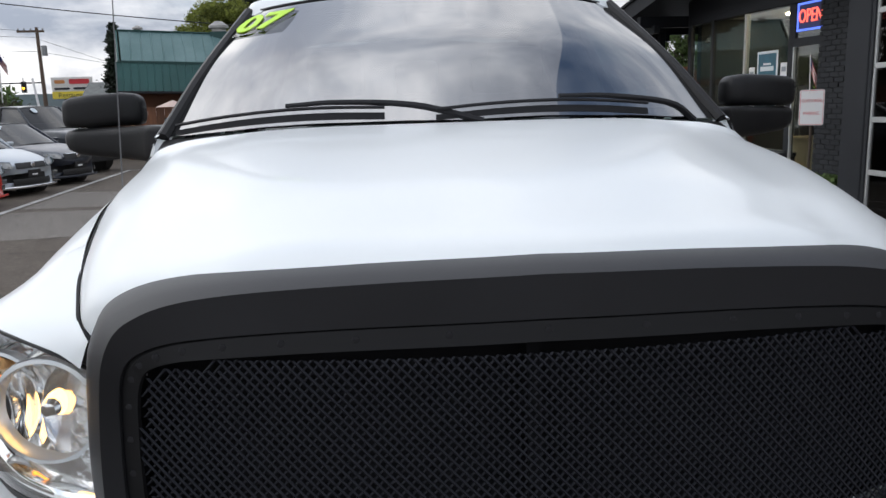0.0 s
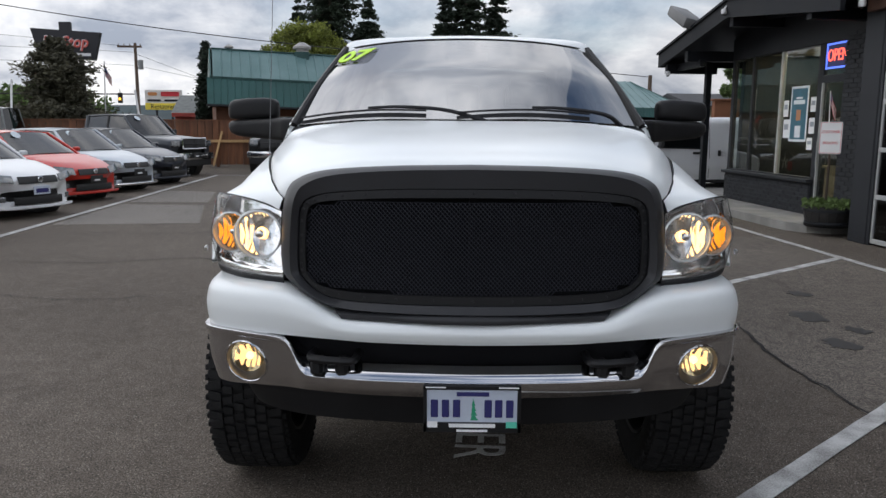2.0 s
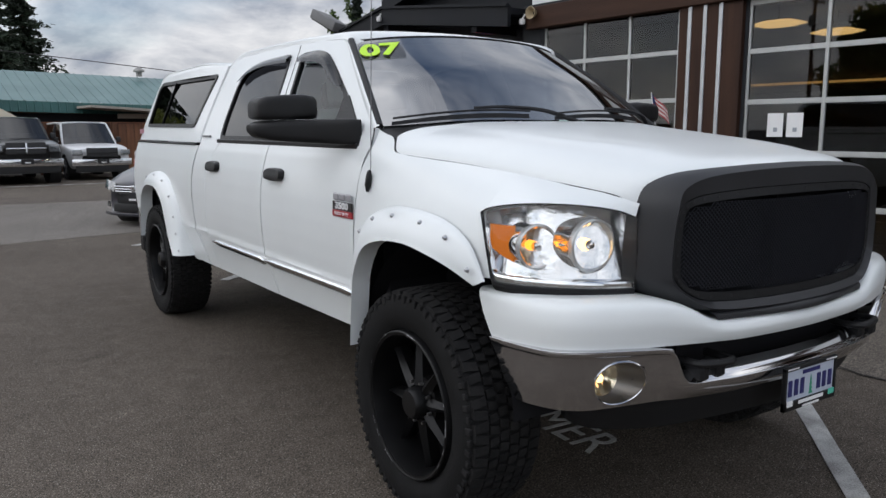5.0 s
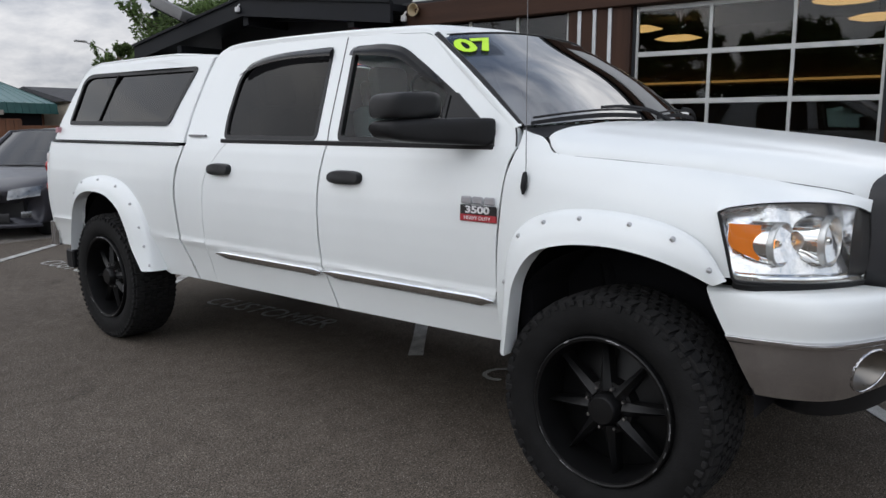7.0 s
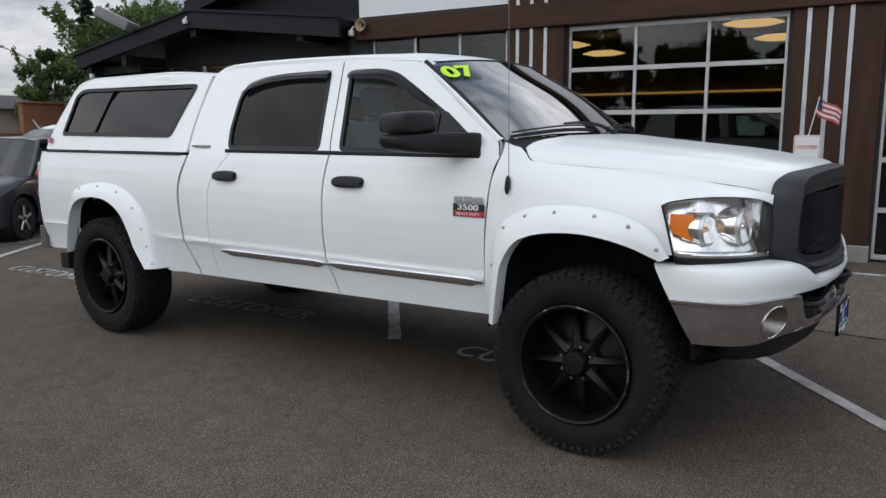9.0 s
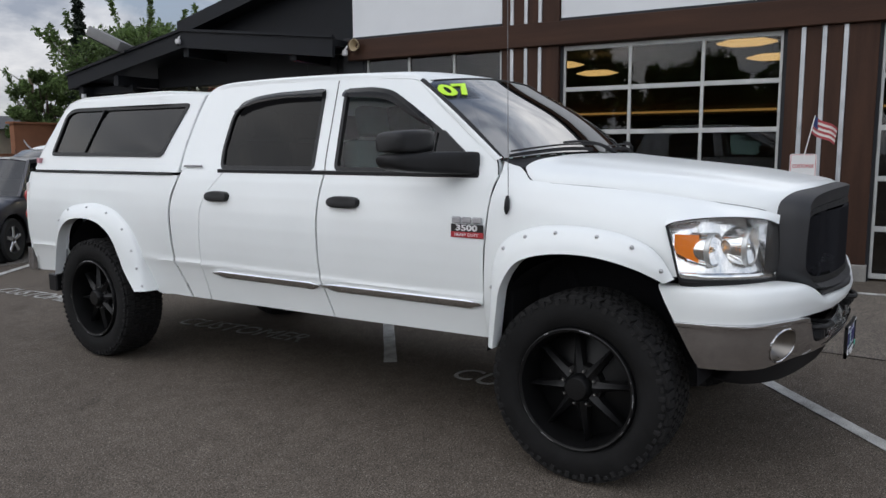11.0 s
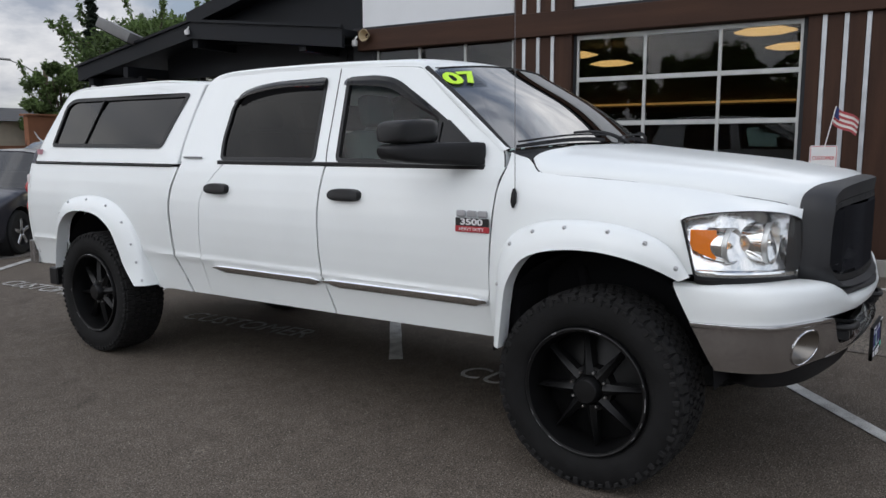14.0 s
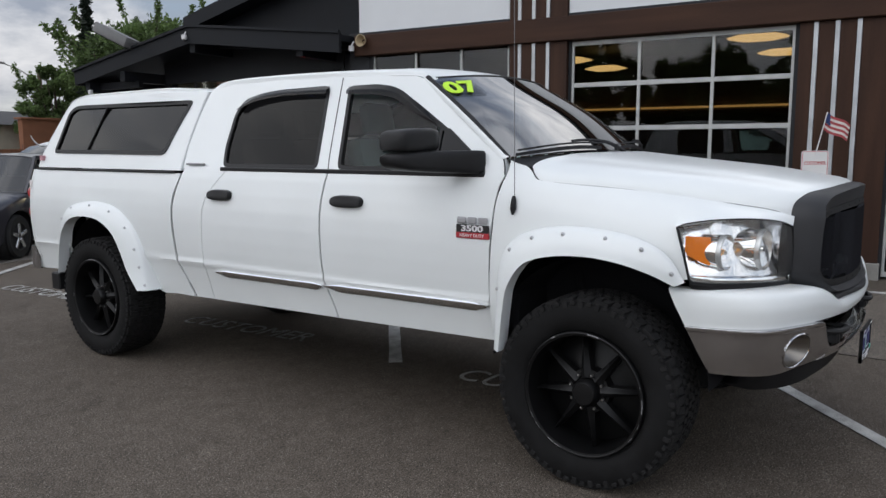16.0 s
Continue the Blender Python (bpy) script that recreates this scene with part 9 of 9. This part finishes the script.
def panel_van(m):
    c = thing("panel_van", "white compact panel van with black door handles beyond the office", "van", m)

    def wall(z, s=1, off=0.0):
        pts = ((0.25, 0.80), (0.40, 0.85), (0.75, 0.865), (1.0, 0.855), (1.35, 0.80), (1.70, 0.735), (1.9, 0.69))
        for (a, x0), (b, x1) in zip(pts, pts[1:]):
            if z <= b:
                return s * (x0 + (x1 - x0) * max(0.0, (z - a) / (b - a)) + off)
        return s * (0.69 + off)
    rows = []
    for y, zt, w in ((0.0, 0.66, 0.70), (0.03, 0.80, 0.80), (0.15, 0.93, 0.90), (0.50, 1.03, 0.97), (0.80, 1.15, 1.0), (1.10, 1.42, 1.0), (1.40, 1.60, 1.0), (1.75, 1.73, 1.0), (2.2, 1.79, 1.0), (3.2, 1.82, 1.0), (4.4, 1.80, 1.0), (4.62, 1.72, 0.98), (4.72, 1.3, 0.96)):
        zb = 0.26 + (0.10 if y < 0.1 else 0.0)
        half = [(0.0, zb), (0.72, zb), (0.80, zb + 0.05)] + [(wall(zb + (zt - zb) * f), zb + (zt - zb) * f) for f in (0.2, 0.4, 0.6, 0.8, 0.93)] + [(0.60, zt - 0.012), (0.3, zt), (0.0, zt + 0.004)]
        rows.append([(-a * w, y, z) for a, z in half] + [(a * w, y, z) for a, z in half[::-1][1:]])
    bm = surf(rows, 110, 60)
    bmesh.ops.delete(bm, geom=[f for f in bm.faces if abs(f.calc_center_median().x) > 0.6 and any(math.hypot(f.calc_center_median().y - ya, f.calc_center_median().z - 0.31) < 0.36 for ya in (0.82, 3.80))], context="FACES")
    part("body", bm, P_WHITE, c)
    part("tailgate", surf([[(-0.80, 4.72, 0.36), (0.80, 4.72, 0.36)], [(-0.70, 4.72, 1.32), (0.70, 4.72, 1.32)]], 4, 4), P_WHITE, c)
    part("windshield", surf([[(-0.72, 0.84, 1.20), (0, 0.78, 1.22), (0.72, 0.84, 1.20)], [(-0.68, 1.12, 1.45), (0, 1.06, 1.48), (0.68, 1.12, 1.45)], [(-0.62, 1.42, 1.64), (0, 1.38, 1.67), (0.62, 1.42, 1.64)]], 8, 12), CGLASS, c)
    part("underbody", box((-0.55, 0.2, 0.24), (0.55, 4.5, 0.7)), CDARK, c)
    part("front_bumper", box((-0.76, -0.03, 0.34), (0.76, 0.10, 0.52), 0.04, seg=2), CDARK, c)
    for s in (1, -1):
        win = rounded([(1.34, 1.08), (2.50, 1.05), (2.50, 1.52), (1.82, 1.53)], 0.06)
        part("door_window", flat([win], lambda y, z: (wall(z, s, 0.006), y, z), None, 3), CGLASS, c)
        part("window_seal", flat([win, shrink(win, 0.022)], lambda y, z: (wall(z, s, 0.010), y, z), (0.004 * s, 0, 0)), CDARK, c)
        for y in (1.32, 2.68, 3.72):
            part("door_seam", tube([(wall(z, s, 0.001), y, z) for z in (0.36, 0.6, 0.9, 1.2, 1.5, 1.66)], 0.006, 4), CDARK, c)
        part("slide_rail", tube([(wall(1.0, s, 0.002), y, 1.0) for y in (3.72, 4.1, 4.55)], 0.010, 4), CDARK, c)
        for y, w, h in ((2.38, 0.11, 0.028), (2.92, 0.035, 0.07)):
            part("door_handle", box((wall(0.96, s) - 0.015, y - w, 0.965 - h), (wall(0.96, s) + 0.030, y + w, 0.965 + h), 0.012, seg=2), CDARK, c)
        part("sill_trim", box((s * 0.80 - 0.03, 1.25, 0.26), (s * 0.80 + 0.03, 3.35, 0.33), 0.01), CDARK, c)
        part("side_mirror", box((s * 0.96 - 0.11, 1.40, 1.08), (s * 0.96 + 0.11, 1.50, 1.28), 0.04, seg=2), CDARK, c)
        part("headlight", surf([[(s * 0.50, 0.03, 0.72), (s * 0.80, 0.22, 0.78)], [(s * 0.50, 0.10, 0.90), (s * 0.80, 0.30, 0.96)]], 5, 8), CLAMP, c)
        for ya in (0.82, 3.80):
            part("wheel_arch", turn([(0.375, -0.03), (0.375, -0.34), (0, -0.34)], 28, "x", m=pose(s * 0.85, ya, 0.31) @ Matrix.Scale(s, 4, (1, 0, 0))), CDARK, c)
            wh = part("wheel", turn([(0.20, -0.18), (0.28, -0.18), (0.31, -0.15), (0.31, 0.0), (0.285, 0.025), (0.20, 0.02)], 28, "x", m=pose(s * 0.80, ya, 0.31) @ Matrix.Scale(s, 4, (1, 0, 0))), CTYRE, c)
            part("wheel_cover", turn([(0.0, 0.03), (0.06, 0.028), (0.15, 0.015), (0.205, 0.02), (0.205, -0.05)], 24, "x", m=pose(s * 0.80, ya, 0.31) @ Matrix.Scale(s, 4, (1, 0, 0))), SILVER, wh)


panel_van(lot(4.75, 16.37, 0, -90))

# ---- painted bricks of the office front ----
brick_wall(NO - 0.05, 8.36, 9.02, 0.13, 3.05)
brick_wall(NO - 0.02, 9.80, 13.0, 0.135, 0.64)
